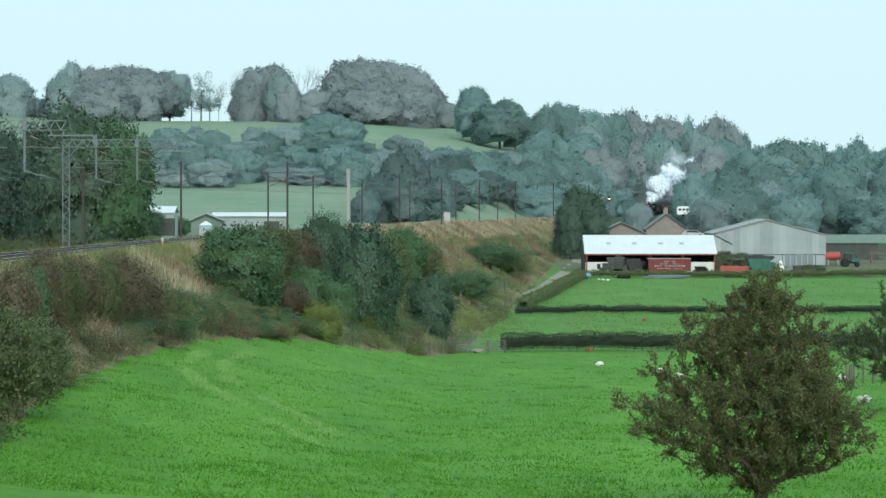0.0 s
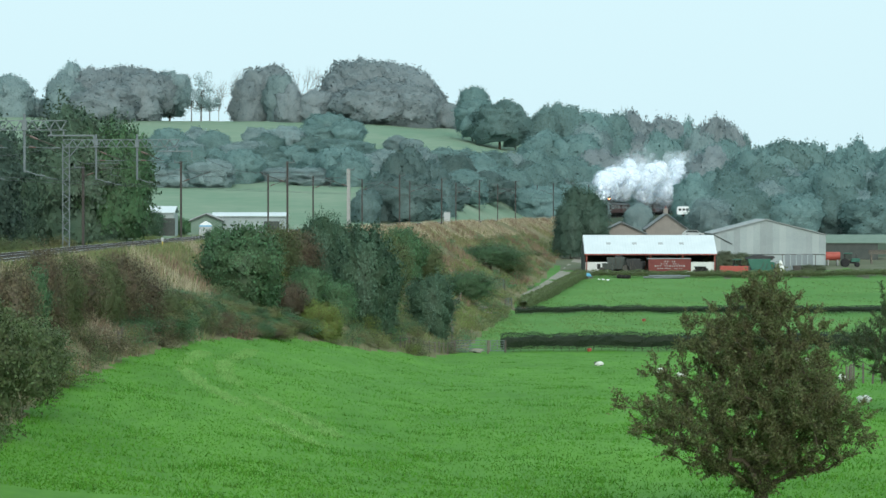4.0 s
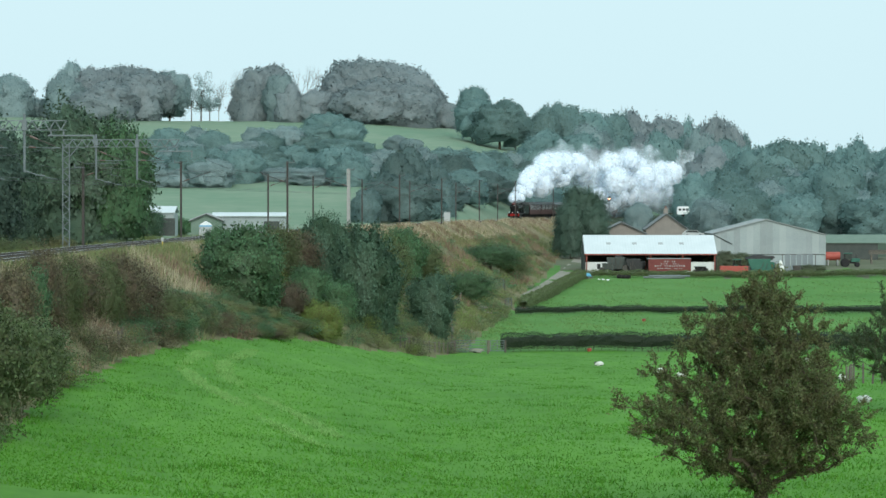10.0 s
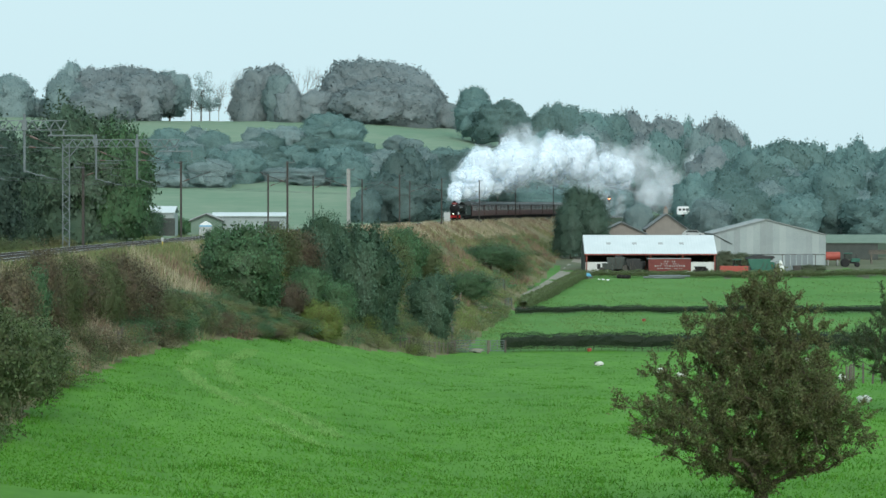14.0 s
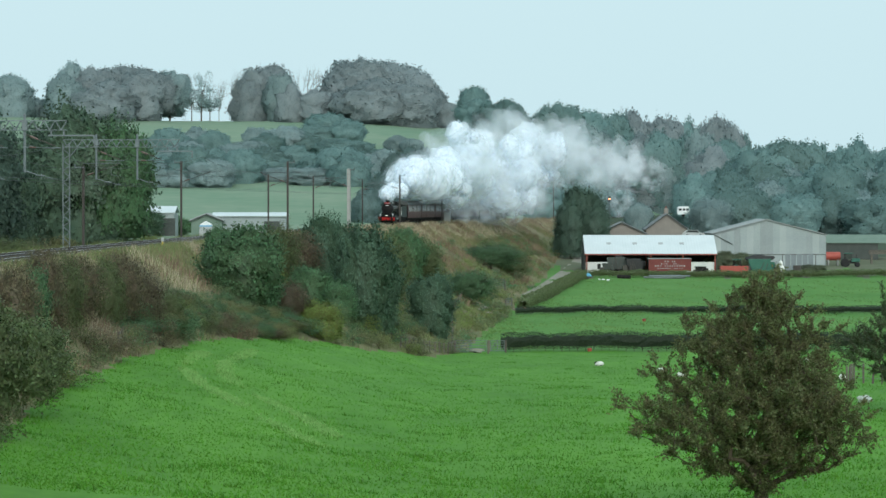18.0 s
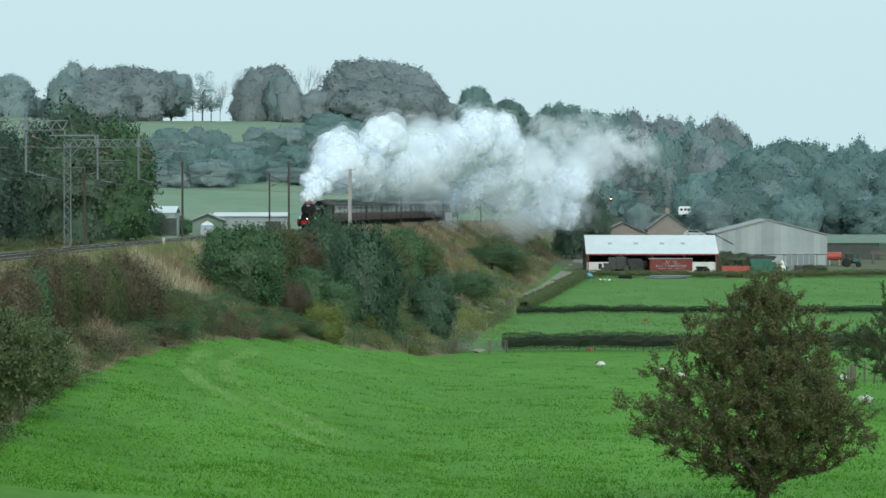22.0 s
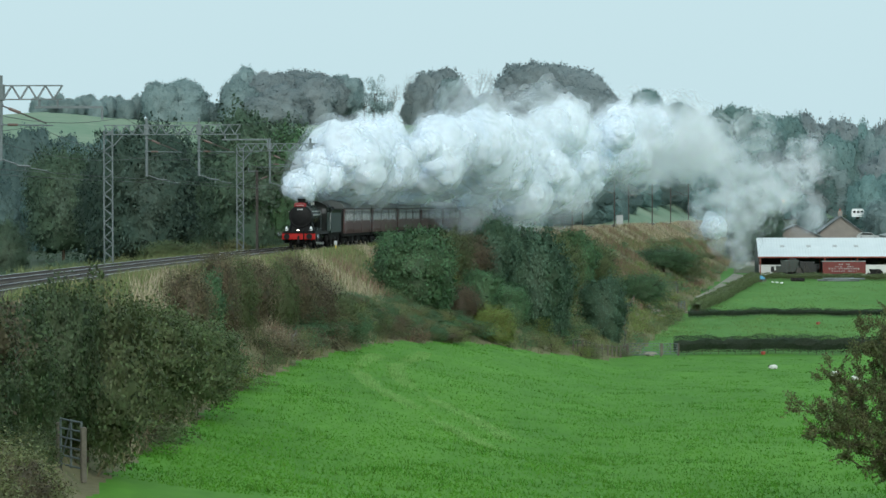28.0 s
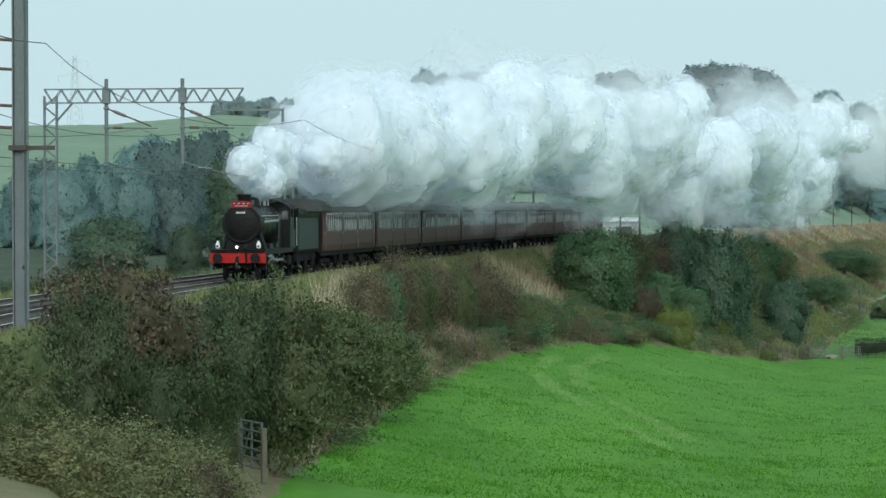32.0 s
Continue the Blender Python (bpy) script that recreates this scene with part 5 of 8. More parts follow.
# signal with a lit amber lamp
p = at(1078, 770)
M_AMBER = bpy.data.materials.new("amber_signal_light")
M_AMBER.use_nodes = True
M_AMBER.node_tree.nodes["Principled BSDF"].inputs["Emission Color"].default_value = (1.0, 0.25, 0.03, 1)
M_AMBER.node_tree.nodes["Principled BSDF"].inputs["Emission Strength"].default_value = 6
M_BLACK = mat("black_paint", (0.015, 0.016, 0.016), (0.035, 0.036, 0.035), scale=3, rough=0.5)
ob = thing("railway_signal", "railway signal post with a lit amber lamp", "signal", Matrix.Translation((p.x, p.y, gz(p.x, p.y) - 0.2)))
zs = EYE + (363 - 352) * 770 / FOCAL - gz(p.x, p.y) + 0.2
part("post", Geo().tube((0, 0, 0), (0, 0, zs + 0.5), 0.08, n=8), M_GALV, ob)
hd = part("head", Geo().box(0, -0.15, zs, 0.55, 0.2, 1.3, bevel=0.05), M_BLACK, ob)
part("lamp", Geo().tube((0, -0.32, zs), (0, -0.26, zs), 0.2, n=12), M_AMBER, hd)
part("ladder", Geo().box(-0.2, 0.3, zs / 2, 0.04, 0.04, zs).box(0.2, 0.3, zs / 2, 0.04, 0.04, zs), M_GALV, ob)
# pylon beyond the hill
p = at(-486, 1400)
zb = gz(p.x, p.y)
ob = thing("electricity_pylon", "distant grey lattice electricity pylon behind the hill", "pylon", Matrix.Translation((p.x, p.y, zb)))
H = EYE + (374 - 100) * 1400 / FOCAL - zb
g = Geo()
W = lambda f: 3.6 * (1 - f) ** 1.4 + 0.7
for k in range(12):
    f0, f1 = k / 12, (k + 1) / 12
    for sx, sy in ((1, 1), (1, -1), (-1, -1), (-1, 1)):
        g.tube((sx * W(f0), sy * W(f0), H * f0), (sx * W(f1), sy * W(f1), H * f1), 0.1, n=4)
    for sy in (1, -1):
        g.tube((-W(f0), sy * W(f0), H * f0), (W(f1), sy * W(f1), H * f1), 0.06, n=4)
        g.tube((W(f0), sy * W(f0), H * f0), (-W(f1), sy * W(f1), H * f1), 0.06, n=4)
# Haze in front of the pylon is painted in as this pale blue-grey.
M_HAZED_STEEL = mat("pale_weathered_zinc", (0.42, 0.5, 0.5), (0.5, 0.57, 0.57), scale=1.0, rough=0.7)
part("tower", g, M_HAZED_STEEL, ob)
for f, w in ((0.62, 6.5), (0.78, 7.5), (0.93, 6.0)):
    part("cross_arm", Geo().tube((-w, 0, H * f), (w, 0, H * f), 0.09, n=4).tube((-w, 0, H * f), (0, 0, H * f + 1.6), 0.06, n=4).tube((w, 0, H * f), (0, 0, H * f + 1.6), 0.06, n=4), M_HAZED_STEEL, ob)
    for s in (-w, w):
        part("insulator_string", Geo().tube((s, 0, H * f), (s, 0, H * f - 2.4), 0.08, n=5), M_HAZED_STEEL, ob)

# ---- train (local x forward, origin at mid length on the rail) ----
VEHICLES, WHEELS, RODS = [], [], []
M_LOCO = mat("black_engine_paint", (0.006, 0.008, 0.007), (0.014, 0.017, 0.015), scale=1.5, rough=0.25, spec=0.2)
M_SOOT = mat("sooty_black", (0.006, 0.006, 0.006), (0.016, 0.016, 0.016), scale=2.5, rough=0.5, spec=0.12)
M_CABGREEN = mat("dark_lined_paint", (0.008, 0.02, 0.015), (0.014, 0.028, 0.022), scale=1.2, rough=0.4, spec=0.15)
M_RED = mat("red_buffer_beam_paint", (0.34, 0.014, 0.012), (0.42, 0.022, 0.018), scale=2, rough=0.5, spec=0.15)
M_HEADBOARD = mat("crimson_headboard_paint", (0.2, 0.015, 0.018), (0.27, 0.022, 0.025), scale=3, rough=0.5, spec=0.15)
M_BRIGHT = mat("bright_steel", (0.45, 0.46, 0.46), (0.6, 0.6, 0.6), scale=5, rough=0.3, metal=0.9)
M_WHITEP = mat("white_paint", (0.72, 0.74, 0.73), (0.8, 0.82, 0.81), scale=4, rough=0.4)
M_UNDER = mat("grimy_underframe", (0.012, 0.012, 0.012), (0.03, 0.028, 0.026), scale=2, rough=0.85, spec=0.1)
M_MAROON = mat("maroon_coach_paint", (0.088, 0.04, 0.036), (0.118, 0.056, 0.05), scale=0.8, fine=6, rough=0.5, spec=0.2, obj_rand=0.08)
M_ROOF = mat("grey_coach_roof", (0.075, 0.08, 0.078), (0.12, 0.125, 0.12), scale=0.7, fine=5, rough=0.6, obj_rand=0.12)
M_COAL = mat("coal", (0.01, 0.01, 0.01), (0.03, 0.03, 0.03), scale=6, rough=0.5, bump=0.8)
M_GLASS = mat("coach_window_glass", (0.03, 0.035, 0.035), (0.06, 0.065, 0.065), scale=0.8, rough=0.08, spec=0.8)
# Pale colour for the painted pane sheen, and for the headboard's lettering.
M_SHEEN_LETTERING = mat("pale_window_blind", (0.45, 0.46, 0.44), (0.58, 0.58, 0.56), scale=3, rough=0.25, spec=0.8)
M_LIT = bpy.data.materials.new("lit_headlamp")
M_LIT.use_nodes = True
M_LIT.node_tree.nodes["Principled BSDF"].inputs["Emission Color"].default_value = (1.0, 0.9, 0.7, 1)
M_LIT.node_tree.nodes["Principled BSDF"].inputs["Emission Strength"].default_value = 14


def disc(geo, x, y, z, r, w, n=20, rim=0.08):
    """A railway wheel across y: tyre, recessed web and boss."""
    m = Matrix.Translation((x, y, z)) @ Matrix.Rotation(radians(90), 4, "Z")
    geo.lathe([(-w / 2, r - rim), (-w / 2, r), (w / 2, r), (w / 2, r - rim)], m, n, caps=False)
    geo.lathe([(-w * 0.3, 0.16 * r), (-w * 0.2, r - rim), (w * 0.2, r - rim), (w * 0.3, 0.16 * r)], m, n, caps=True)


def spoked(r, w, spokes, crank=0.0):
    g = Geo()
    for side in (-0.75, 0.75):
        m = Matrix.Translation((0, side, 0)) @ Matrix.Rotation(radians(90), 4, "Z")
        g.lathe([(-w / 2, r - 0.1), (-w / 2, r), (w / 2, r), (w / 2, r - 0.1), (-w / 2, r - 0.1)], m, 28, caps=False)
        g.lathe([(-w * 0.7, 0.02), (-w * 0.7, 0.17), (w * 0.7, 0.17), (w * 0.7, 0.02)], m, 12)
        for k in range(spokes):
            a = 2 * math.pi * k / spokes
            g.tube((0.1 * math.cos(a), side, 0.1 * math.sin(a)), ((r - 0.08) * math.cos(a), side, (r - 0.08) * math.sin(a)), 0.045, 0.035, n=5, caps=False)
        if crank:
            k = 1 if side > 0 else -1
            g.tube((crank, side, 0), (crank, side + 0.26 * k, 0), 0.07, n=8)
            g.box(-0.5 * r, side, 0, 0.3, w * 0.8, r * 0.9)
    g.tube((0, -0.75, 0), (0, 0.75, 0), 0.08, n=8)
    return g


def build_loco():
    ob = thing("steam_locomotive", "black steam locomotive with red buffer beam, headboard and lit lamp", "locomotive")
    R = Matrix.Identity(4)
    zc = 2.62
    Z = Matrix.Translation((0, 0, zc))
    part("smokebox", Geo().lathe([(2.15, 0.80), (2.15, 0.90), (3.62, 0.90), (3.66, 0.86), (3.66, 0.2)], Z, 32), M_SOOT, ob, smooth=True)
    door = part("smokebox_door", Geo().lathe([(3.655, 0.74), (3.69, 0.74), (3.76, 0.55), (3.80, 0.3), (3.815, 0.05)], Z, 28), M_SOOT, ob, smooth=True)
    part("door_handle", Geo().tube((3.8, 0, zc), (3.9, 0, zc), 0.05, n=8).box(3.88, 0.05, zc - 0.05, 0.02, 0.02, 0.18), M_UNDER, door)
    part("number_plate", Geo().box(3.80, 0, zc + 0.52, 0.03, 0.5, 0.14), M_BLACK, door)
    for k in range(5):
        part("plate_mark", Geo().box(3.818, -0.17 + k * 0.085, zc + 0.52, 0.01, 0.05, 0.085), M_WHITEP, door)
    part("door_hinge", Geo().box(3.78, 0.25, zc + 0.25, 0.04, 0.7, 0.06).box(3.78, 0.25, zc - 0.25, 0.04, 0.7, 0.06), M_SOOT, door)
    part("boiler", Geo().lathe([(-1.5, 0.86), (0.4, 0.85), (2.15, 0.80)], Z, 32), M_LOCO, ob, smooth=True)
    for x in (-1.4, -0.4, 0.7, 1.6):
        part("boiler_band", Geo().lathe([(x, 0.86), (x, 0.875), (x + 0.06, 0.875), (x + 0.06, 0.86)], Z, 32, caps=False), M_CABGREEN, ob, smooth=True)
    part("firebox", Geo().prism([(-0.88, 1.2), (0.88, 1.2), (0.9, 2.6), (0.85, 3.0), (0.65, 3.3), (0.35, 3.46), (0, 3.5), (-0.35, 3.46), (-0.65, 3.3), (-0.85, 3.0), (-0.9, 2.6)], -3.25, -1.5, "x"), M_LOCO, ob, smooth=True)
    part("chimney", Geo().lathe([(3.42, 0.5), (3.52, 0.32), (3.8, 0.28), (3.92, 0.34), (3.98, 0.35), (3.98, 0.25), (3.6, 0.22)], Matrix.Translation((2.88, 0, 0)) @ Matrix.Rotation(radians(-90), 4, "Y"), 20, caps=False), M_SOOT, ob, smooth=True)
    part("dome", Geo().lathe([(3.38, 0.48), (3.46, 0.36), (3.7, 0.34), (3.82, 0.26), (3.88, 0.1), (3.885, 0.01)], Matrix.Translation((0.5, 0, 0)) @ Matrix.Rotation(radians(-90), 4, "Y"), 20), M_LOCO, ob, smooth=True)
    part("safety_valve", Geo().tube((-2.3, 0.12, 3.4), (-2.3, 0.12, 3.72), 0.07, n=8).tube((-2.3, -0.12, 3.4), (-2.3, -0.12, 3.72), 0.07, n=8), M_BRIGHT, ob)
    part("whistle", Geo().tube((-2.9, 0.2, 3.4), (-2.9, 0.2, 3.75), 0.035, n=6), M_BRIGHT, ob)
    hb = part("headboard", Geo().prism([(-0.46, 3.36), (0.46, 3.36), (0.46, 3.6), (0.3, 3.66), (0, 3.68), (-0.3, 3.66), (-0.46, 3.6)], 3.62, 3.68, "x"), M_HEADBOARD, ob, "curved red headboard with pale lettering bars")
    for k in range(4):
        part("lettering_bar", Geo().box(3.69, -0.33 + 0.22 * k, 3.56, 0.012, 0.1, 0.03), M_SHEEN_LETTERING, hb)
    part("lettering_bar", Geo().box(3.69, 0, 3.45, 0.012, 0.6, 0.03), M_SHEEN_LETTERING, hb)
    part("saddle", Geo().prism([(-0.85, 1.25), (0.85, 1.25), (0.62, 2.05), (-0.62, 2.05)], 2.3, 3.5, "x"), M_SOOT, ob)
    part("running_plate", Geo().box(0.15, 0, 1.42, 8.6, 2.56, 0.05).box(0.15, 1.22, 1.32, 8.6, 0.04, 0.2).box(0.15, -1.22, 1.32, 8.6, 0.04, 0.2).box(4.3, 0, 1.34, 0.9, 2.5, 0.05), M_SOOT, ob)
    part("frame", Geo().box(0, 0.55, 0.95, 8.8, 0.05, 0.8).box(0, -0.55, 0.95, 8.8, 0.05, 0.8).box(3.9, 0, 0.8, 0.5, 1.1, 0.4), M_UNDER, ob)
    bb = part("buffer_beam", Geo().box(4.62, 0, 1.06, 0.08, 2.58, 0.48, bevel=0.015), M_RED, ob, "red painted buffer beam")
    for s in (-0.87, 0.87):
        part("buffer", Geo().lathe([(4.66, 0.14), (4.95, 0.12), (4.95, 0.08), (5.1, 0.08), (5.1, 0.23), (5.14, 0.22)], Matrix.Translation((0, s, 1.06)), 16), M_SOOT, bb, smooth=True)
    part("coupling_hook", Geo().box(4.8, 0, 1.06, 0.3, 0.08, 0.14).box(4.86, 0, 0.8, 0.06, 0.16, 0.5), M_UNDER, bb)
    part("vacuum_pipe", Geo().tube((4.7, 0.4, 0.8), (4.74, 0.4, 1.7), 0.045, n=8).tube((4.74, 0.4, 1.7), (4.95, 0.4, 1.45), 0.045, n=8), M_SOOT, bb)
    for s in (-0.95, 0.95):
        lamp = part("headlamp", Geo().box(4.55, s, 1.62, 0.18, 0.18, 0.26, bevel=0.03).tube((4.55, s, 1.75), (4.55, s, 1.85), 0.05, n=8), M_WHITEP, ob, "white painted oil headlamp")
        part("lens", Geo().tube((4.64, s, 1.6), (4.66, s, 1.6), 0.05, n=10), M_GLASS, lamp)
    lamp = part("electric_headlamp", Geo().tube((4.5, -0.05, 1.55), (4.64, -0.05, 1.55), 0.12, n=14), M_BLACK, ob)
    part("lit_lens", Geo().tube((4.64, -0.05, 1.55), (4.655, -0.05, 1.55), 0.05, n=14), M_LIT, lamp, "bright lit headlamp lens")
    for s in (-1, 1):
        part("cylinder", Geo().tube((2.55, 1.02 * s, 0.98), (3.75, 1.02 * s, 0.88), 0.34, n=18).tube((3.75, 1.02 * s, 0.88), (3.86, 1.02 * s, 0.87), 0.24, n=14).tube((2.5, 1.0 * s, 1.32), (3.8, 1.0 * s, 1.26), 0.17, n=12), M_LOCO, ob, smooth=True)
        part("steam_pipe", Geo().tube((2.9, 0.7 * s, 2.2), (2.95, 1.02 * s, 1.3), 0.13, n=10), M_LOCO, ob)
        part("slide_bar", Geo().box(1.95, 1.02 * s, 1.1, 1.2, 0.08, 0.06).box(1.95, 1.02 * s, 0.86, 1.2, 0.08, 0.06), M_BRIGHT, ob)
        part("hand_rail", Geo().tube((-1.4, 0.92 * s, 3.0), (3.5, 0.93 * s, 2.98), 0.022, n=6), M_BRIGHT, ob)
        part("splasher", Geo().prism([(-0.2, 1.44), (-0.28, 1.6), (-0.75, 1.72), (-1.25, 1.66), (-1.6, 1.44)], 0.62 * s, 0.98 * s).prism([(1.6, 1.44), (1.5, 1.6), (1.1, 1.72), (0.6, 1.66), (0.2, 1.44)], 0.62 * s, 0.98 * s), M_LOCO, ob)
        part("front_step", Geo().box(4.05, 1.15 * s, 0.55, 0.3, 0.2, 0.04).box(4.05, 1.22 * s, 0.95, 0.3, 0.03, 0.9), M_SOOT, ob)
        cab = part("cab_side", Geo().box(-3.75, 1.22 * s, 2.15, 1.1, 0.04, 1.5).box(-4.55, 1.22 * s, 1.85, 0.5, 0.04, 0.9).box(-3.3, 1.22 * s, 3.1, 0.2, 0.04, 0.5).box(-4.2, 1.22 * s, 3.15, 0.12, 0.04, 0.5), M_CABGREEN, ob)
        part("ejector_pipe", Geo().tube((-1.5, 0.90 * s, 2.75), (2.6, 0.88 * s, 2.7), 0.06, n=8), M_BRIGHT if s > 0 else M_LOCO, ob)
        part("injector", Geo().box(-3.4, 1.1 * s, 0.85, 0.7, 0.25, 0.5, bevel=0.08), M_UNDER, ob)
    part("cab_roof", Geo().prism([(-1.27, 3.3), (-1.1, 3.52), (-0.6, 3.75), (0, 3.84), (0.6, 3.75), (1.1, 3.52), (1.27, 3.3), (1.2, 3.3), (1.05, 3.47), (0.58, 3.69), (0, 3.78), (-0.58, 3.69), (-1.05, 3.47), (-1.2, 3.3)], -5.1, -3.1, "x"), M_SOOT, ob, smooth=True)
    part("cab_front", Geo().prism([(-1.24, 1.4), (1.24, 1.4), (1.24, 3.32), (0.6, 3.7), (0, 3.78), (-0.6, 3.7), (-1.24, 3.32)], -3.26, -3.2, "x"), M_LOCO, ob)
    for s in (-0.98, 0.98):
        part("cab_window", Geo().box(-3.17, s, 3.0, 0.03, 0.3, 0.45, bevel=0.01), M_GLASS, ob)
    wheel = spoked(0.79, 0.14, 16, 0.33).mesh("driving_wheelset", M_SOOT, True)
    for x in (1.0, -0.85, -2.75):
        w = link("driving_wheelset", wheel, ob)
        w.matrix_basis = Matrix.Translation((x, 0, 0.79))
        WHEELS.append((w, x, 0.79))
    w = part("leading_wheelset", spoked(0.48, 0.13, 10), M_SOOT, ob, smooth=True)
    w.matrix_basis = Matrix.Translation((3.55, 0, 0.48))
    WHEELS.append((w, 3.55, 0.48))
    for s in (-1, 1):
        r = part("coupling_rod", Geo().box(-0.87, 0, 0, 3.75, 0.06, 0.11).tube((1.0, -0.05, 0), (1.0, 0.05, 0), 0.12, n=10).tube((-0.85, -0.05, 0), (-0.85, 0.05, 0), 0.13, n=10).tube((-2.75, -0.05, 0), (-2.75, 0.05, 0), 0.12, n=10), M_BRIGHT, ob)
        RODS.append((r, 0.97 * s))
        c = part("connecting_rod", Geo().box(0.75, 0, 0.06, 3.2, 0.06, 0.12, m=Matrix.Rotation(radians(-2), 3, "Y")), M_BRIGHT, ob)
        RODS.append((c, 1.05 * s))
    part("cylinder_steam", Geo().add(*lump(77, 0.2, 2)), M_STEAM_THIN, ob, "wisp of white steam from the drain cocks").location = (4.1, -1.55, 1.3)
    return ob


def build_tender():
    ob = thing("locomotive_tender", "dark green-black tender loaded with coal", "tender")
    part("tank", Geo().prism([(-1.28, 1.3), (1.28, 1.3), (1.28, 2.85), (1.36, 3.1), (1.28, 3.1), (1.2, 2.9), (-1.2, 2.9), (-1.28, 3.1), (-1.36, 3.1), (-1.28, 2.85)], -3.3, 3.3, "x"), M_CABGREEN, ob)
    part("tank_end", Geo().box(-3.32, 0, 2.2, 0.04, 2.5, 1.75).box(3.0, 0, 2.35, 0.05, 2.5, 2.0), M_LOCO, ob)
    rng = np.random.default_rng(3)
    g = Geo()
    for _ in range(90):
        x, y = rng.uniform(-2.0, 2.8), rng.uniform(-1.0, 1.0)
        g.box(x, y, 2.95 + 0.25 * (1 - abs(y)) + rng.uniform(-0.1, 0.1), 0.4, 0.4, 0.35, m=Euler(rng.uniform(0, 3, 3)).to_matrix(), bevel=0.08)
    tagged(part("coal_heap", g, M_COAL, ob), "heap of black coal", kind="stuff")
    part("frame", Geo().box(0, 1.05, 1.0, 6.9, 0.05, 0.55).box(0, -1.05, 1.0, 6.9, 0.05, 0.55).box(0, 0, 1.24, 7.0, 2.5, 0.08), M_UNDER, ob)
    for x in (-2.2, 0, 2.2):
        for s in (-1.1, 1.1):
            part("axlebox", Geo().box(x, s, 0.6, 0.34, 0.16, 0.4, bevel=0.04).box(x, s, 0.86, 0.95, 0.09, 0.1), M_UNDER, ob)
        g = Geo()
        for y in (-0.75, 0.75):
            disc(g, 0, y, 0, 0.57, 0.13)
        g.tube((0, -0.75, 0), (0, 0.75, 0), 0.08, n=8)
        w = part("wheelset", g, M_UNDER, ob, smooth=True)
        w.matrix_basis = Matrix.Translation((x, 0, 0.57))
        WHEELS.append((w, x, 0.57))
    for s in (-1, 1):
        part("step", Geo().box(3.2, 1.15 * s, 0.5, 0.35, 0.2, 0.04).box(3.2, 1.2 * s, 0.9, 0.3, 0.03, 0.8), M_UNDER, ob)
        part("hand_rail", Geo().tube((3.32, 1.2 * s, 1.5), (3.32, 1.2 * s, 2.9), 0.02, n=6), M_BRIGHT, ob)
    return ob


def coach_section():
    side = [(1.32, 1.12), (1.385, 1.45), (1.40, 2.0), (1.39, 2.6), (1.36, 3.2)]
    return side


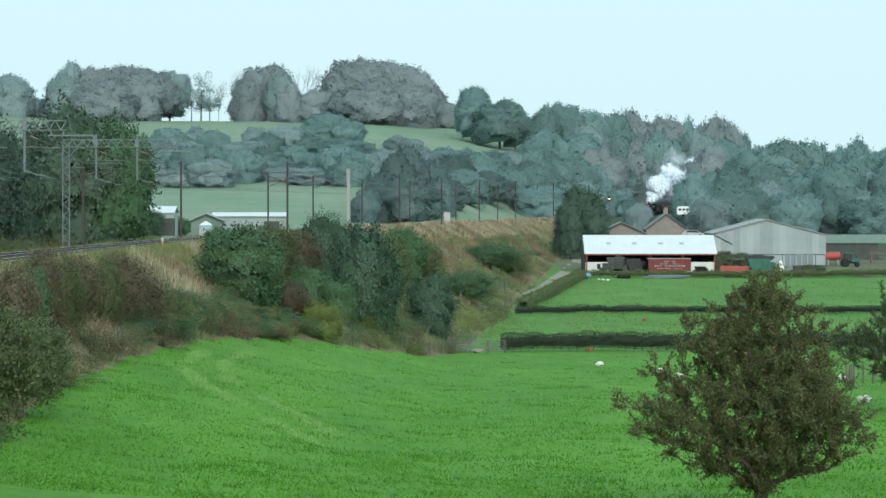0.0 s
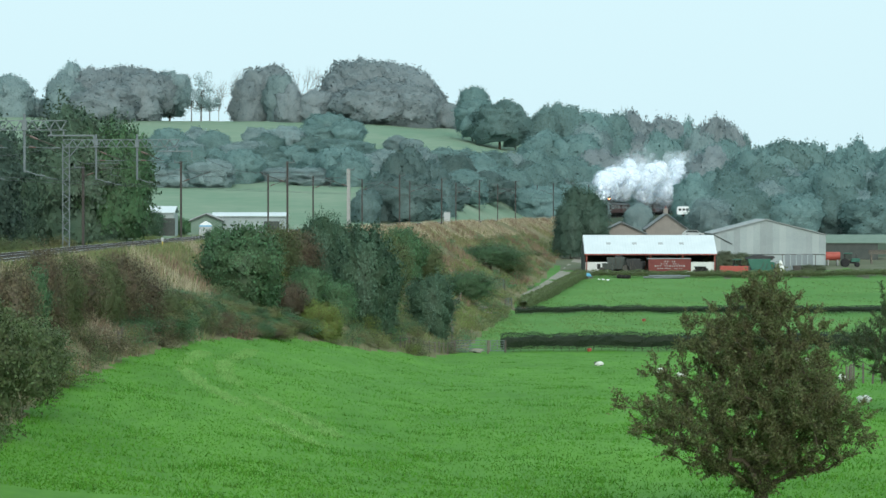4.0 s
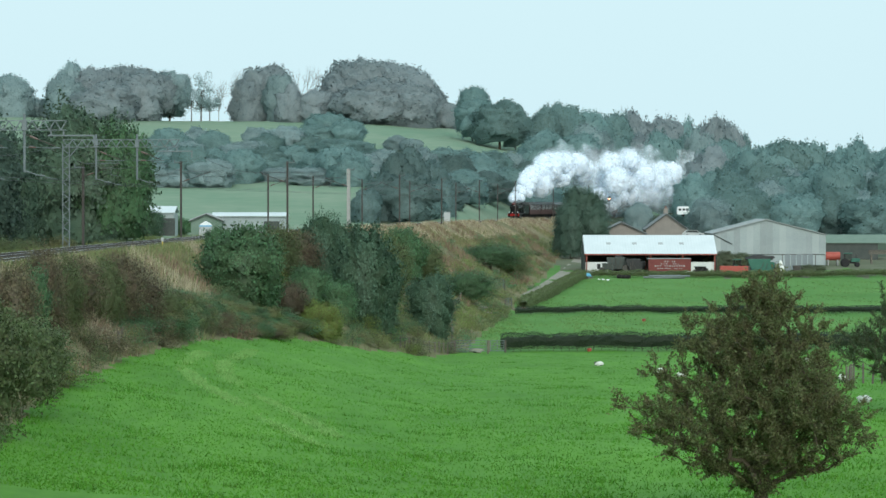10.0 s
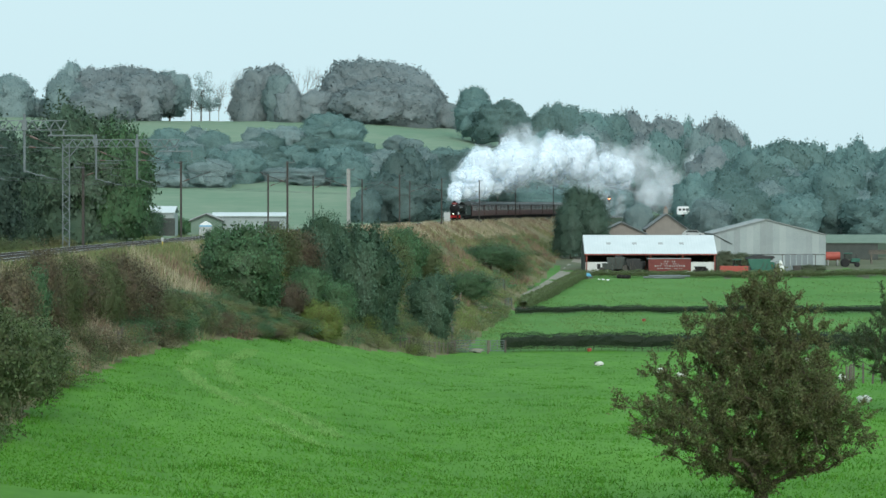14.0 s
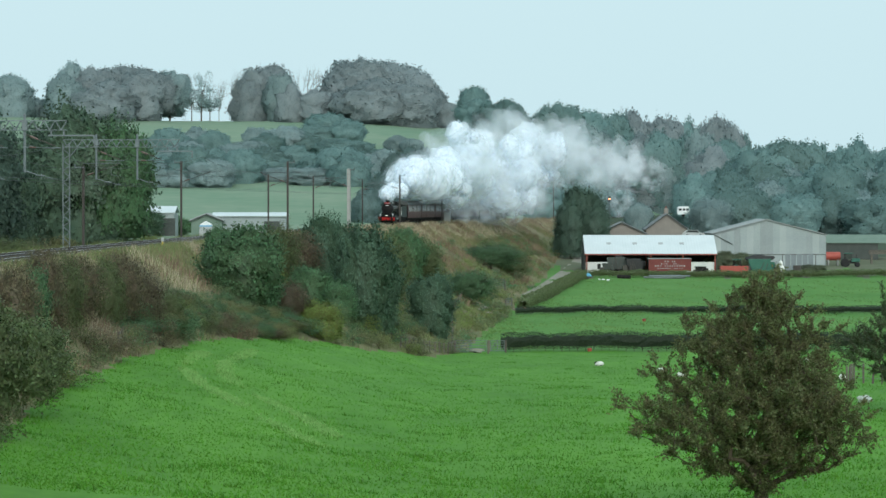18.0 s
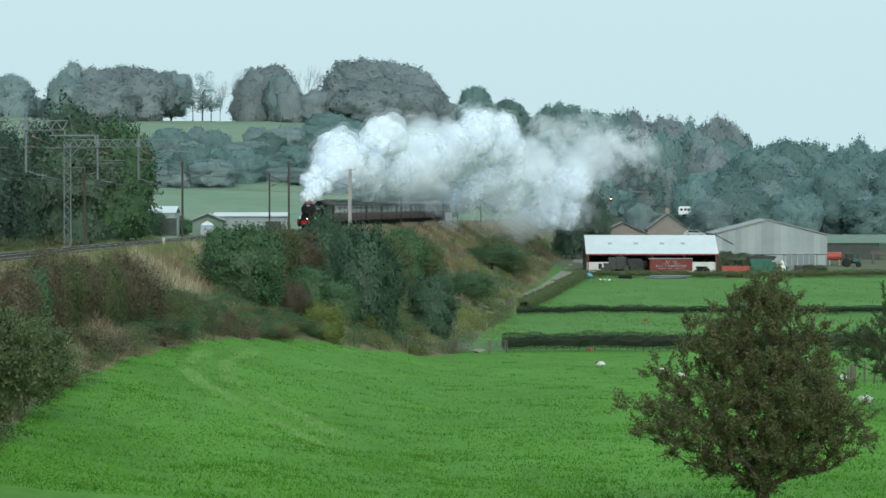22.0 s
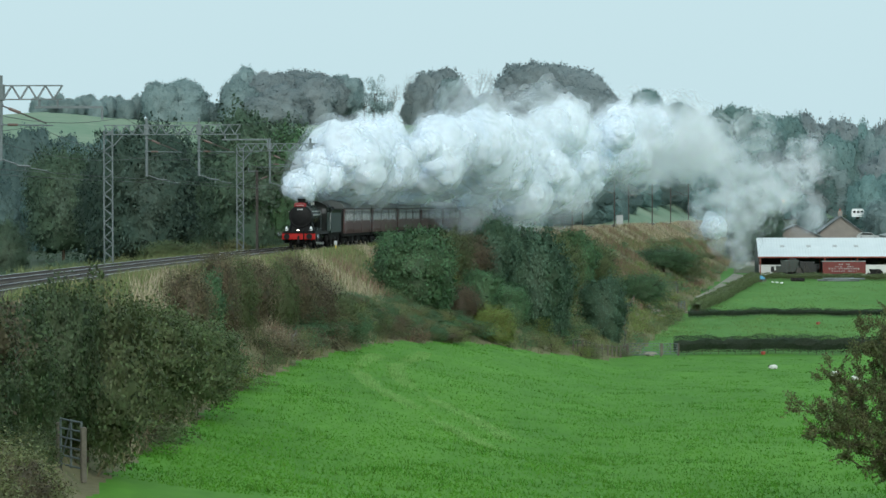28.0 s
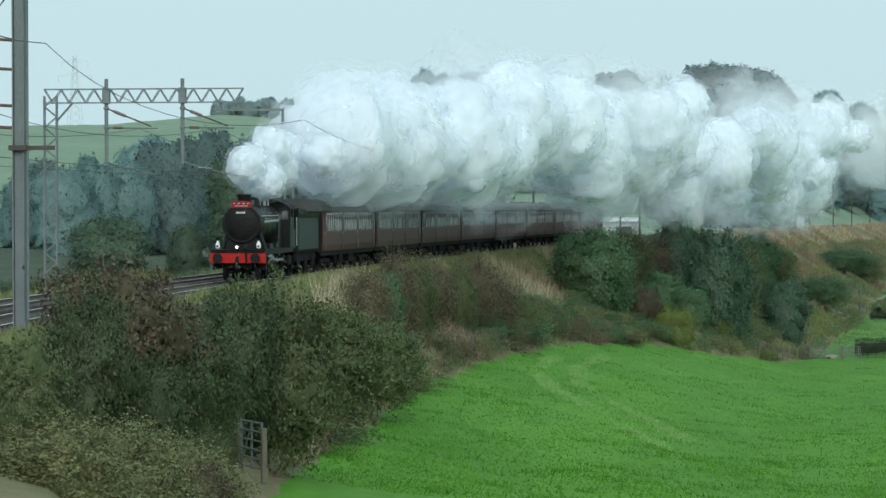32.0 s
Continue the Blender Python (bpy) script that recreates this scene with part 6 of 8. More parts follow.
def build_coach():
    ob = thing("railway_coach", "maroon passenger coach with grey arched roof", "coach", group="train coaches")
    L = 19.5
    sec = [(y, z) for y, z in coach_section()] + [(-y, z) for y, z in reversed(coach_section())]
    part("body", Geo().prism(sec, -L / 2, L / 2, "x"), M_MAROON, ob)
    arc = [(1.40, 3.19)]
    for k in range(13):
        t = math.pi * k / 12
        arc.append((1.38 * math.cos(t), 3.24 + 0.62 * math.sin(t) ** 0.8))
    arc.append((-1.40, 3.19))
    part("roof", Geo().prism(arc, -L / 2 - 0.05, L / 2 + 0.05, "x"), M_ROOF, ob, smooth=True)
    for s in (-1, 1):
        part("gutter", Geo().box(0, 1.40 * s, 3.2, L + 0.1, 0.05, 0.05), M_UNDER, ob)
        part("solebar", Geo().box(0, 1.2 * s, 1.0, L, 0.1, 0.24), M_UNDER, ob)
    win = Geo().box(0, 0, 0, 0.46, 0.04, 0.98, bevel=0.015).mesh("window", M_GLASS)
    frm = Geo().box(0, 0, 0.52, 0.56, 0.05, 0.06).box(0, 0, -0.52, 0.56, 0.05, 0.06).box(0.26, 0, 0, 0.05, 0.05, 1.0).box(-0.26, 0, 0, 0.05, 0.05, 1.0).mesh("window_frame", M_BRIGHT)
    top = Geo().box(0, 0, 0.33, 0.42, 0.05, 0.24).mesh("toplight", M_BLACK)
    # A pale strip on the pane, painted as the sky's reflected sheen.
    sheen = Geo().box(0, 0, -0.12, 0.22, 0.048, 0.6).mesh("blind", M_SHEEN_LETTERING)
    doorm = Geo().box(0, 0, 0, 0.72, 0.03, 1.95, bevel=0.01).mesh("door", M_MAROON)
    dw = Geo().box(0, 0.0, 0.42, 0.46, 0.05, 0.8, bevel=0.01).mesh("door_window", M_GLASS)
    hn = Geo().box(0.27, 0, -0.1, 0.03, 0.06, 0.14).mesh("door_handle", M_BRIGHT)
    for s in (-1, 1):
        xs = [-9.05 + 0.787 * k for k in range(24)]
        for k, x in enumerate(xs):
            if k in (0, 8, 15, 23):
                d = link("door", doorm, ob)
                d.matrix_basis = Matrix.Translation((x, 1.395 * s, 2.15))
                link("door_window", dw, d)
                link("door_handle", hn, d)
                continue
            w = link("window", win, ob)
            w.matrix_basis = Matrix.Translation((x, 1.385 * s, 2.55)) @ Matrix.Rotation(radians(-1.6 * s), 4, "X")
            link("window_frame", frm, w)
            link("toplight", top, w)
            if k % 3 != 1:
                link("blind", sheen, w).location.x = 0.09 if k % 2 else -0.09
    for x in (-L / 2 - 0.02, L / 2 + 0.02):
        k = 1 if x > 0 else -1
        g = part("gangway", Geo().box(x + 0.17 * k, 0, 2.25, 0.32, 1.1, 2.2, bevel=0.05), M_BLACK, ob)
        part("end_panel", Geo().prism([(-1.34, 1.1), (1.34, 1.1), (1.36, 3.2), (0.7, 3.7), (0, 3.82), (-0.7, 3.7), (-1.36, 3.2)], x, x + 0.02 * k, "x"), M_UNDER, ob)
        for s in (-0.87, 0.87):
            part("buffer", Geo().lathe([(0, 0.11), (0.25, 0.09), (0.25, 0.2), (0.29, 0.19)], Matrix.Translation((x, s, 1.06)) @ Matrix.Rotation(0 if k > 0 else math.pi, 4, "Z"), 12), M_UNDER, ob)
    for k in range(9):
        part("roof_vent", Geo().tube((-8.4 + 2.1 * k, 0.25 * (-1) ** k, 3.8), (-8.4 + 2.1 * k, 0.25 * (-1) ** k, 3.95), 0.11, n=8), M_ROOF, ob)
    for x, ln in ((-2.2, 2.0), (1.6, 1.4), (3.6, 0.8)):
        for y in (-0.75, 0.75):
            part("battery_box", Geo().box(x, y, 0.68, ln, 0.7, 0.5, bevel=0.03), M_UNDER, ob)
    part("truss_bar", Geo().tube((-5.2, 1.1, 0.95), (-3.0, 1.1, 0.45), 0.035, n=5).tube((-3.0, 1.1, 0.45), (3.0, 1.1, 0.45), 0.035, n=5).tube((3.0, 1.1, 0.45), (5.2, 1.1, 0.95), 0.035, n=5), M_UNDER, ob)
    ws = Geo()
    for y in (-0.75, 0.75):
        disc(ws, 0, y, 0, 0.457, 0.13, 18)
    ws.tube((0, -0.75, 0), (0, 0.75, 0), 0.07, n=6)
    wsm = ws.mesh("wheelset", M_UNDER, True)
    for x in (-7.1, 7.1):
        bg = part("bogie", Geo().box(x, 1.0, 0.62, 3.2, 0.12, 0.22, bevel=0.03).box(x, -1.0, 0.62, 3.2, 0.12, 0.22, bevel=0.03).box(x, 0, 0.66, 0.5, 2.1, 0.25), M_UNDER, ob)
        for o in (-1.3, 1.3):
            w = link("wheelset", wsm, ob)
            w.matrix_basis = Matrix.Translation((x + o, 0, 0.457))
            for s in (-1, 1):
                part("axlebox", Geo().box(x + o, 1.02 * s, 0.46, 0.3, 0.18, 0.34, bevel=0.04), M_UNDER, bg)
    return ob


# ---- steam ----
def steam_mat(name, lo, hi, scale, span=(0.36, 0.64), bend=0.0):
    m = bpy.data.materials.new(name)
    m.use_nodes = True
    n, l = m.node_tree.nodes, m.node_tree.links
    n.remove(n["Principled BSDF"])
    d = n.new("ShaderNodeBsdfDiffuse")
    d.inputs["Color"].default_value = (0.908, 0.955, 1.0, 1)
    t = n.new("ShaderNodeBsdfTranslucent")
    t.inputs["Color"].default_value = (0.908, 0.955, 1.0, 1)
    mx = n.new("ShaderNodeMixShader")
    mx.inputs[0].default_value = 0.26
    tr = n.new("ShaderNodeBsdfTransparent")
    out = n.new("ShaderNodeMixShader")
    co = n.new("ShaderNodeTexCoord")
    ns = n.new("ShaderNodeTexNoise")
    ns.inputs["Scale"].default_value = scale
    ns.inputs["Detail"].default_value = 3
    ns.inputs["Roughness"].default_value = 0.5
    mr = n.new("ShaderNodeMapRange")
    mr.inputs["From Min"].default_value, mr.inputs["From Max"].default_value = span
    mr.inputs["To Min"].default_value, mr.inputs["To Max"].default_value = lo, hi
    l.new(co.outputs["Object"], ns.inputs["Vector"])
    l.new(ns.outputs[0], mr.inputs["Value"])
    l.new(mr.outputs[0], out.inputs[0])
    if bend:
        # light wanders far inside steam, so its shading turns softly towards the open sky
        ge = n.new("ShaderNodeNewGeometry")
        sc = n.new("ShaderNodeVectorMath")
        sc.operation = "ADD"
        sc.inputs[1].default_value = (0.0, -bend, bend)
        nz = n.new("ShaderNodeVectorMath")
        nz.operation = "NORMALIZE"
        l.new(ge.outputs["Normal"], sc.inputs[0])
        l.new(sc.outputs[0], nz.inputs[0])
        l.new(nz.outputs[0], d.inputs["Normal"])
    l.new(d.outputs[0], mx.inputs[1])
    l.new(t.outputs[0], mx.inputs[2])
    l.new(tr.outputs[0], out.inputs[1])
    l.new(mx.outputs[0], out.inputs[2])
    l.new(out.outputs[0], n["Material Output"].inputs["Surface"])
    return m


M_STEAM = steam_mat("dense_white_steam", 0.85, 1.0, 0.5, bend=0.12)
M_STEAM_SOFT = steam_mat("soft_white_steam", 0.2, 0.42, 0.4, bend=0.12)
M_STEAM_EDGE = steam_mat("faint_steam_edge", 0.03, 0.1, 0.4, (0.4, 0.66), bend=0.12)
M_STEAM_THIN = steam_mat("thin_white_steam", 0.0, 0.16, 0.3, (0.42, 0.7), bend=0.12)


def ico(sub):
    bm = bmesh.new()
    bmesh.ops.create_icosphere(bm, subdivisions=sub, radius=1)
    v = np.array([p.co[:] for p in bm.verts])
    f = [tuple(q.index for q in p.verts) for p in bm.faces]
    bm.free()
    return v, f


def lump(seed, r, sub=4, long=1.0, rough=0.62):
    """A billowing cauliflower lump of radius r, drawn out along x."""
    v, f = ico(sub)
    out = []
    for p in v:
        q = Vector(p) * 1.0 + Vector((seed * 3.1, seed * 1.7, 0))
        k = 0.0
        for o, (fr, am) in enumerate(((1.3, 0.30), (2.7, 0.20), (5.5, 0.08), (11.0, 0.025))):
            k += am * (2.4 * abs(noise.noise(q * fr)) if o < 2 else 0.5 + noise.noise(q * fr))
        s = r * (0.72 + k * rough)
        out.append((p[0] * s * long, p[1] * s, p[2] * s))
    return out, f


def puff_mesh(seed, r, long, shells, rough=0.62):
    """Nested lumps, dense within and fainter outwards; shells: scale, subdivisions, material."""
    vs, fs, ms = [], [], []
    for k, (q, sub, m) in enumerate(shells):
        v, f = lump(seed + (0 if k < 2 else 50 * k), r * q, sub, long, rough)
        fs += [tuple(i + len(vs) for i in t) for t in f]
        vs += v
        ms += [k] * len(f)
    me = mesh_np("puff", np.array(vs), np.array(fs), shells[0][2], True)
    for q, sub, m in shells[1:]:
        me.materials.append(m)
    me.polygons.foreach_set("material_index", np.array(ms, np.int32))
    return me


VEHICLES.append((build_loco(), 0, 10.24, 0.5))
VEHICLES.append((build_tender(), 10.35, 7.2, 0.62))
first = build_coach()
COACHES = [first] + [copy_thing(first, Matrix.Identity(4)) for _ in range(7)]
for i, c in enumerate(COACHES):
    VEHICLES.append((c, 17.95 + 20.1 * i, 20.1, 0.71))
    for w in c.children:
        if w.name.startswith("wheelset"):
            WHEELS.append((w, w.matrix_basis.translation.x, 0.457))
DENSE = [puff_mesh(i, 1.35, 1.3, ((1.0, 3, M_STEAM_EDGE), (0.84, 4, M_STEAM_SOFT), (0.68, 4, M_STEAM)), 0.45) for i in range(7)]
BIG = [puff_mesh(20 + i, (2.7, 4.2)[i % 2], 1.15, ((1.0, 4, M_STEAM_EDGE), (0.86, 4, M_STEAM_SOFT), (0.72, 4, M_STEAM)), 0.45) for i in range(6)]
THIN = [puff_mesh(40 + i, 4.4, 1.2, ((1.0, 4, M_STEAM_THIN), (0.8, 4, M_STEAM_THIN), (0.6, 4, M_STEAM_THIN)), 0.75) for i in range(5)]

# ---- farm ----
M_WHITE_ROOF = mat("white_fibre_sheet", (0.56, 0.61, 0.62), (0.66, 0.7, 0.71), scale=0.4, fine=5, rough=0.5)
M_GREYCLAD = mat("grey_sheet_cladding", (0.25, 0.29, 0.29), (0.34, 0.38, 0.37), scale=0.3, fine=4, rough=0.6, obj_rand=0.1)
M_PALECLAD = mat("pale_sheet_cladding", (0.31, 0.35, 0.345), (0.39, 0.43, 0.42), scale=0.3, fine=4, rough=0.6)
M_GREYROOF = mat("grey_fibre_roof", (0.26, 0.28, 0.28), (0.36, 0.38, 0.37), scale=0.5, rough=0.8)
M_SLATE = mat("slate_roof", (0.13, 0.14, 0.15), (0.20, 0.21, 0.21), scale=1.2, fine=9, rough=0.7)
M_RENDER = mat("brown_grey_pebbledash", (0.20, 0.18, 0.16), (0.28, 0.25, 0.22), scale=0.6, fine=12, rough=0.95, bump=0.3)
M_REDSTEEL = mat("red_oxide_steel", (0.22, 0.06, 0.045), (0.32, 0.10, 0.07), scale=1.5, rough=0.7)
M_REDTRAIL = mat("faded_red_trailer_paint", (0.14, 0.03, 0.028), (0.2, 0.05, 0.042), scale=0.8, fine=6, rough=0.6)
M_ORANGE = mat("orange_red_paint", (0.33, 0.06, 0.045), (0.42, 0.1, 0.07), scale=1, rough=0.5)
M_DKGREEN = mat("dark_green_paint", (0.02, 0.10, 0.07), (0.04, 0.15, 0.10), scale=1, rough=0.5)
M_DARKCLAD = mat("dark_weathered_boards", (0.05, 0.06, 0.055), (0.09, 0.10, 0.09), scale=0.8, rough=0.9)
M_GREENROOF = mat("mossy_green_roof", (0.13, 0.19, 0.15), (0.19, 0.25, 0.2), scale=0.6, rough=0.9)
M_BLUE = mat("blue_tarpaulin", (0.10, 0.35, 0.55), (0.18, 0.45, 0.65), scale=2, rough=0.5)
M_TIMBER = mat("weathered_timber", (0.09, 0.078, 0.062), (0.17, 0.15, 0.125), scale=2, rough=0.95, bump=0.4, obj_rand=0.2)
M_WOOL = mat("sheep_wool", (0.62, 0.62, 0.58), (0.76, 0.76, 0.72), scale=6, rough=1.0, bump=0.6)
M_FACE = mat("black_sheep_face", (0.02, 0.02, 0.02), (0.05, 0.05, 0.045), scale=6, rough=0.9)
M_DIRT = mat("stony_lane", (0.2, 0.19, 0.15), (0.34, 0.31, 0.26), scale=0.5, fine=5, rough=0.95, bump=0.5)
M_TYRE = mat("rubber", (0.015, 0.015, 0.015), (0.035, 0.035, 0.035), scale=4, rough=0.9)
M_CONCRETE_WALL = mat("whitewashed_block", (0.55, 0.56, 0.54), (0.68, 0.68, 0.66), scale=0.8, rough=0.9)


def yard(name, label, category, b, d, z=None, turn=0.0, group=""):
    p = spot(b, d) if z is None else at(b, d, z)
    return thing(name, label, category, Matrix.Translation(p) @ Matrix.Rotation(radians(turn), 4, "Z"), group), p


def zed(y, d):
    return EYE - (y - 363) * d / FOCAL


def open_barn():
    d = 560
    ob, p = yard("open_barn", "long open-fronted barn with a white sheet roof on red posts", "barn", 1151, d)
    W = 234 * d / FOCAL
    ze, zr = zed(449, d) - p.z, zed(416, d + 7) - p.z
    # roof slopes of ribbed sheets, front and back
    n = 96
    g = Geo()
    for side in (0, 1):
        y0, y1 = (-0.4, 7.0) if side == 0 else (14.4, 7.0)
        v, f = [], []
        for k in range(n + 1):
            x = -W / 2 + W * k / n
            rib = 0.03 if k % 2 else 0.0
            v += [(x, y0, ze + rib), (x, y1, zr + rib), (x, y0, ze + rib - 0.05), (x, y1, zr + rib - 0.05)]
        for k in range(n):
            a = 4 * k
            f += [(a, a + 4, a + 5, a + 1), (a + 2, a + 3, a + 7, a + 6), (a, a + 2, a + 6, a + 4), (a + 1, a + 5, a + 7, a + 3)]
        f += [(0, 1, 3, 2), (4 * n, 4 * n + 2, 4 * n + 3, 4 * n + 1)]
        g.add(v, f)
    roof = part("roof", g, M_WHITE_ROOF, ob, "white ribbed sheet roof")
    for x in (-7.4, -2.7, 2.0, 5.8):
        y = 3.6
        part("roof_light", Geo().box(x, y, ze + (zr - ze) * (y + 0.4) / 7.4 + 0.05, 0.8, 0.8, 0.05, m=Matrix.Rotation(math.atan2(zr - ze, 7.4), 3, "X")), M_CAB, roof)
    part("fascia", Geo().box(0, -0.43, ze - 0.12, W, 0.06, 0.22), M_REDSTEEL, ob)
    for k in range(5):
        part("post", Geo().box(-W / 2 + 0.4 + (W - 0.8) * k / 4, -0.2, ze / 2, 0.2, 0.2, ze), M_REDSTEEL, ob)
        part("rear_post", Geo().box(-W / 2 + 0.4 + (W - 0.8) * k / 4, 13.6, ze / 2, 0.2, 0.2, ze), M_REDSTEEL, ob)
    part("back_wall", Geo().box(0, 13.9, ze / 2, W - 0.3, 0.15, ze), M_DARKCLAD, ob)
    part("end_wall", Geo().prism([(0.2, 0), (13.8, 0), (13.8, ze), (7, zr - 0.1), (0.2, ze)], -W / 2 + 0.02, -W / 2 + 0.14, "x"), M_DARKCLAD, ob)
    part("end_wall", Geo().prism([(0.2, 0), (13.8, 0), (13.8, ze), (7, zr - 0.1), (0.2, ze)], W / 2 - 0.14, W / 2 - 0.02, "x"), M_DARKCLAD, ob)
    part("block_wall", Geo().box(-W / 2 + 2.4, 0.3, 0.9, 4.4, 0.2, 1.8), M_CONCRETE_WALL, ob)
    part("block_wall", Geo().box(W / 2 - 2.9, 0.3, 0.9, 5.2, 0.2, 1.8), M_CONCRETE_WALL, ob)
    part("block_wall_opening", Geo().box(-W / 2 + 2.6, 0.18, 1.0, 0.6, 0.05, 1.0), M_BLACK, ob)
    return ob


def big_shed():
    d = 585
    ob, p = yard("farm_shed", "large grey sheet-clad shed with a shallow gable", "shed", 1358, d)
    k = d / FOCAL
    xl, xr, xa = (1262 - 1358) * k, (1458 - 1358) * k, (1354 - 1358) * k
    zl, zrr, za, zb = zed(414, d) - p.z, zed(416, d) - p.z, zed(389, d) - p.z, zed(450, d) - p.z
    gable = [(xl, -0.2), (xr, -0.2), (xr, zrr), (xa, za), (xl, zl)]
    part("gable_wall", Geo().prism(gable, 0, 0.2), M_GREYCLAD, ob)
    part("side_wall", Geo().box(xl, 9, zl / 2, 0.2, 18, zl).box(xr, 9, zrr / 2, 0.2, 18, zrr), M_GREYCLAD, ob)
    part("rear_wall", Geo().prism(gable, 17.9, 18.1), M_GREYCLAD, ob)
    for a, b2, za0, nm in ((xl, xa, zl, "l"), (xa, xr, zrr, "r")):
        z0, z1 = (zl, za) if nm == "l" else (za, zrr)
        e0, e1 = (a - 0.4, b2) if nm == "l" else (a, b2 + 0.3)
        part("roof_slope", Geo().prism([(e0, z0), (e1, z1), (e1, z1 + 0.16), (e0, z0 + 0.16)], -0.4, 18.4), M_GREYROOF, ob)
    # cladding sheets, some lighter, in two heights
    n = 17
    for i in range(n):
        x0, x1 = xl + (xr - xl) * i / n, xl + (xr - xl) * (i + 1) / n
        xm = (x0 + x1) / 2
        ztop = (zl + (za - zl) * (xm - xl) / (xa - xl) if xm < xa else za + (zrr - za) * (xm - xa) / (xr - xa)) - 0.15
        zm = zb + 0.1
        part("cladding_sheet", Geo().box(xm, -0.03, (zm + ztop * 0.98) / 2, (x1 - x0) * 0.97, 0.03, ztop * 0.98 - zm), M_GREYCLAD if i % 5 else M_PALECLAD, ob)
    part("base_rail", Geo().box((xl + xr) / 2, -0.05, zb, xr - xl, 0.06, 0.1), M_DARKCLAD, ob)
    part("gutter", Geo().tube((xl - 0.3, -0.2, zl), (xl - 0.3, 18, zl), 0.08, n=6), M_BLACK, ob)
    part("down_pipe", Geo().tube((xl - 0.3, -0.2, zl), (xl + 3.4, -0.25, zl - 1.9), 0.06, n=6), M_BLACK, ob)
    return ob


def gabled(name, label, b, d, y_apex, y_eave, w_px, wall, roofm, depth=9.0, chimney=False, cat="house", ybase=None):
    ob, p = yard(name, label, cat, b, d)
    w = w_px * d / FOCAL
    za, ze = zed(y_apex, d) - p.z, zed(y_eave, d) - p.z
    part("wall", Geo().prism([(-w / 2, -0.3), (w / 2, -0.3), (w / 2, ze), (0, za), (-w / 2, ze)], 0, depth), wall, ob)
    o = 0.3
    sl = (za - ze) / (w / 2)
    rf = None
    for s in (-1, 1):
        rf = part("roof_slope", Geo().prism([(0, za + 0.02), (s * (w / 2 + o), ze - sl * o + 0.02), (s * (w / 2 + o), ze - sl * o + 0.2), (0, za + 0.2)], -0.3, depth + 0.3), roofm, ob)
        part("barge_board", Geo().prism([(0, za - 0.15), (s * (w / 2 + o), ze - sl * o - 0.15), (s * (w / 2 + o), ze - sl * o + 0.05), (0, za + 0.05)], -0.36, -0.3), M_DARKCLAD, ob)
    if chimney:
        part("chimney", Geo().box(0, depth * 0.3, za + 0.5, 0.9, 0.7, 1.4, bevel=0.03), wall, rf)
        part("chimney_pot", Geo().tube((0, depth * 0.3, za + 1.2), (0, depth * 0.3, za + 1.6), 0.14, n=8), M_REDSTEEL, rf)
        part("window", Geo().box(0, -0.03, ze * 0.55, 0.9, 0.06, 1.1), M_GLASS, ob)
    return ob


open_barn()
big_shed()
gabled("farmhouse", "brown-grey gabled farmhouse with a slate roof", 1179, 640, 379, 405, 72, M_RENDER, M_SLATE, 9, True)
gabled("stone_outbuilding", "low outbuilding with a slate roof", 1100, 625, 394, 414, 86, M_RENDER, M_SLATE, 8, False, "outbuilding")
# long low barn with a mossy roof
ob, p = yard("low_barn", "long low dark barn with a mossy green roof", "barn", 1505, 610)
k = 610 / FOCAL
ze, zr = zed(430, 610) - p.z, zed(416, 616) - p.z
part("wall", Geo().box(-0.2, 0.1, ze / 2, 92 * k, 0.2, ze), M_DARKCLAD, ob)
part("rear_wall", Geo().box(-0.2, 12, ze / 2, 92 * k, 0.2, ze), M_DARKCLAD, ob)
part("roof_slope", Geo().prism([(-0.4, ze), (6, zr), (6, zr + 0.15), (-0.4, ze + 0.15)], -5.4, 7.6, "x"), M_GREENROOF, ob)
part("roof_slope", Geo().prism([(12.4, ze), (6, zr), (6, zr + 0.15), (12.4, ze + 0.15)], -5.4, 7.6, "x"), M_GREENROOF, ob)
ob, p = yard("timber_stack", "stack of pale sawn timber beside the barn", "timber", 1556, 596)
for k in range(12):
    part("plank", Geo().box(0.1 * math.sin(k * 7), 0.3 * (k % 3), 1.9 + 0.22 * (k // 3), 5.0, 0.28, 0.16), M_TIMBER, ob)
for x in (-2, 2):
    part("bearer", Geo().box(x, 0.3, 0.85, 0.3, 1.0, 1.75), M_TIMBER, ob)


def vehicle_wheel(parent, x, y, r, w=0.3):
    t = part("tyre", Geo().lathe([(-w / 2, r * 0.6), (-w / 2, r * 0.92), (-w * 0.3, r), (w * 0.3, r), (w / 2, r * 0.92), (w / 2, r * 0.6)], Matrix.Translation((x, y, r)) @ Matrix.Rotation(radians(90), 4, "Z"), 18), M_TYRE, parent)
    part("rim", Geo().lathe([(-w * 0.3, 0.02), (-w * 0.35, r * 0.58), (w * 0.35, r * 0.58), (w * 0.3, 0.02)], Matrix.Translation((x, y, r)) @ Matrix.Rotation(radians(90), 4, "Z"), 14), M_CAB, t)


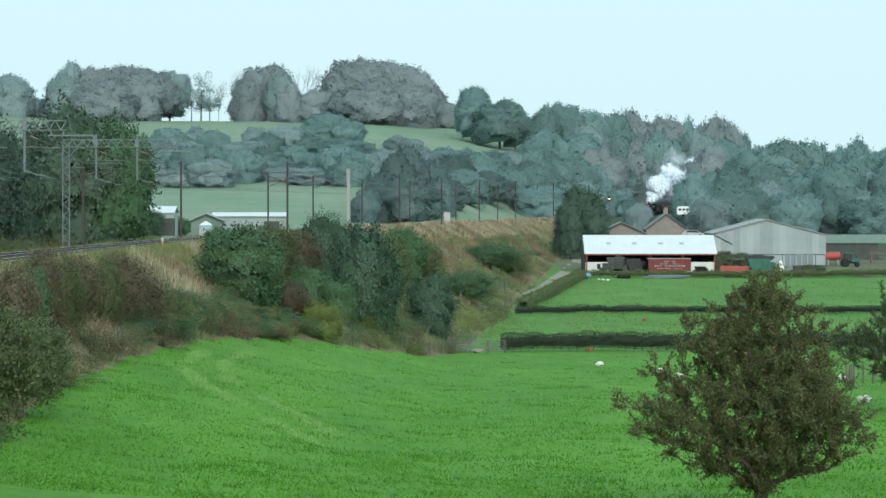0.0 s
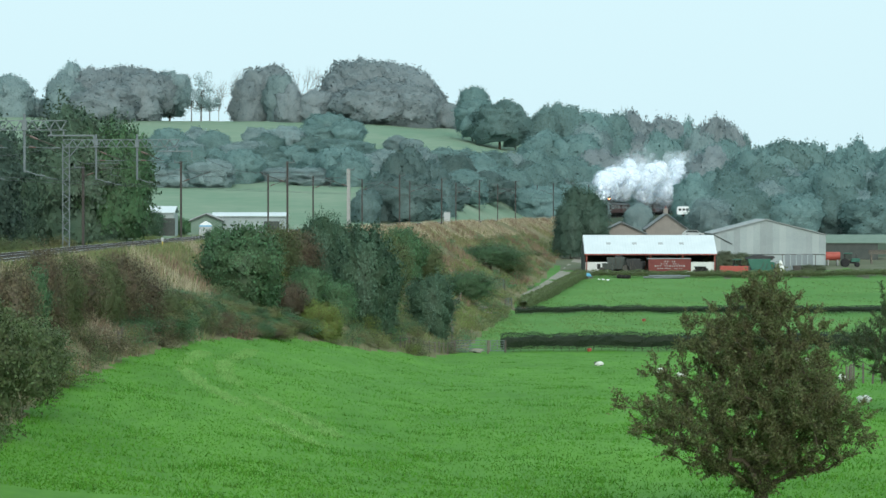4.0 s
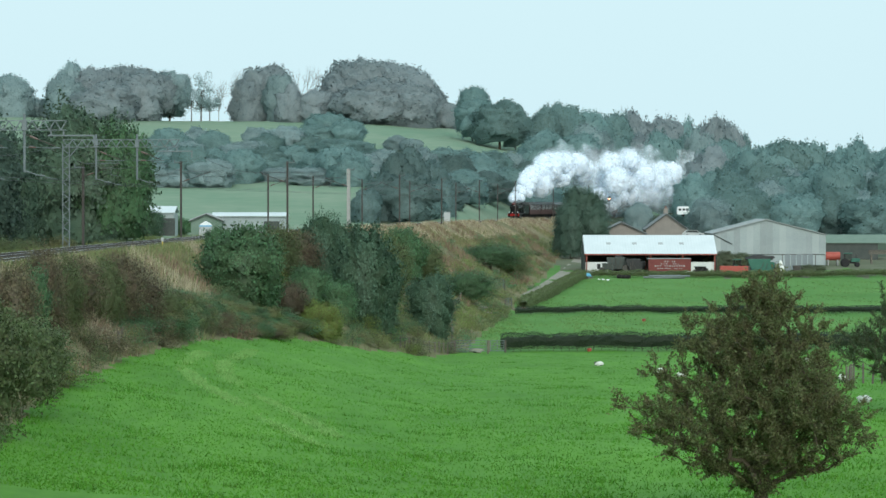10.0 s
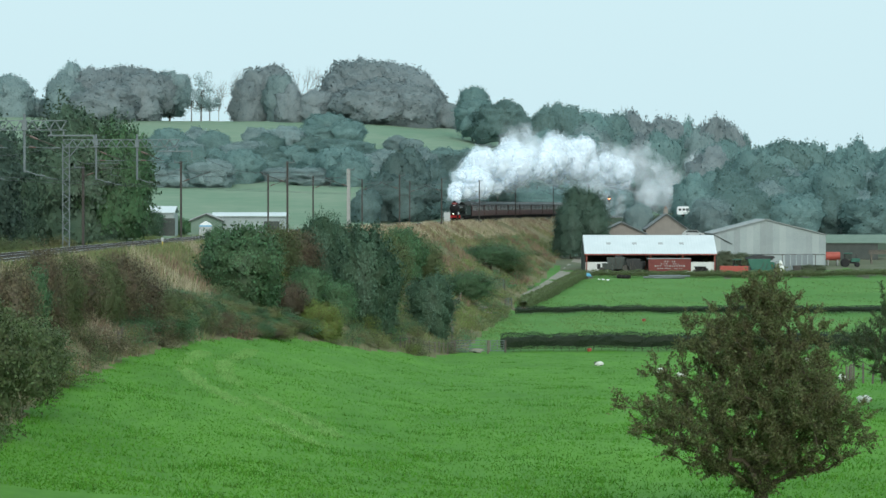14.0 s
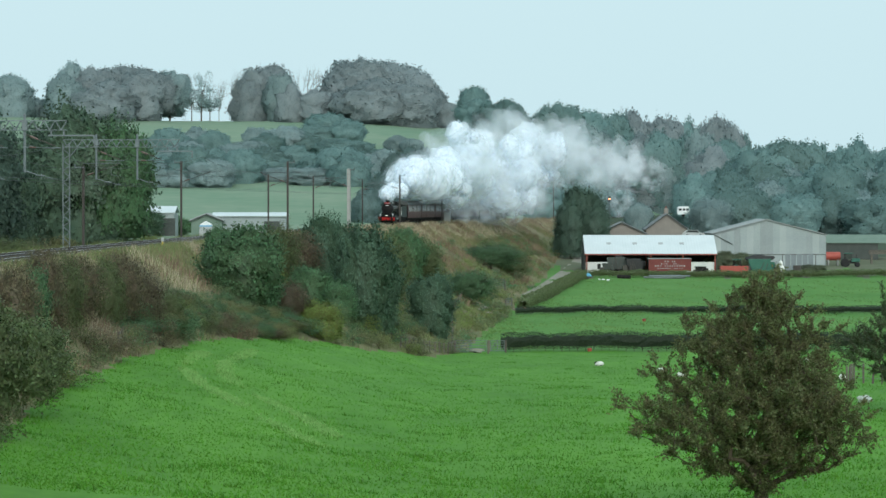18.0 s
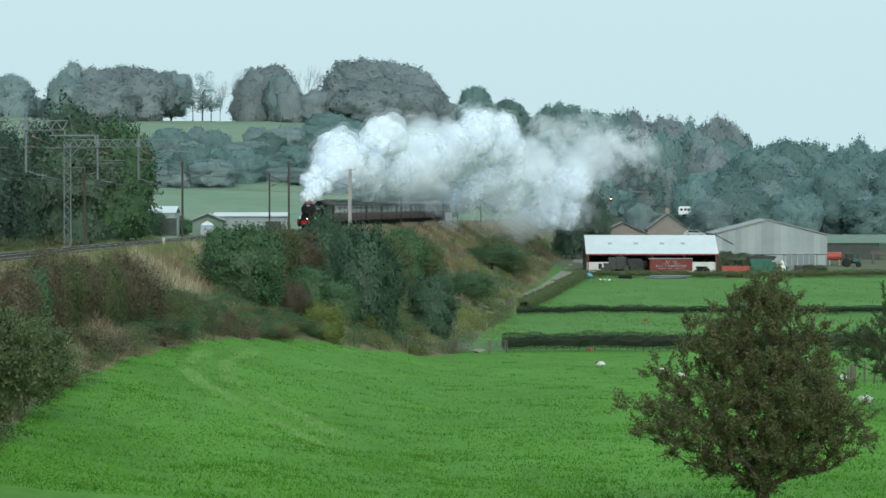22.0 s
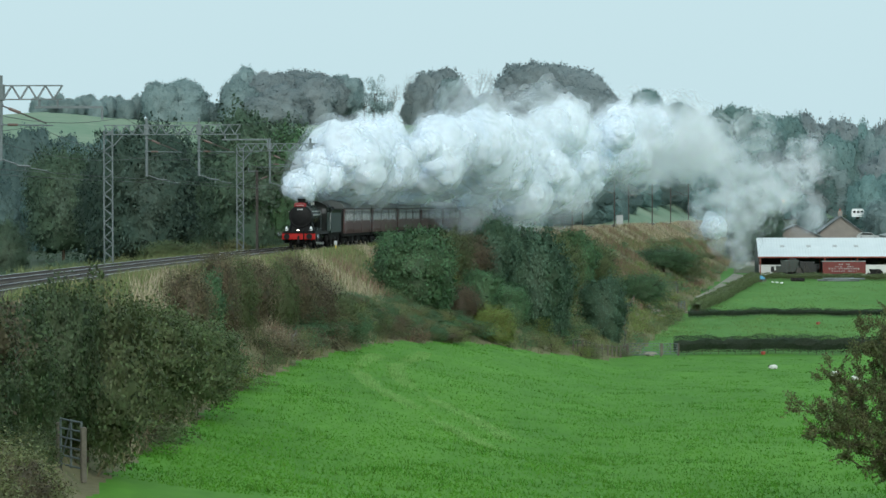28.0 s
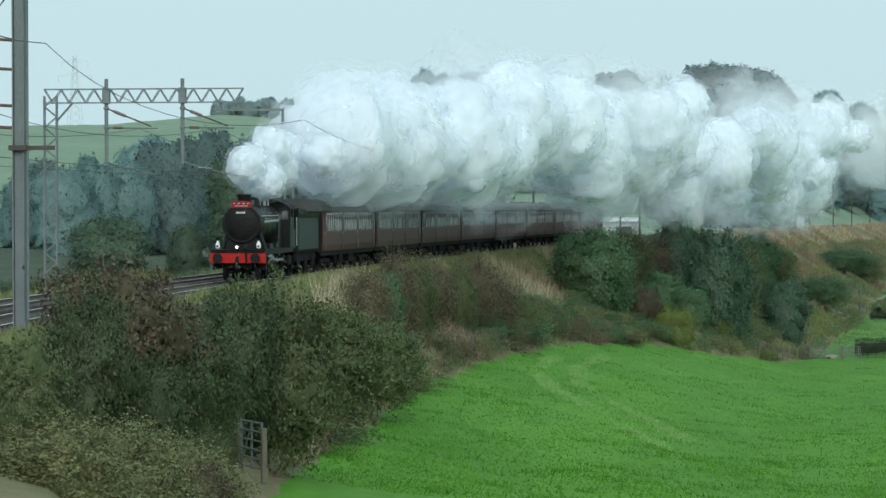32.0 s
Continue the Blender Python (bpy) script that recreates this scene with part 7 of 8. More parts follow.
def trailer(b, d, L, H, material, label, bars=False, z0=0.9, wall=True):
    ob, p = yard("farm_trailer", label, "trailer", b, d)
    part("bed", Geo().box(0, 0, z0, L, 2.3, 0.15), M_DARKCLAD, ob)
    part("side_board", Geo().box(0, -1.15, z0 + H / 2, L, 0.06, H, bevel=0.02), material, ob)
    part("side_board", Geo().box(0, 1.15, z0 + H / 2, L, 0.06, H, bevel=0.02), material, ob)
    part("end_board", Geo().box(-L / 2, 0, z0 + H / 2, 0.06, 2.3, H), material, ob)
    part("end_board", Geo().box(L / 2, 0, z0 + H / 2, 0.06, 2.3, H), material, ob)
    for x in [-L / 2 + 0.3 + k * (L - 0.6) / 5 for k in range(6)]:
        part("stanchion", Geo().box(x, -1.2, z0 + H / 2, 0.08, 0.05, H), material, ob)
    for x in (-L * 0.25, L * 0.3):
        for y in (-0.95, 0.95):
            vehicle_wheel(ob, x, y, 0.45)
    return ob, p, z0 + H


# wagon body with faded lettering
ob, p, top = trailer(1184, 549, 7.4, 2.1, M_REDTRAIL, "faded red wagon body with pale illegible lettering")
part("roof_sheet", Geo().box(-0.1, 0, top + 0.06, 7.7, 2.5, 0.1), M_GREYROOF, ob)
rng8 = np.random.default_rng(9)
for row, (y, n, h) in enumerate(((2.55, 7, 0.28), (2.15, 8, 0.22), (1.78, 13, 0.34), (1.35, 11, 0.2))):
    for k in range(n):
        if rng8.random() < 0.85:
            part("lettering_bar", Geo().box(-(n - 1) * 0.21 + 0.42 * k + rng8.uniform(-0.05, 0.05), -1.24, y, 0.2, 0.01, h * rng8.uniform(0.4, 0.8)), M_CAB, ob)
ob, p, top = trailer(1297, 545, 4.8, 1.25, M_ORANGE, "orange-red farm trailer in the yard", z0=0.6)


def machine(b, d, w, h, material, label, seed, name="farm_machine", cat="machine"):
    """A piece of parked farm machinery: chassis, hopper, covers, drum, bars and wheels."""
    rng = np.random.default_rng(seed)
    ob, p = yard(name, label, cat, b, d)
    part("chassis", Geo().box(0, 0, 0.7, w, 1.2, 0.25, bevel=0.03), M_UNDER, ob)
    part("hopper", Geo().prism([(-w * 0.35, 0.85), (w * 0.2, 0.85), (w * 0.32, h), (-w * 0.45, h)], -0.9, 0.9), material, ob)
    part("cover", Geo().box(w * 0.28, 0, h * 0.55, w * 0.34, 1.6, h * 0.55, bevel=0.12), material, ob)
    part("drum", Geo().tube((-w * 0.46, -0.9, h * 0.4), (-w * 0.46, 0.9, h * 0.4), h * 0.22, n=14), M_RUST, ob)
    for k in range(4):
        a = rng.uniform(-w / 2, w / 2)
        part("bar", Geo().tube((a, -0.95, rng.uniform(0.4, 0.8)), (a + rng.uniform(-0.8, 0.8), -0.95, h * rng.uniform(0.7, 1.05)), 0.05, n=6), M_RUST, ob)
    for x in (-w * 0.25, w * 0.25):
        for y in (-0.85, 0.85):
            vehicle_wheel(ob, x, y, 0.42)
    return ob


machine(1092, 552, 4.2, 2.9, M_DARKCLAD, "dark parked harvesting machine under the barn", 1)
machine(1122, 551, 3.4, 2.7, M_BLACK, "black parked baling machine under the barn", 2)
machine(1075, 551, 2.2, 1.9, M_DARKCLAD, "dark parked implement under the barn", 3)
machine(1345, 548, 5.2, 3.0, M_DKGREEN, "dark green machine body heaped with black sheeting", 4)
machine(1240, 549, 2.6, 1.6, M_UNDER, "dark harrow leaning beside the barn", 5)
machine(1408, 548, 1.6, 2.0, M_RUST, "rusty implement standing in the yard", 6)
for i in range(9):
    ob, p = yard("wrapped_bale", "dark plastic-wrapped bale stacked under the barn", "bale", 1090 + 13.5 * (i % 4) + (5 if i > 3 else 0), 556.5, group="stacked bales")
    ob.location.z += 1.02 * (i // 4)
    part("bale", Geo().box(0, 0, 0.52, 1.3, 1.2, 1.0, bevel=0.14), M_UNDER if i < 8 else M_BLACK, ob)
    part("wrap_band", Geo().box(0, 0, 0.52, 0.1, 1.23, 1.03, bevel=0.14), M_BLACK, ob)
# heap of black sheeting
ob, p = yard("sheeting_heap", "heap of crumpled black plastic sheeting", "sheeting", 1342, 551)
part("sheet", Geo().add(*[[(x * 1.0, y * 0.8, max(0.0, z) * 0.9 + 2.6) for x, y, z in (lambda L: [(q[0] * 2.4, q[1], q[2]) for q in L])(lump(31, 1.1, 3)[0])], lump(31, 1.1, 3)[1]]), M_BLACK, ob)
part("support", Geo().box(0, 0, 1.35, 3.2, 1.2, 2.7, bevel=0.1), M_BLACK, ob)


def tractor(b, d, material, label, cab=True, turn=0):
    ob, p = yard("tractor", label, "tractor", b, d, turn=turn)
    part("bonnet", Geo().box(1.0, 0, 1.25, 1.7, 0.7, 0.7, bevel=0.1), material, ob)
    part("body", Geo().box(-0.2, 0, 0.95, 2.4, 0.6, 0.6, bevel=0.05), M_UNDER, ob)
    c = part("cab_frame", Geo().box(-0.95, -0.6, 1.9, 0.08, 0.08, 1.2).box(-0.95, 0.6, 1.9, 0.08, 0.08, 1.2).box(0.25, -0.6, 1.9, 0.08, 0.08, 1.2).box(0.25, 0.6, 1.9, 0.08, 0.08, 1.2), M_BLACK, ob)
    part("cab_roof", Geo().box(-0.35, 0, 2.55, 1.6, 1.5, 0.14, bevel=0.05), material, ob)
    part("cab_glass", Geo().box(-0.35, -0.6, 2.0, 1.1, 0.02, 0.9).box(-0.35, 0.6, 2.0, 1.1, 0.02, 0.9), M_GLASS, c)
    part("exhaust", Geo().tube((1.2, 0.25, 1.6), (1.2, 0.25, 2.4), 0.05, n=8), M_UNDER, ob)
    for y in (-0.75, 0.75):
        vehicle_wheel(ob, -0.9, y, 0.78, 0.4)
        vehicle_wheel(ob, 1.35, y * 0.85, 0.45, 0.28)
    return ob


tractor(1500, 585, M_DKGREEN, "old green tractor with a cab in the yard")
tractor(1302, 552, M_DKGREEN, "green tractor behind the orange trailer", turn=90)
# orange tank, silver sheets, pipes, barrels
ob, p = yard("fuel_tank", "orange-red cylindrical fuel tank on a cradle", "tank", 1470, 588)
part("barrel", Geo().lathe([(-1.4, 0.05), (-1.35, 0.8), (1.35, 0.8), (1.4, 0.05)], Matrix.Translation((0, 0, 1.75)), 20), M_ORANGE, ob, smooth=True)
part("cradle", Geo().box(-0.9, 0, 0.55, 0.25, 1.3, 1.1).box(0.9, 0, 0.55, 0.25, 1.3, 1.1), M_CONC, ob)
for i in range(5):
    ob, p = yard("metal_sheet", "grey galvanised sheet leaning on a rail", "metal sheet", 1392 + i * 10, 566, group="leaning sheets")
    part("sheet", Geo().box(0, 0.35, 1.5, 0.95, 0.03, 3.2 - 0.2 * (i % 2), m=Matrix.Rotation(radians(-8), 3, "X")), M_GALV, ob)
    part("rib", Geo().box(0, 0.31, 1.5, 0.08, 0.04, 3.0, m=Matrix.Rotation(radians(-8), 3, "X")), M_GALV, ob)
ob, p = yard("sheet_rail", "rusty rail frame behind leaning sheets", "frame", 1412, 567)
part("rail", Geo().tube((-3.2, 0.6, 2.9), (3.2, 0.6, 3.0), 0.06, n=6), M_RUST, ob)
for x in (-3, 0, 3):
    part("upright", Geo().tube((x, 0.6, 0), (x, 0.6, 3.0), 0.06, n=6), M_RUST, ob)
for i, (b, w) in enumerate(((1377, 1.0), (1381, 0.8), (1379, 0.6))):
    ob, p = yard("white_sack", "white feed sack piled in the yard", "sack", b, 545 + 0.2 * i, group="feed sacks")
    ob.location.z += 0.95 * i
    part("sack", Geo().add(*[[(x * w * 0.7, y * 0.5, z * 0.65 + 0.5) for x, y, z in lump(60 + i, 1.0, 2)[0]], lump(60 + i, 1.0, 2)[1]]), M_WOOL, ob, smooth=True)
    if i:
        part("tie", Geo().box(0, 0, 0.02, 0.2, 0.2, 0.12), M_WHITEP, ob)
for i in range(7):
    ob, p = yard("drain_pipe", "pale grey plastic drain pipe lying in the grass", "pipe", 1165 + (i % 4) * 9, 536 + (i // 4) * 0.4, group="stacked pipes", turn=3 * (i % 3) - 3)
    part("tube", Geo().tube((-2.6, 0, 0.2 + 0.28 * (i % 2)), (2.6, 0, 0.22 + 0.28 * (i % 2)), 0.16, n=10), M_GALV, ob)
    part("socket", Geo().tube((2.45, 0, 0.22 + 0.28 * (i % 2)), (2.75, 0, 0.22 + 0.28 * (i % 2)), 0.2, n=10), M_GALV, ob)
for i, b in enumerate((1096, 1104, 1111)):
    ob, p = yard("oil_drum", "dark weathered oil drum lying in the grass", "drum", b, 537, group="oil drums")
    part("barrel", Geo().lathe([(-0.45, 0.05), (-0.45, 0.3), (0, 0.32), (0.45, 0.3), (0.45, 0.05)], Matrix.Translation((0, 0, 0.32)), 14), M_UNDER, ob, smooth=True)
    part("rim", Geo().lathe([(-0.47, 0.26), (-0.47, 0.33), (-0.42, 0.33), (-0.42, 0.26)], Matrix.Translation((0, 0, 0.32)), 14), M_RUST, ob)
ob, p = yard("tarpaulin_heap", "heap under a bright blue tarpaulin by the lane", "tarpaulin", 1037, 534)
part("sheet", Geo().add(*[[(x * 0.9, y * 0.7, max(z, -0.3) * 0.55 + 0.6) for x, y, z in lump(71, 1.0, 3)[0]], lump(71, 1.0, 3)[1]]), M_BLUE, ob)
part("log_base", Geo().box(0, 0, 0.3, 1.0, 0.8, 0.6, bevel=0.1), M_TIMBER, ob)
for i in range(5):
    ob, p = yard("litter", "white scrap lying at the field edge", "scrap", 1060 + i * 4 + (i % 2) * 3, 531 - i * 0.8, group="scraps")
    part("piece", Geo().box(0, 0, 0.12, 0.45, 0.3, 0.2, m=Euler((0.2 * i, 0.3, i)).to_matrix(), bevel=0.03), M_WHITEP, ob)

# caravan and car up by the house
ob, p = yard("caravan", "white touring caravan parked on the slope", "caravan", 1208, 735)
part("body", Geo().prism([(-1.35, 0.5), (1.35, 0.5), (1.5, 1.2), (1.3, 2.2), (1.0, 2.4), (-1.1, 2.4), (-1.4, 2.1), (-1.5, 1.2)], -1.0, 1.0), M_WHITEP, ob)
for x in (-0.8, 0.1, 0.9):
    part("window", Geo().box(x, -1.01, 1.65, 0.6, 0.03, 0.5), M_GLASS, ob)
for y in (-0.85, 0.85):
    vehicle_wheel(ob, 0, y, 0.33, 0.2)
ob.location.z = zed(381, 735) - 0.3


def car(b, d, material, label, z=None):
    ob, p = yard("parked_car", label, "car", b, d)
    part("body", Geo().prism([(-2.1, 0.35), (2.1, 0.35), (2.1, 0.8), (1.2, 0.9), (0.7, 1.4), (-1.2, 1.42), (-1.9, 0.95), (-2.1, 0.85)], -0.82, 0.82), material, ob, smooth=True)
    part("side_window", Geo().prism([(1.05, 0.92), (0.65, 1.33), (-1.1, 1.35), (-1.6, 0.97)], -0.84, -0.83), M_GLASS, ob)
    for x in (-1.3, 1.3):
        for y in (-0.72, 0.72):
            vehicle_wheel(ob, x, y, 0.31, 0.2)
    for y in (-0.6, 0.6):
        part("headlight", Geo().box(2.1, y, 0.68, 0.04, 0.3, 0.14), M_WHITEP, ob)
    if z is not None:
        ob.location.z = z
    return ob


car(1226, 610, M_CAB, "silver parked car beside the farmhouse", zed(417, 610) - 0.3)

# sheds across the line
for b0, b1, d, ya, ye, yb, lab in ((247, 311, 505, 366, 377, 392, "white-roofed shed beyond the railway"), (374, 508, 480, 377, 383, 410, "long pale shed with a white roof beyond the railway")):
    bm_ = (b0 + b1) / 2
    ob, p = yard("field_shed", lab, "shed", bm_, d)
    w = (b1 - b0) * d / FOCAL
    za, ze2 = zed(ya, d + 4) - p.z, zed(ye, d) - p.z
    part("wall", Geo().box(0, 4, ze2 / 2 - 0.2, w - 0.4, 8, ze2 + 0.4 - 0.1), M_GREYCLAD, ob)
    part("roof_slope", Geo().prism([(-0.4, ze2), (4, za), (4, za + 0.12), (-0.4, ze2 + 0.12)], -w / 2, w / 2, "x"), M_WHITE_ROOF, ob)
    part("roof_slope", Geo().prism([(8.4, ze2), (4, za), (4, za + 0.12), (8.4, ze2 + 0.12)], -w / 2, w / 2, "x"), M_WHITE_ROOF, ob)
    part("door", Geo().box(w * 0.3, -0.02, ze2 * 0.4, 2.4, 0.05, ze2 * 0.75), M_DARKCLAD, ob)
gabled("green_shed", "small green-gabled shed beyond the railway", 366, 478, 379, 390, 54, M_GREENROOF, M_GREYROOF, 7, False, "shed")
ob, p = yard("garden_tent", "pale blue and white tent beyond the railway", "tent", 365, 440)
zt = zed(406, 440) - p.z
ob.scale = (0.7, 0.7, 1.0)
part("canopy", Geo().prism([(-1.3, zt + 0.55), (1.3, zt + 0.55), (1.0, zt + 0.8), (0, zt + 1.2), (-1.0, zt + 0.8)], -1, 1), M_WHITEP, ob)
part("side_panel", Geo().box(0, -1.02, zt * 0.5 + 0.25, 2.5, 0.03, zt + 0.5), M_CAB, ob)
part("trim_band", Geo().box(0, -1.05, zt + 0.5, 2.5, 0.02, 0.18), M_BLUE, ob)
for x in (-1.25, 1.25):
    part("pole", Geo().tube((x, -1, 0), (x, -1, zt + 0.6), 0.03, n=6), M_GALV, ob)

# ---- lane, gates, fences, sheep ----
pts = [(935, 470), (955, 490), (975, 520), (1000, 560), (1022, 600), (1035, 640)]
v, f = [], []
for i, (b, d) in enumerate(pts):
    for s in (-1.2, -0.4, 0.4, 1.2):
        c = at(b, d)
        v.append((c.x + s, c.y, gz(c.x + s, c.y) + 0.05))
for i in range(len(pts) - 1):
    for k in range(3):
        a = i * 4 + k
        f.append((a, a + 1, a + 5, a + 4))
lane = tagged(link("lane", Geo().add(v, f).mesh("lane", M_DIRT)), "pale stony farm lane beside the railway bank", "lane", kind="structure")


def field_gate(p, width, turn, label, bars=5, h=1.15, material=M_GALV):
    ob = thing("field_gate", label, "gate", Matrix.Translation(p) @ Matrix.Rotation(radians(turn), 4, "Z"), group="field gates")
    for k in range(bars):
        part("bar", Geo().tube((0, 0, 0.15 + (h - 0.15) * k / (bars - 1)), (width, 0, 0.15 + (h - 0.15) * k / (bars - 1)), 0.028, n=6), material, ob)
    for x in (0, width / 2, width):
        part("upright", Geo().tube((x, 0, 0.1), (x, 0, h + 0.03), 0.03, n=6), material, ob)
    part("brace", Geo().tube((0, 0, 0.15), (width / 2, 0, h), 0.025, n=5), material, ob)
    for x in (-0.15, width + 0.15):
        part("gate_post", Geo().box(x, 0, 0.5, 0.14, 0.14, 1.4, bevel=0.02), M_TIMBER, ob)
    return ob


field_gate(spot(868, 308), 1.4, 15, "grey metal field gate in the hedge gap")
field_gate(spot(806, 300), 3.0, 4, "grey metal field gate below the railway bank", h=1.2)
field_gate(spot(832, 424), 4.6, 5, "grey metal gates at the foot of the lane", h=1.3)
field_gate(spot(895, 428), 1.6, 60, "grey metal gate at the foot of the lane", h=1.3)
gp = at(-196, 80)
gp.z = gz(gp.x, gp.y)
field_gate(gp, 1.7, -62, "bent grey metal gate beside tall shrubs", bars=6, h=1.3)


def fence(pts, label, gap=2.2, h=1.15, seed=1):
    rng = np.random.default_rng(seed)
    ob = thing("wire_fence", label, "fence")
    posts = []
    for (b0, d0), (b1, d1) in zip(pts[:-1], pts[1:]):
        p0, p1 = at(b0, d0), at(b1, d1)
        n = max(1, int((p1 - p0).length / gap))
        for k in range(n):
            q = p0.lerp(p1, k / n)
            q.z = gz(q.x, q.y)
            posts.append(q)
    for q in posts:
        o = part("post", Geo().box(0, 0, h / 2 - 0.1, 0.12, 0.12, h + 0.2, bevel=0.02), M_TIMBER, ob)
        o.matrix_basis = Matrix.Translation(q) @ Euler((rng.normal() * 0.04, rng.normal() * 0.04, 0)).to_matrix().to_4x4()
    for a, b2 in zip(posts[:-1], posts[1:]):
        for z in (0.35, 0.7, 1.05):
            part("wire", Geo().tube(a + Vector((0, 0, z)), b2 + Vector((0, 0, z)), 0.012, n=4, caps=False), M_GALV, ob)
    return ob


fence([(806, 300), (770, 288), (740, 280), (700, 268)], "wire fence on wooden posts at the bank's foot", seed=2)
fence([(800, 302), (800, 360), (830, 424)], "wire fence along the lane's foot", 5, seed=3)
fence([(1495, 182), (1507, 186), (1556, 190), (1620, 195)], "short wooden fence posts in the meadow", 1.2, 1.2, seed=4)
fence([(213, 152), (222, 157)], "old leaning fence posts below the bank", 2.5, 1.2, seed=5)
# rubble and boards by the lane
rng8 = np.random.default_rng(12)
for i in range(9):
    b, d = (850, 395) if i < 6 else (838, 312)
    ob, p = yard("stone_slab", "pale stone slab lying in the grass", "stone", b + rng8.uniform(-18, 14), d + rng8.uniform(-6, 6), group="rubble")
    part("stone", Geo().box(0, 0, 0.1, rng8.uniform(0.6, 1.4), rng8.uniform(0.5, 1.0), 0.25, m=Euler((0.1, 0.1, rng8.uniform(0, 3))).to_matrix(), bevel=0.06), M_DIRT, ob)
for i in range(5):
    ob, p = yard("scrap_board", "reddish weathered board leaning by the gate", "board", 913 + i * 3.5, 419 + i * 0.4, group="scrap boards")
    part("board", Geo().box(0, 0, 0.45, 1.1, 0.05, 0.3, m=Euler((0.4, 0.3 * math.sin(i * 3), i * 0.8)).to_matrix()), M_REDSTEEL if i % 2 else M_DIRT, ob)


def sheep(b, e, turn, face, lying, label):
    p, d = lies(b, e)
    ob = thing("sheep", label, "sheep", Matrix.Translation(p) @ Matrix.Rotation(radians(turn), 4, "Z"), group="sheep in the meadow")
    ob.scale = (0.54, 0.54, 0.54)
    z = 0.32 if lying else 0.62
    v, f = lump(80 + int(b) % 7, 1.0, 3)
    part("fleece", Geo().add([(x * 0.72, y * 0.36, q * 0.36 + z) for x, y, q in v], f), M_WOOL, ob, smooth=True)
    hm = M_FACE if face else M_WOOL
    hd = part("head", Geo().lathe([(0.42, 0.1), (0.55, 0.14), (0.72, 0.11), (0.86, 0.06)], Matrix.Translation((0, 0, z + 0.28)) @ Matrix.Rotation(radians(12), 4, "Y"), 10), hm, ob, smooth=True)
    for s in (-1, 1):
        part("ear", Geo().box(0.52, 0.15 * s, z + 0.3, 0.06, 0.16, 0.08, bevel=0.02), hm, hd)
        for x in (-0.35, 0.35):
            if lying:
                part("leg", Geo().tube((x, 0.24 * s, 0.1), (x + 0.28, 0.26 * s, 0.06), 0.06, n=6), hm, ob)
            else:
                part("leg", Geo().tube((x, 0.16 * s, 0.45), (x, 0.16 * s, 0.0), 0.055, n=6), hm, ob)
    part("tail", Geo().tube((-0.5, 0, z + 0.1), (-0.6, 0, z - 0.1), 0.05, n=6), M_WOOL, ob)
    return ob


sheep(1061, 648, 170, True, True, "white sheep with a black face lying in the grass")
sheep(1171, 660, 165, False, True, "white sheep lying in the grass")
sheep(1206, 668, 20, False, True, "white sheep lying near the hawthorn")
sheep(1428, 640, 30, False, True, "white sheep lying behind the hawthorn")
sheep(1527, 711, 190, False, True, "white sheep lying beside short posts")
sheep(1487, 676, 60, True, False, "grey-faced sheep standing behind the hawthorn")
for b, e in ((1043, 623), (1139, 569)):
    p, d = lies(b, e)
    ob = thing("feed_bucket", "small orange bucket in the grass", "bucket", Matrix.Translation(p), group="buckets")
    part("pail", Geo().tube((0, 0, 0), (0, 0, 0.32), 0.2, 0.26, n=12), M_ORANGE, ob)
    part("handle", Geo().tube((-0.24, 0, 0.32), (0.24, 0, 0.36), 0.015, n=5), M_GALV, ob)


# ---- what moves ----
SPEED = 24.5
S_FRONT_END = arc_of(142.2)


def front_arc(t):
    """Arc of the engine's front buffers at t seconds."""
    return S_FRONT_END + SPEED * (32.0 - t)


def vehicle_pose(t, offset, length, wb):
    s = front_arc(t) + offset
    x0, y0, _, _ = on_line(s + length * (0.5 - wb / 2))
    x1, y1, _, _ = on_line(s + length * (0.5 + wb / 2))
    return Matrix.Translation(((x0 + x1) / 2, (y0 + y1) / 2, 0)) @ Matrix.Rotation(math.atan2(y0 - y1, x0 - x1), 4, "Z")


def key_wheels():
    step = 0.9 / SPEED
    times = np.arange(0, 32.0 + 1 / 30, 1 / 30)
    for w, x, r in WHEELS:
        n = max(1, int(1.25 * r / SPEED * 30))
        rows = []
        for t in times[::n]:
            rows.append((float(t), Matrix.Translation((x, 0, r)) @ Matrix.Rotation((SPEED * t / r) % (2 * math.pi), 4, "Y")))
        walk(w, rows)
    for ob, y in RODS:
        rows = []
        for t in times:
            a = SPEED * t / 0.79
            rows.append((float(t), Matrix.Translation((0.33 * math.cos(a), y, 0.79 - 0.33 * math.sin(a)))))
        walk(ob, rows)


WIND = 2.3


# the cloud by the time at which its steam leaves the chimney: how high and low it spreads, how long its billows last
CLOUD = (-9, 5.2, 6.7, 12.0, 13.0, 17.0, 17.7, 20.6, 21.3, 24.5, 26)
HIGH = (19, 19, 18, 19, 20, 20, 17, 18, 16.5, 17, 13.5)
LOW = (1, 1, 6, 7, 0.5, 0.5, 7.5, 8, 1.5, 1, 3.5)
LAST = (9.5, 9.0, 5.5, 4.0, 11.0, 9.6, 6.5, 7.0, 9, 10, 10)
AGES = (0, 0.12, 0.3, 0.6, 1.0, 1.6, 2.4, 3.4, 4.6, 6.0, 7.5, 9.0, 11.0, 13.0, 15.0)


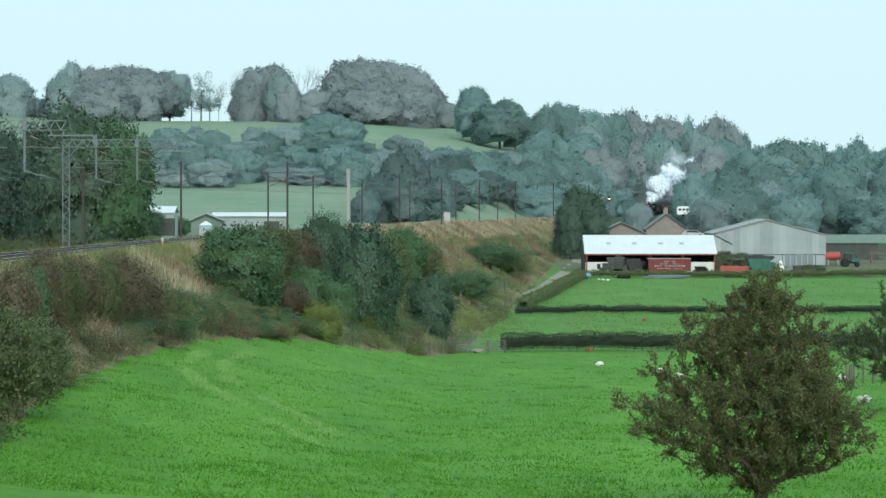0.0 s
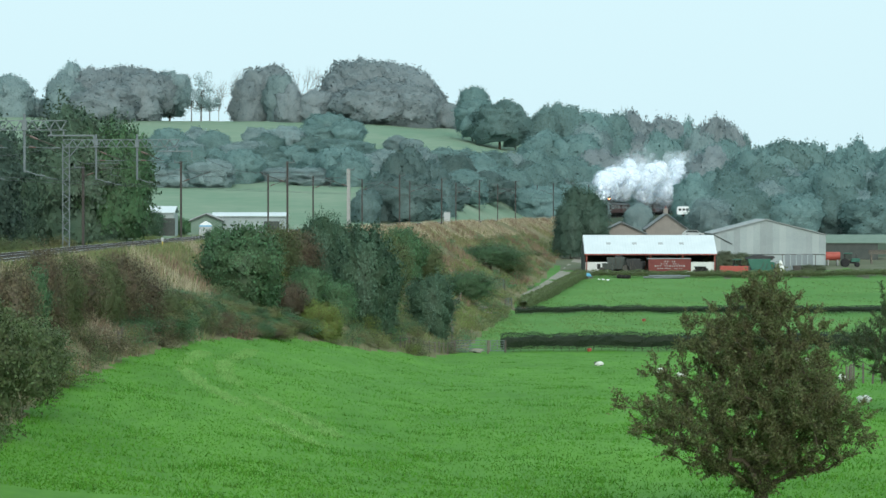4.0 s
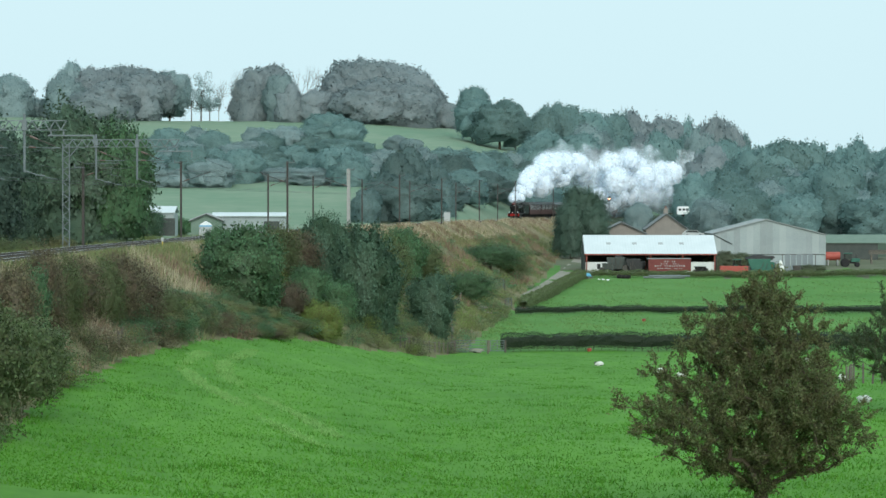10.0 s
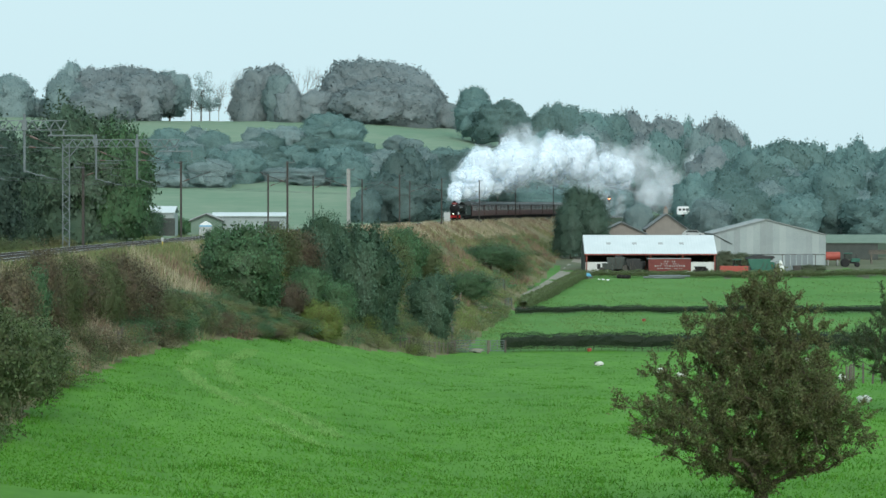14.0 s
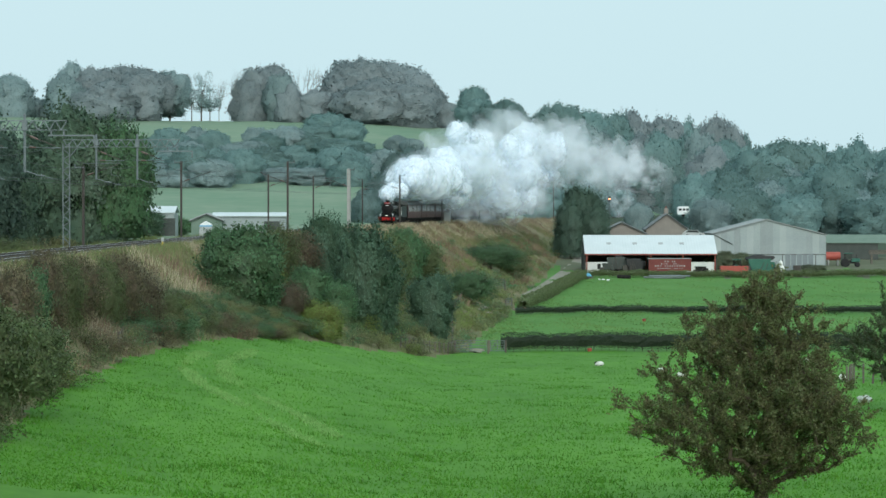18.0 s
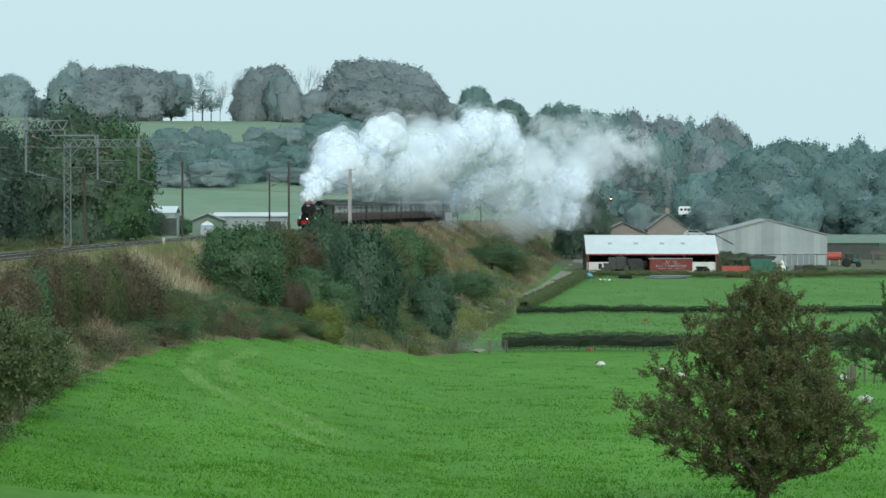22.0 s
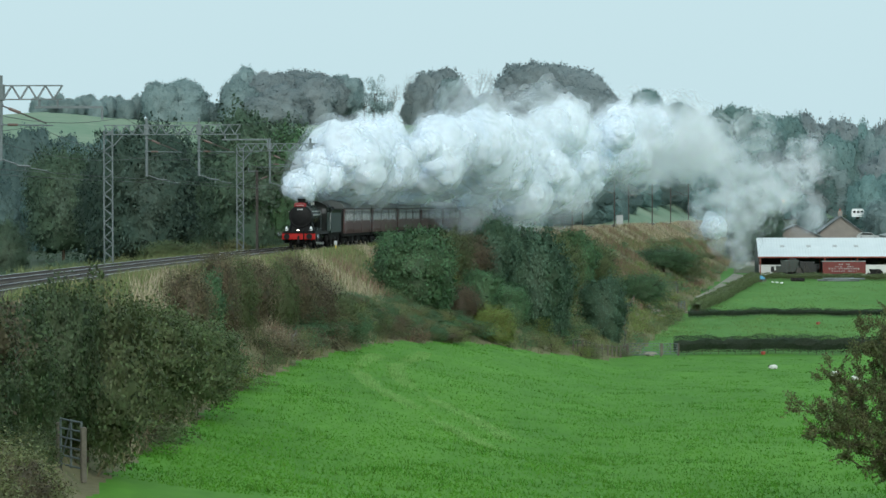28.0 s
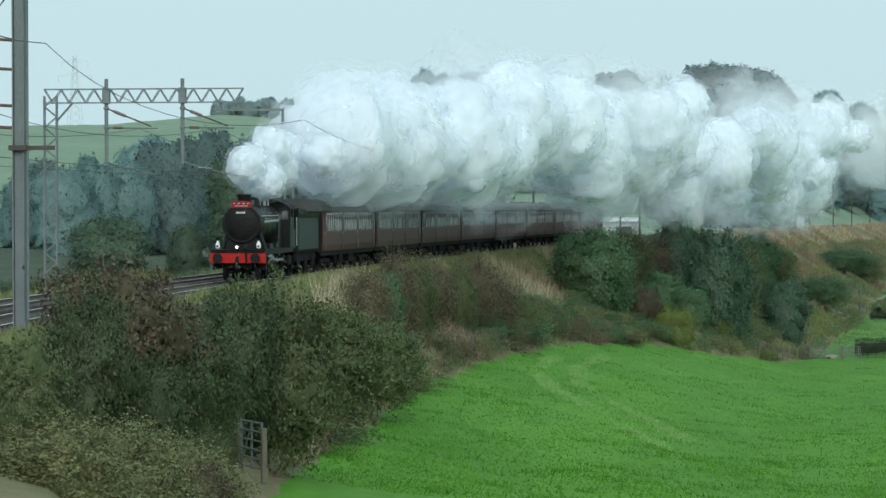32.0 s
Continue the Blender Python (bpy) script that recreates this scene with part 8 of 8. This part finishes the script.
def puff_path(rng, te, size):
    """Rows of one puff, which waits deep in the bank until it is its turn. Size 0 leaves the chimney at te; 1 and 2 are the
    cloud's larger billows, which join it as it swells. All spread, drift with the wind and settle."""
    rows = []
    x0, y0, tx, ty = on_line(front_arc(te) + 2.3)
    yaw = math.atan2(-ty, -tx)
    begin = (0.0, 0.62, 2.2)[size]
    t0 = te + begin
    if t0 > 0.04:
        t0 = round(t0 * FPS) / FPS
        low = Matrix.Translation((x0, y0, -13.0))
        rows += [(0.0, low), (max(0.0, t0 - 1 / FPS), low)]
    ang = rng.uniform(0, 2 * math.pi)
    q = math.sqrt(rng.uniform(0, 1)) * (1.0, 0.72, 0.8)[size]
    sx, sz = q * math.cos(ang), q * math.sin(ang)
    vz = sz * rng.uniform(0.5, 1.0) * (0.5 if sz > 0 else 1.0) + rng.normal() * 0.15 + (0.1 if size == 2 else 0)
    life = (rng.uniform(1.6, 2.6), float(np.interp(te, CLOUD, LAST)) + rng.uniform(0, 1.6), rng.uniform(8, 13) + (4 if te < 5.3 else 2 if 12.6 < te < 21.5 else 0))[size]
    if size == 1 and 12.6 < te < 17.3 and sz > 0.1:
        life = rng.uniform(5.0, 7.0)
    wind = float(np.interp(te, [5.3, 6.8], [0.4, WIND]))
    rot0, spin = Euler(rng.uniform(0, 6.28, 3)).to_matrix().to_4x4(), rng.normal(size=3) * 0.1
    jit = rng.normal() * 0.2
    for a in AGES:
        if a and a < begin:
            continue
        a = max(a, begin)
        t = te + a if a > begin else max(te + a, t0)
        if a > life:
            break
        R = min(0.3 + 3.1 * a ** 0.62, float(np.interp(te, [17, 21], [8.0, 6.3])))
        rise = 4.6 * (1 - math.exp(-a / 0.22)) + 2.0 * (1 - math.exp(-a / 3))
        z = 4.0 + rise * (0.55 + 0.45 * min(1, a)) * 0.62 + sz * R * 0.62 + vz * max(0, a - (0.8 if vz > 0 else 3.6))
        # the settled cloud
        hi, lo = float(np.interp(te, CLOUD, HIGH)), float(np.interp(te, CLOUD, LOW))
        if 12.6 < te < 17.3:
            lo -= float(np.interp(a, [4, 7, 11], [0, 1.5, 6.5]))
            hi -= float(np.interp(a, [7, 11], [0, 4]))
        if 15.8 < te < 17.5:
            hi = min(hi, float(np.interp(a, [1.0, 1.7, 2.8], [9, 10, 20])))
        if 17.5 < te < 20.3:
            # a thin trail at first, which swells as it hangs
            hi, lo = min(hi, float(np.interp(a, [1, 2.2, 4.5], [9, 11, 18]))), float(np.interp(a, [1, 2.2, 4.5], [4.3, 4.7, lo]))
        edge = min((3.0, 2.6, 2.2)[size], (hi - lo) * 0.4)
        grown = max(0.0, min(1.0, (a - 0.35) / 2.2)) * float(np.interp(te, [24.5, 26], [1, 0]))
        z += ((hi + lo) / 2 + sz / 0.75 * ((hi - lo) / 2 - edge) - z) * grown
        x = x0 + sx * R * 0.8 + wind * max(0, a - 0.3) * (1 + 0.25 * sz)
        y = y0 + (jit + sx * 0.5) * R
        if size == 0:
            z = max(z, 4.2 + 1.5 * min(1, a / 0.4) if a < 4.5 else gz(x, y) + 0.8)
        elif te > 25:
            z = max(z, 6.7 if a < 4.2 else max(gz(x, y) + 1.5, 6.7 - 1.7 * (a - 4.2)))
        else:
            z = max(z, 7.4 - 1.7 * max(0.0, a - 1.6), gz(x, y) + 1.5)
        if t < 0:
            continue
        m = Matrix.Translation((x, y, z)) @ Matrix.Rotation(yaw + 0.1 * sx, 4, "Z") @ Euler((spin * a * 3).tolist()).to_matrix().to_4x4() @ (rot0 if a > 0.2 else Matrix.Identity(4))
        if not rows:
            rows.append((0.0, m))
        rows.append((t, m))
        if t > 32.0:
            break
    if te + life < 32.0 and rows:
        p = rows[-1][1].translation
        t = round(max(te + life, rows[-1][0] + 0.3) * FPS) / FPS
        rows.append((t - 1 / FPS, Matrix.Translation((WIND * 0.5 * (t - rows[-1][0]), 0, 0)) @ rows[-1][1]))
        rows.append((t, Matrix.Translation((p.x + 1.5, p.y, gz(p.x, p.y) - 13.0))))
    if not rows:
        return None
    if rows[-1][0] < 32.0:
        rows.append((32.0, rows[-1][1]))
    out = [rows[0]]
    for r in rows[1:]:
        if r[0] > out[-1][0] + 0.02:
            out.append(r)
    return out if len(out) > 1 else None


def key_steam():
    rng = np.random.default_rng(21)
    te, k, cloud, count = -9.0, 0, None, 0
    while te < 31.97:
        if cloud is None or count > 100:
            cloud = thing("steam_cloud", "billowing white steam from the locomotive's chimney", "steam", group="steam clouds")
            count = 0
        sizes = [0]
        if k % 5 in (0, 2, 4):
            sizes.append(1)
        if k % 5 == 3 or (12.6 < te < 21.5 and k % 3 == 1):
            sizes.append(2)
        if not (5.0 < te < 6.6):
            for size in sizes:
                if size and 4.5 < te < 7.0:
                    continue
                rows = puff_path(rng, te, size)
                if rows:
                    ob = link("puff", (DENSE[k % 7], BIG[k % 6], THIN[k % 5])[size], cloud)
                    tagged(ob, kind="stuff")
                    walk(ob, rows)
                    count += 1
        te += 1 / 16 * (0.8 + 0.4 * ((k * 0.618) % 1))
        k += 1


def motions():
    for ob, off, length, wb in VEHICLES:
        walk(ob, [(k * 0.5, vehicle_pose(k * 0.5, off, length, wb)) for k in range(65)])
    key_wheels()
    key_steam()


motions()
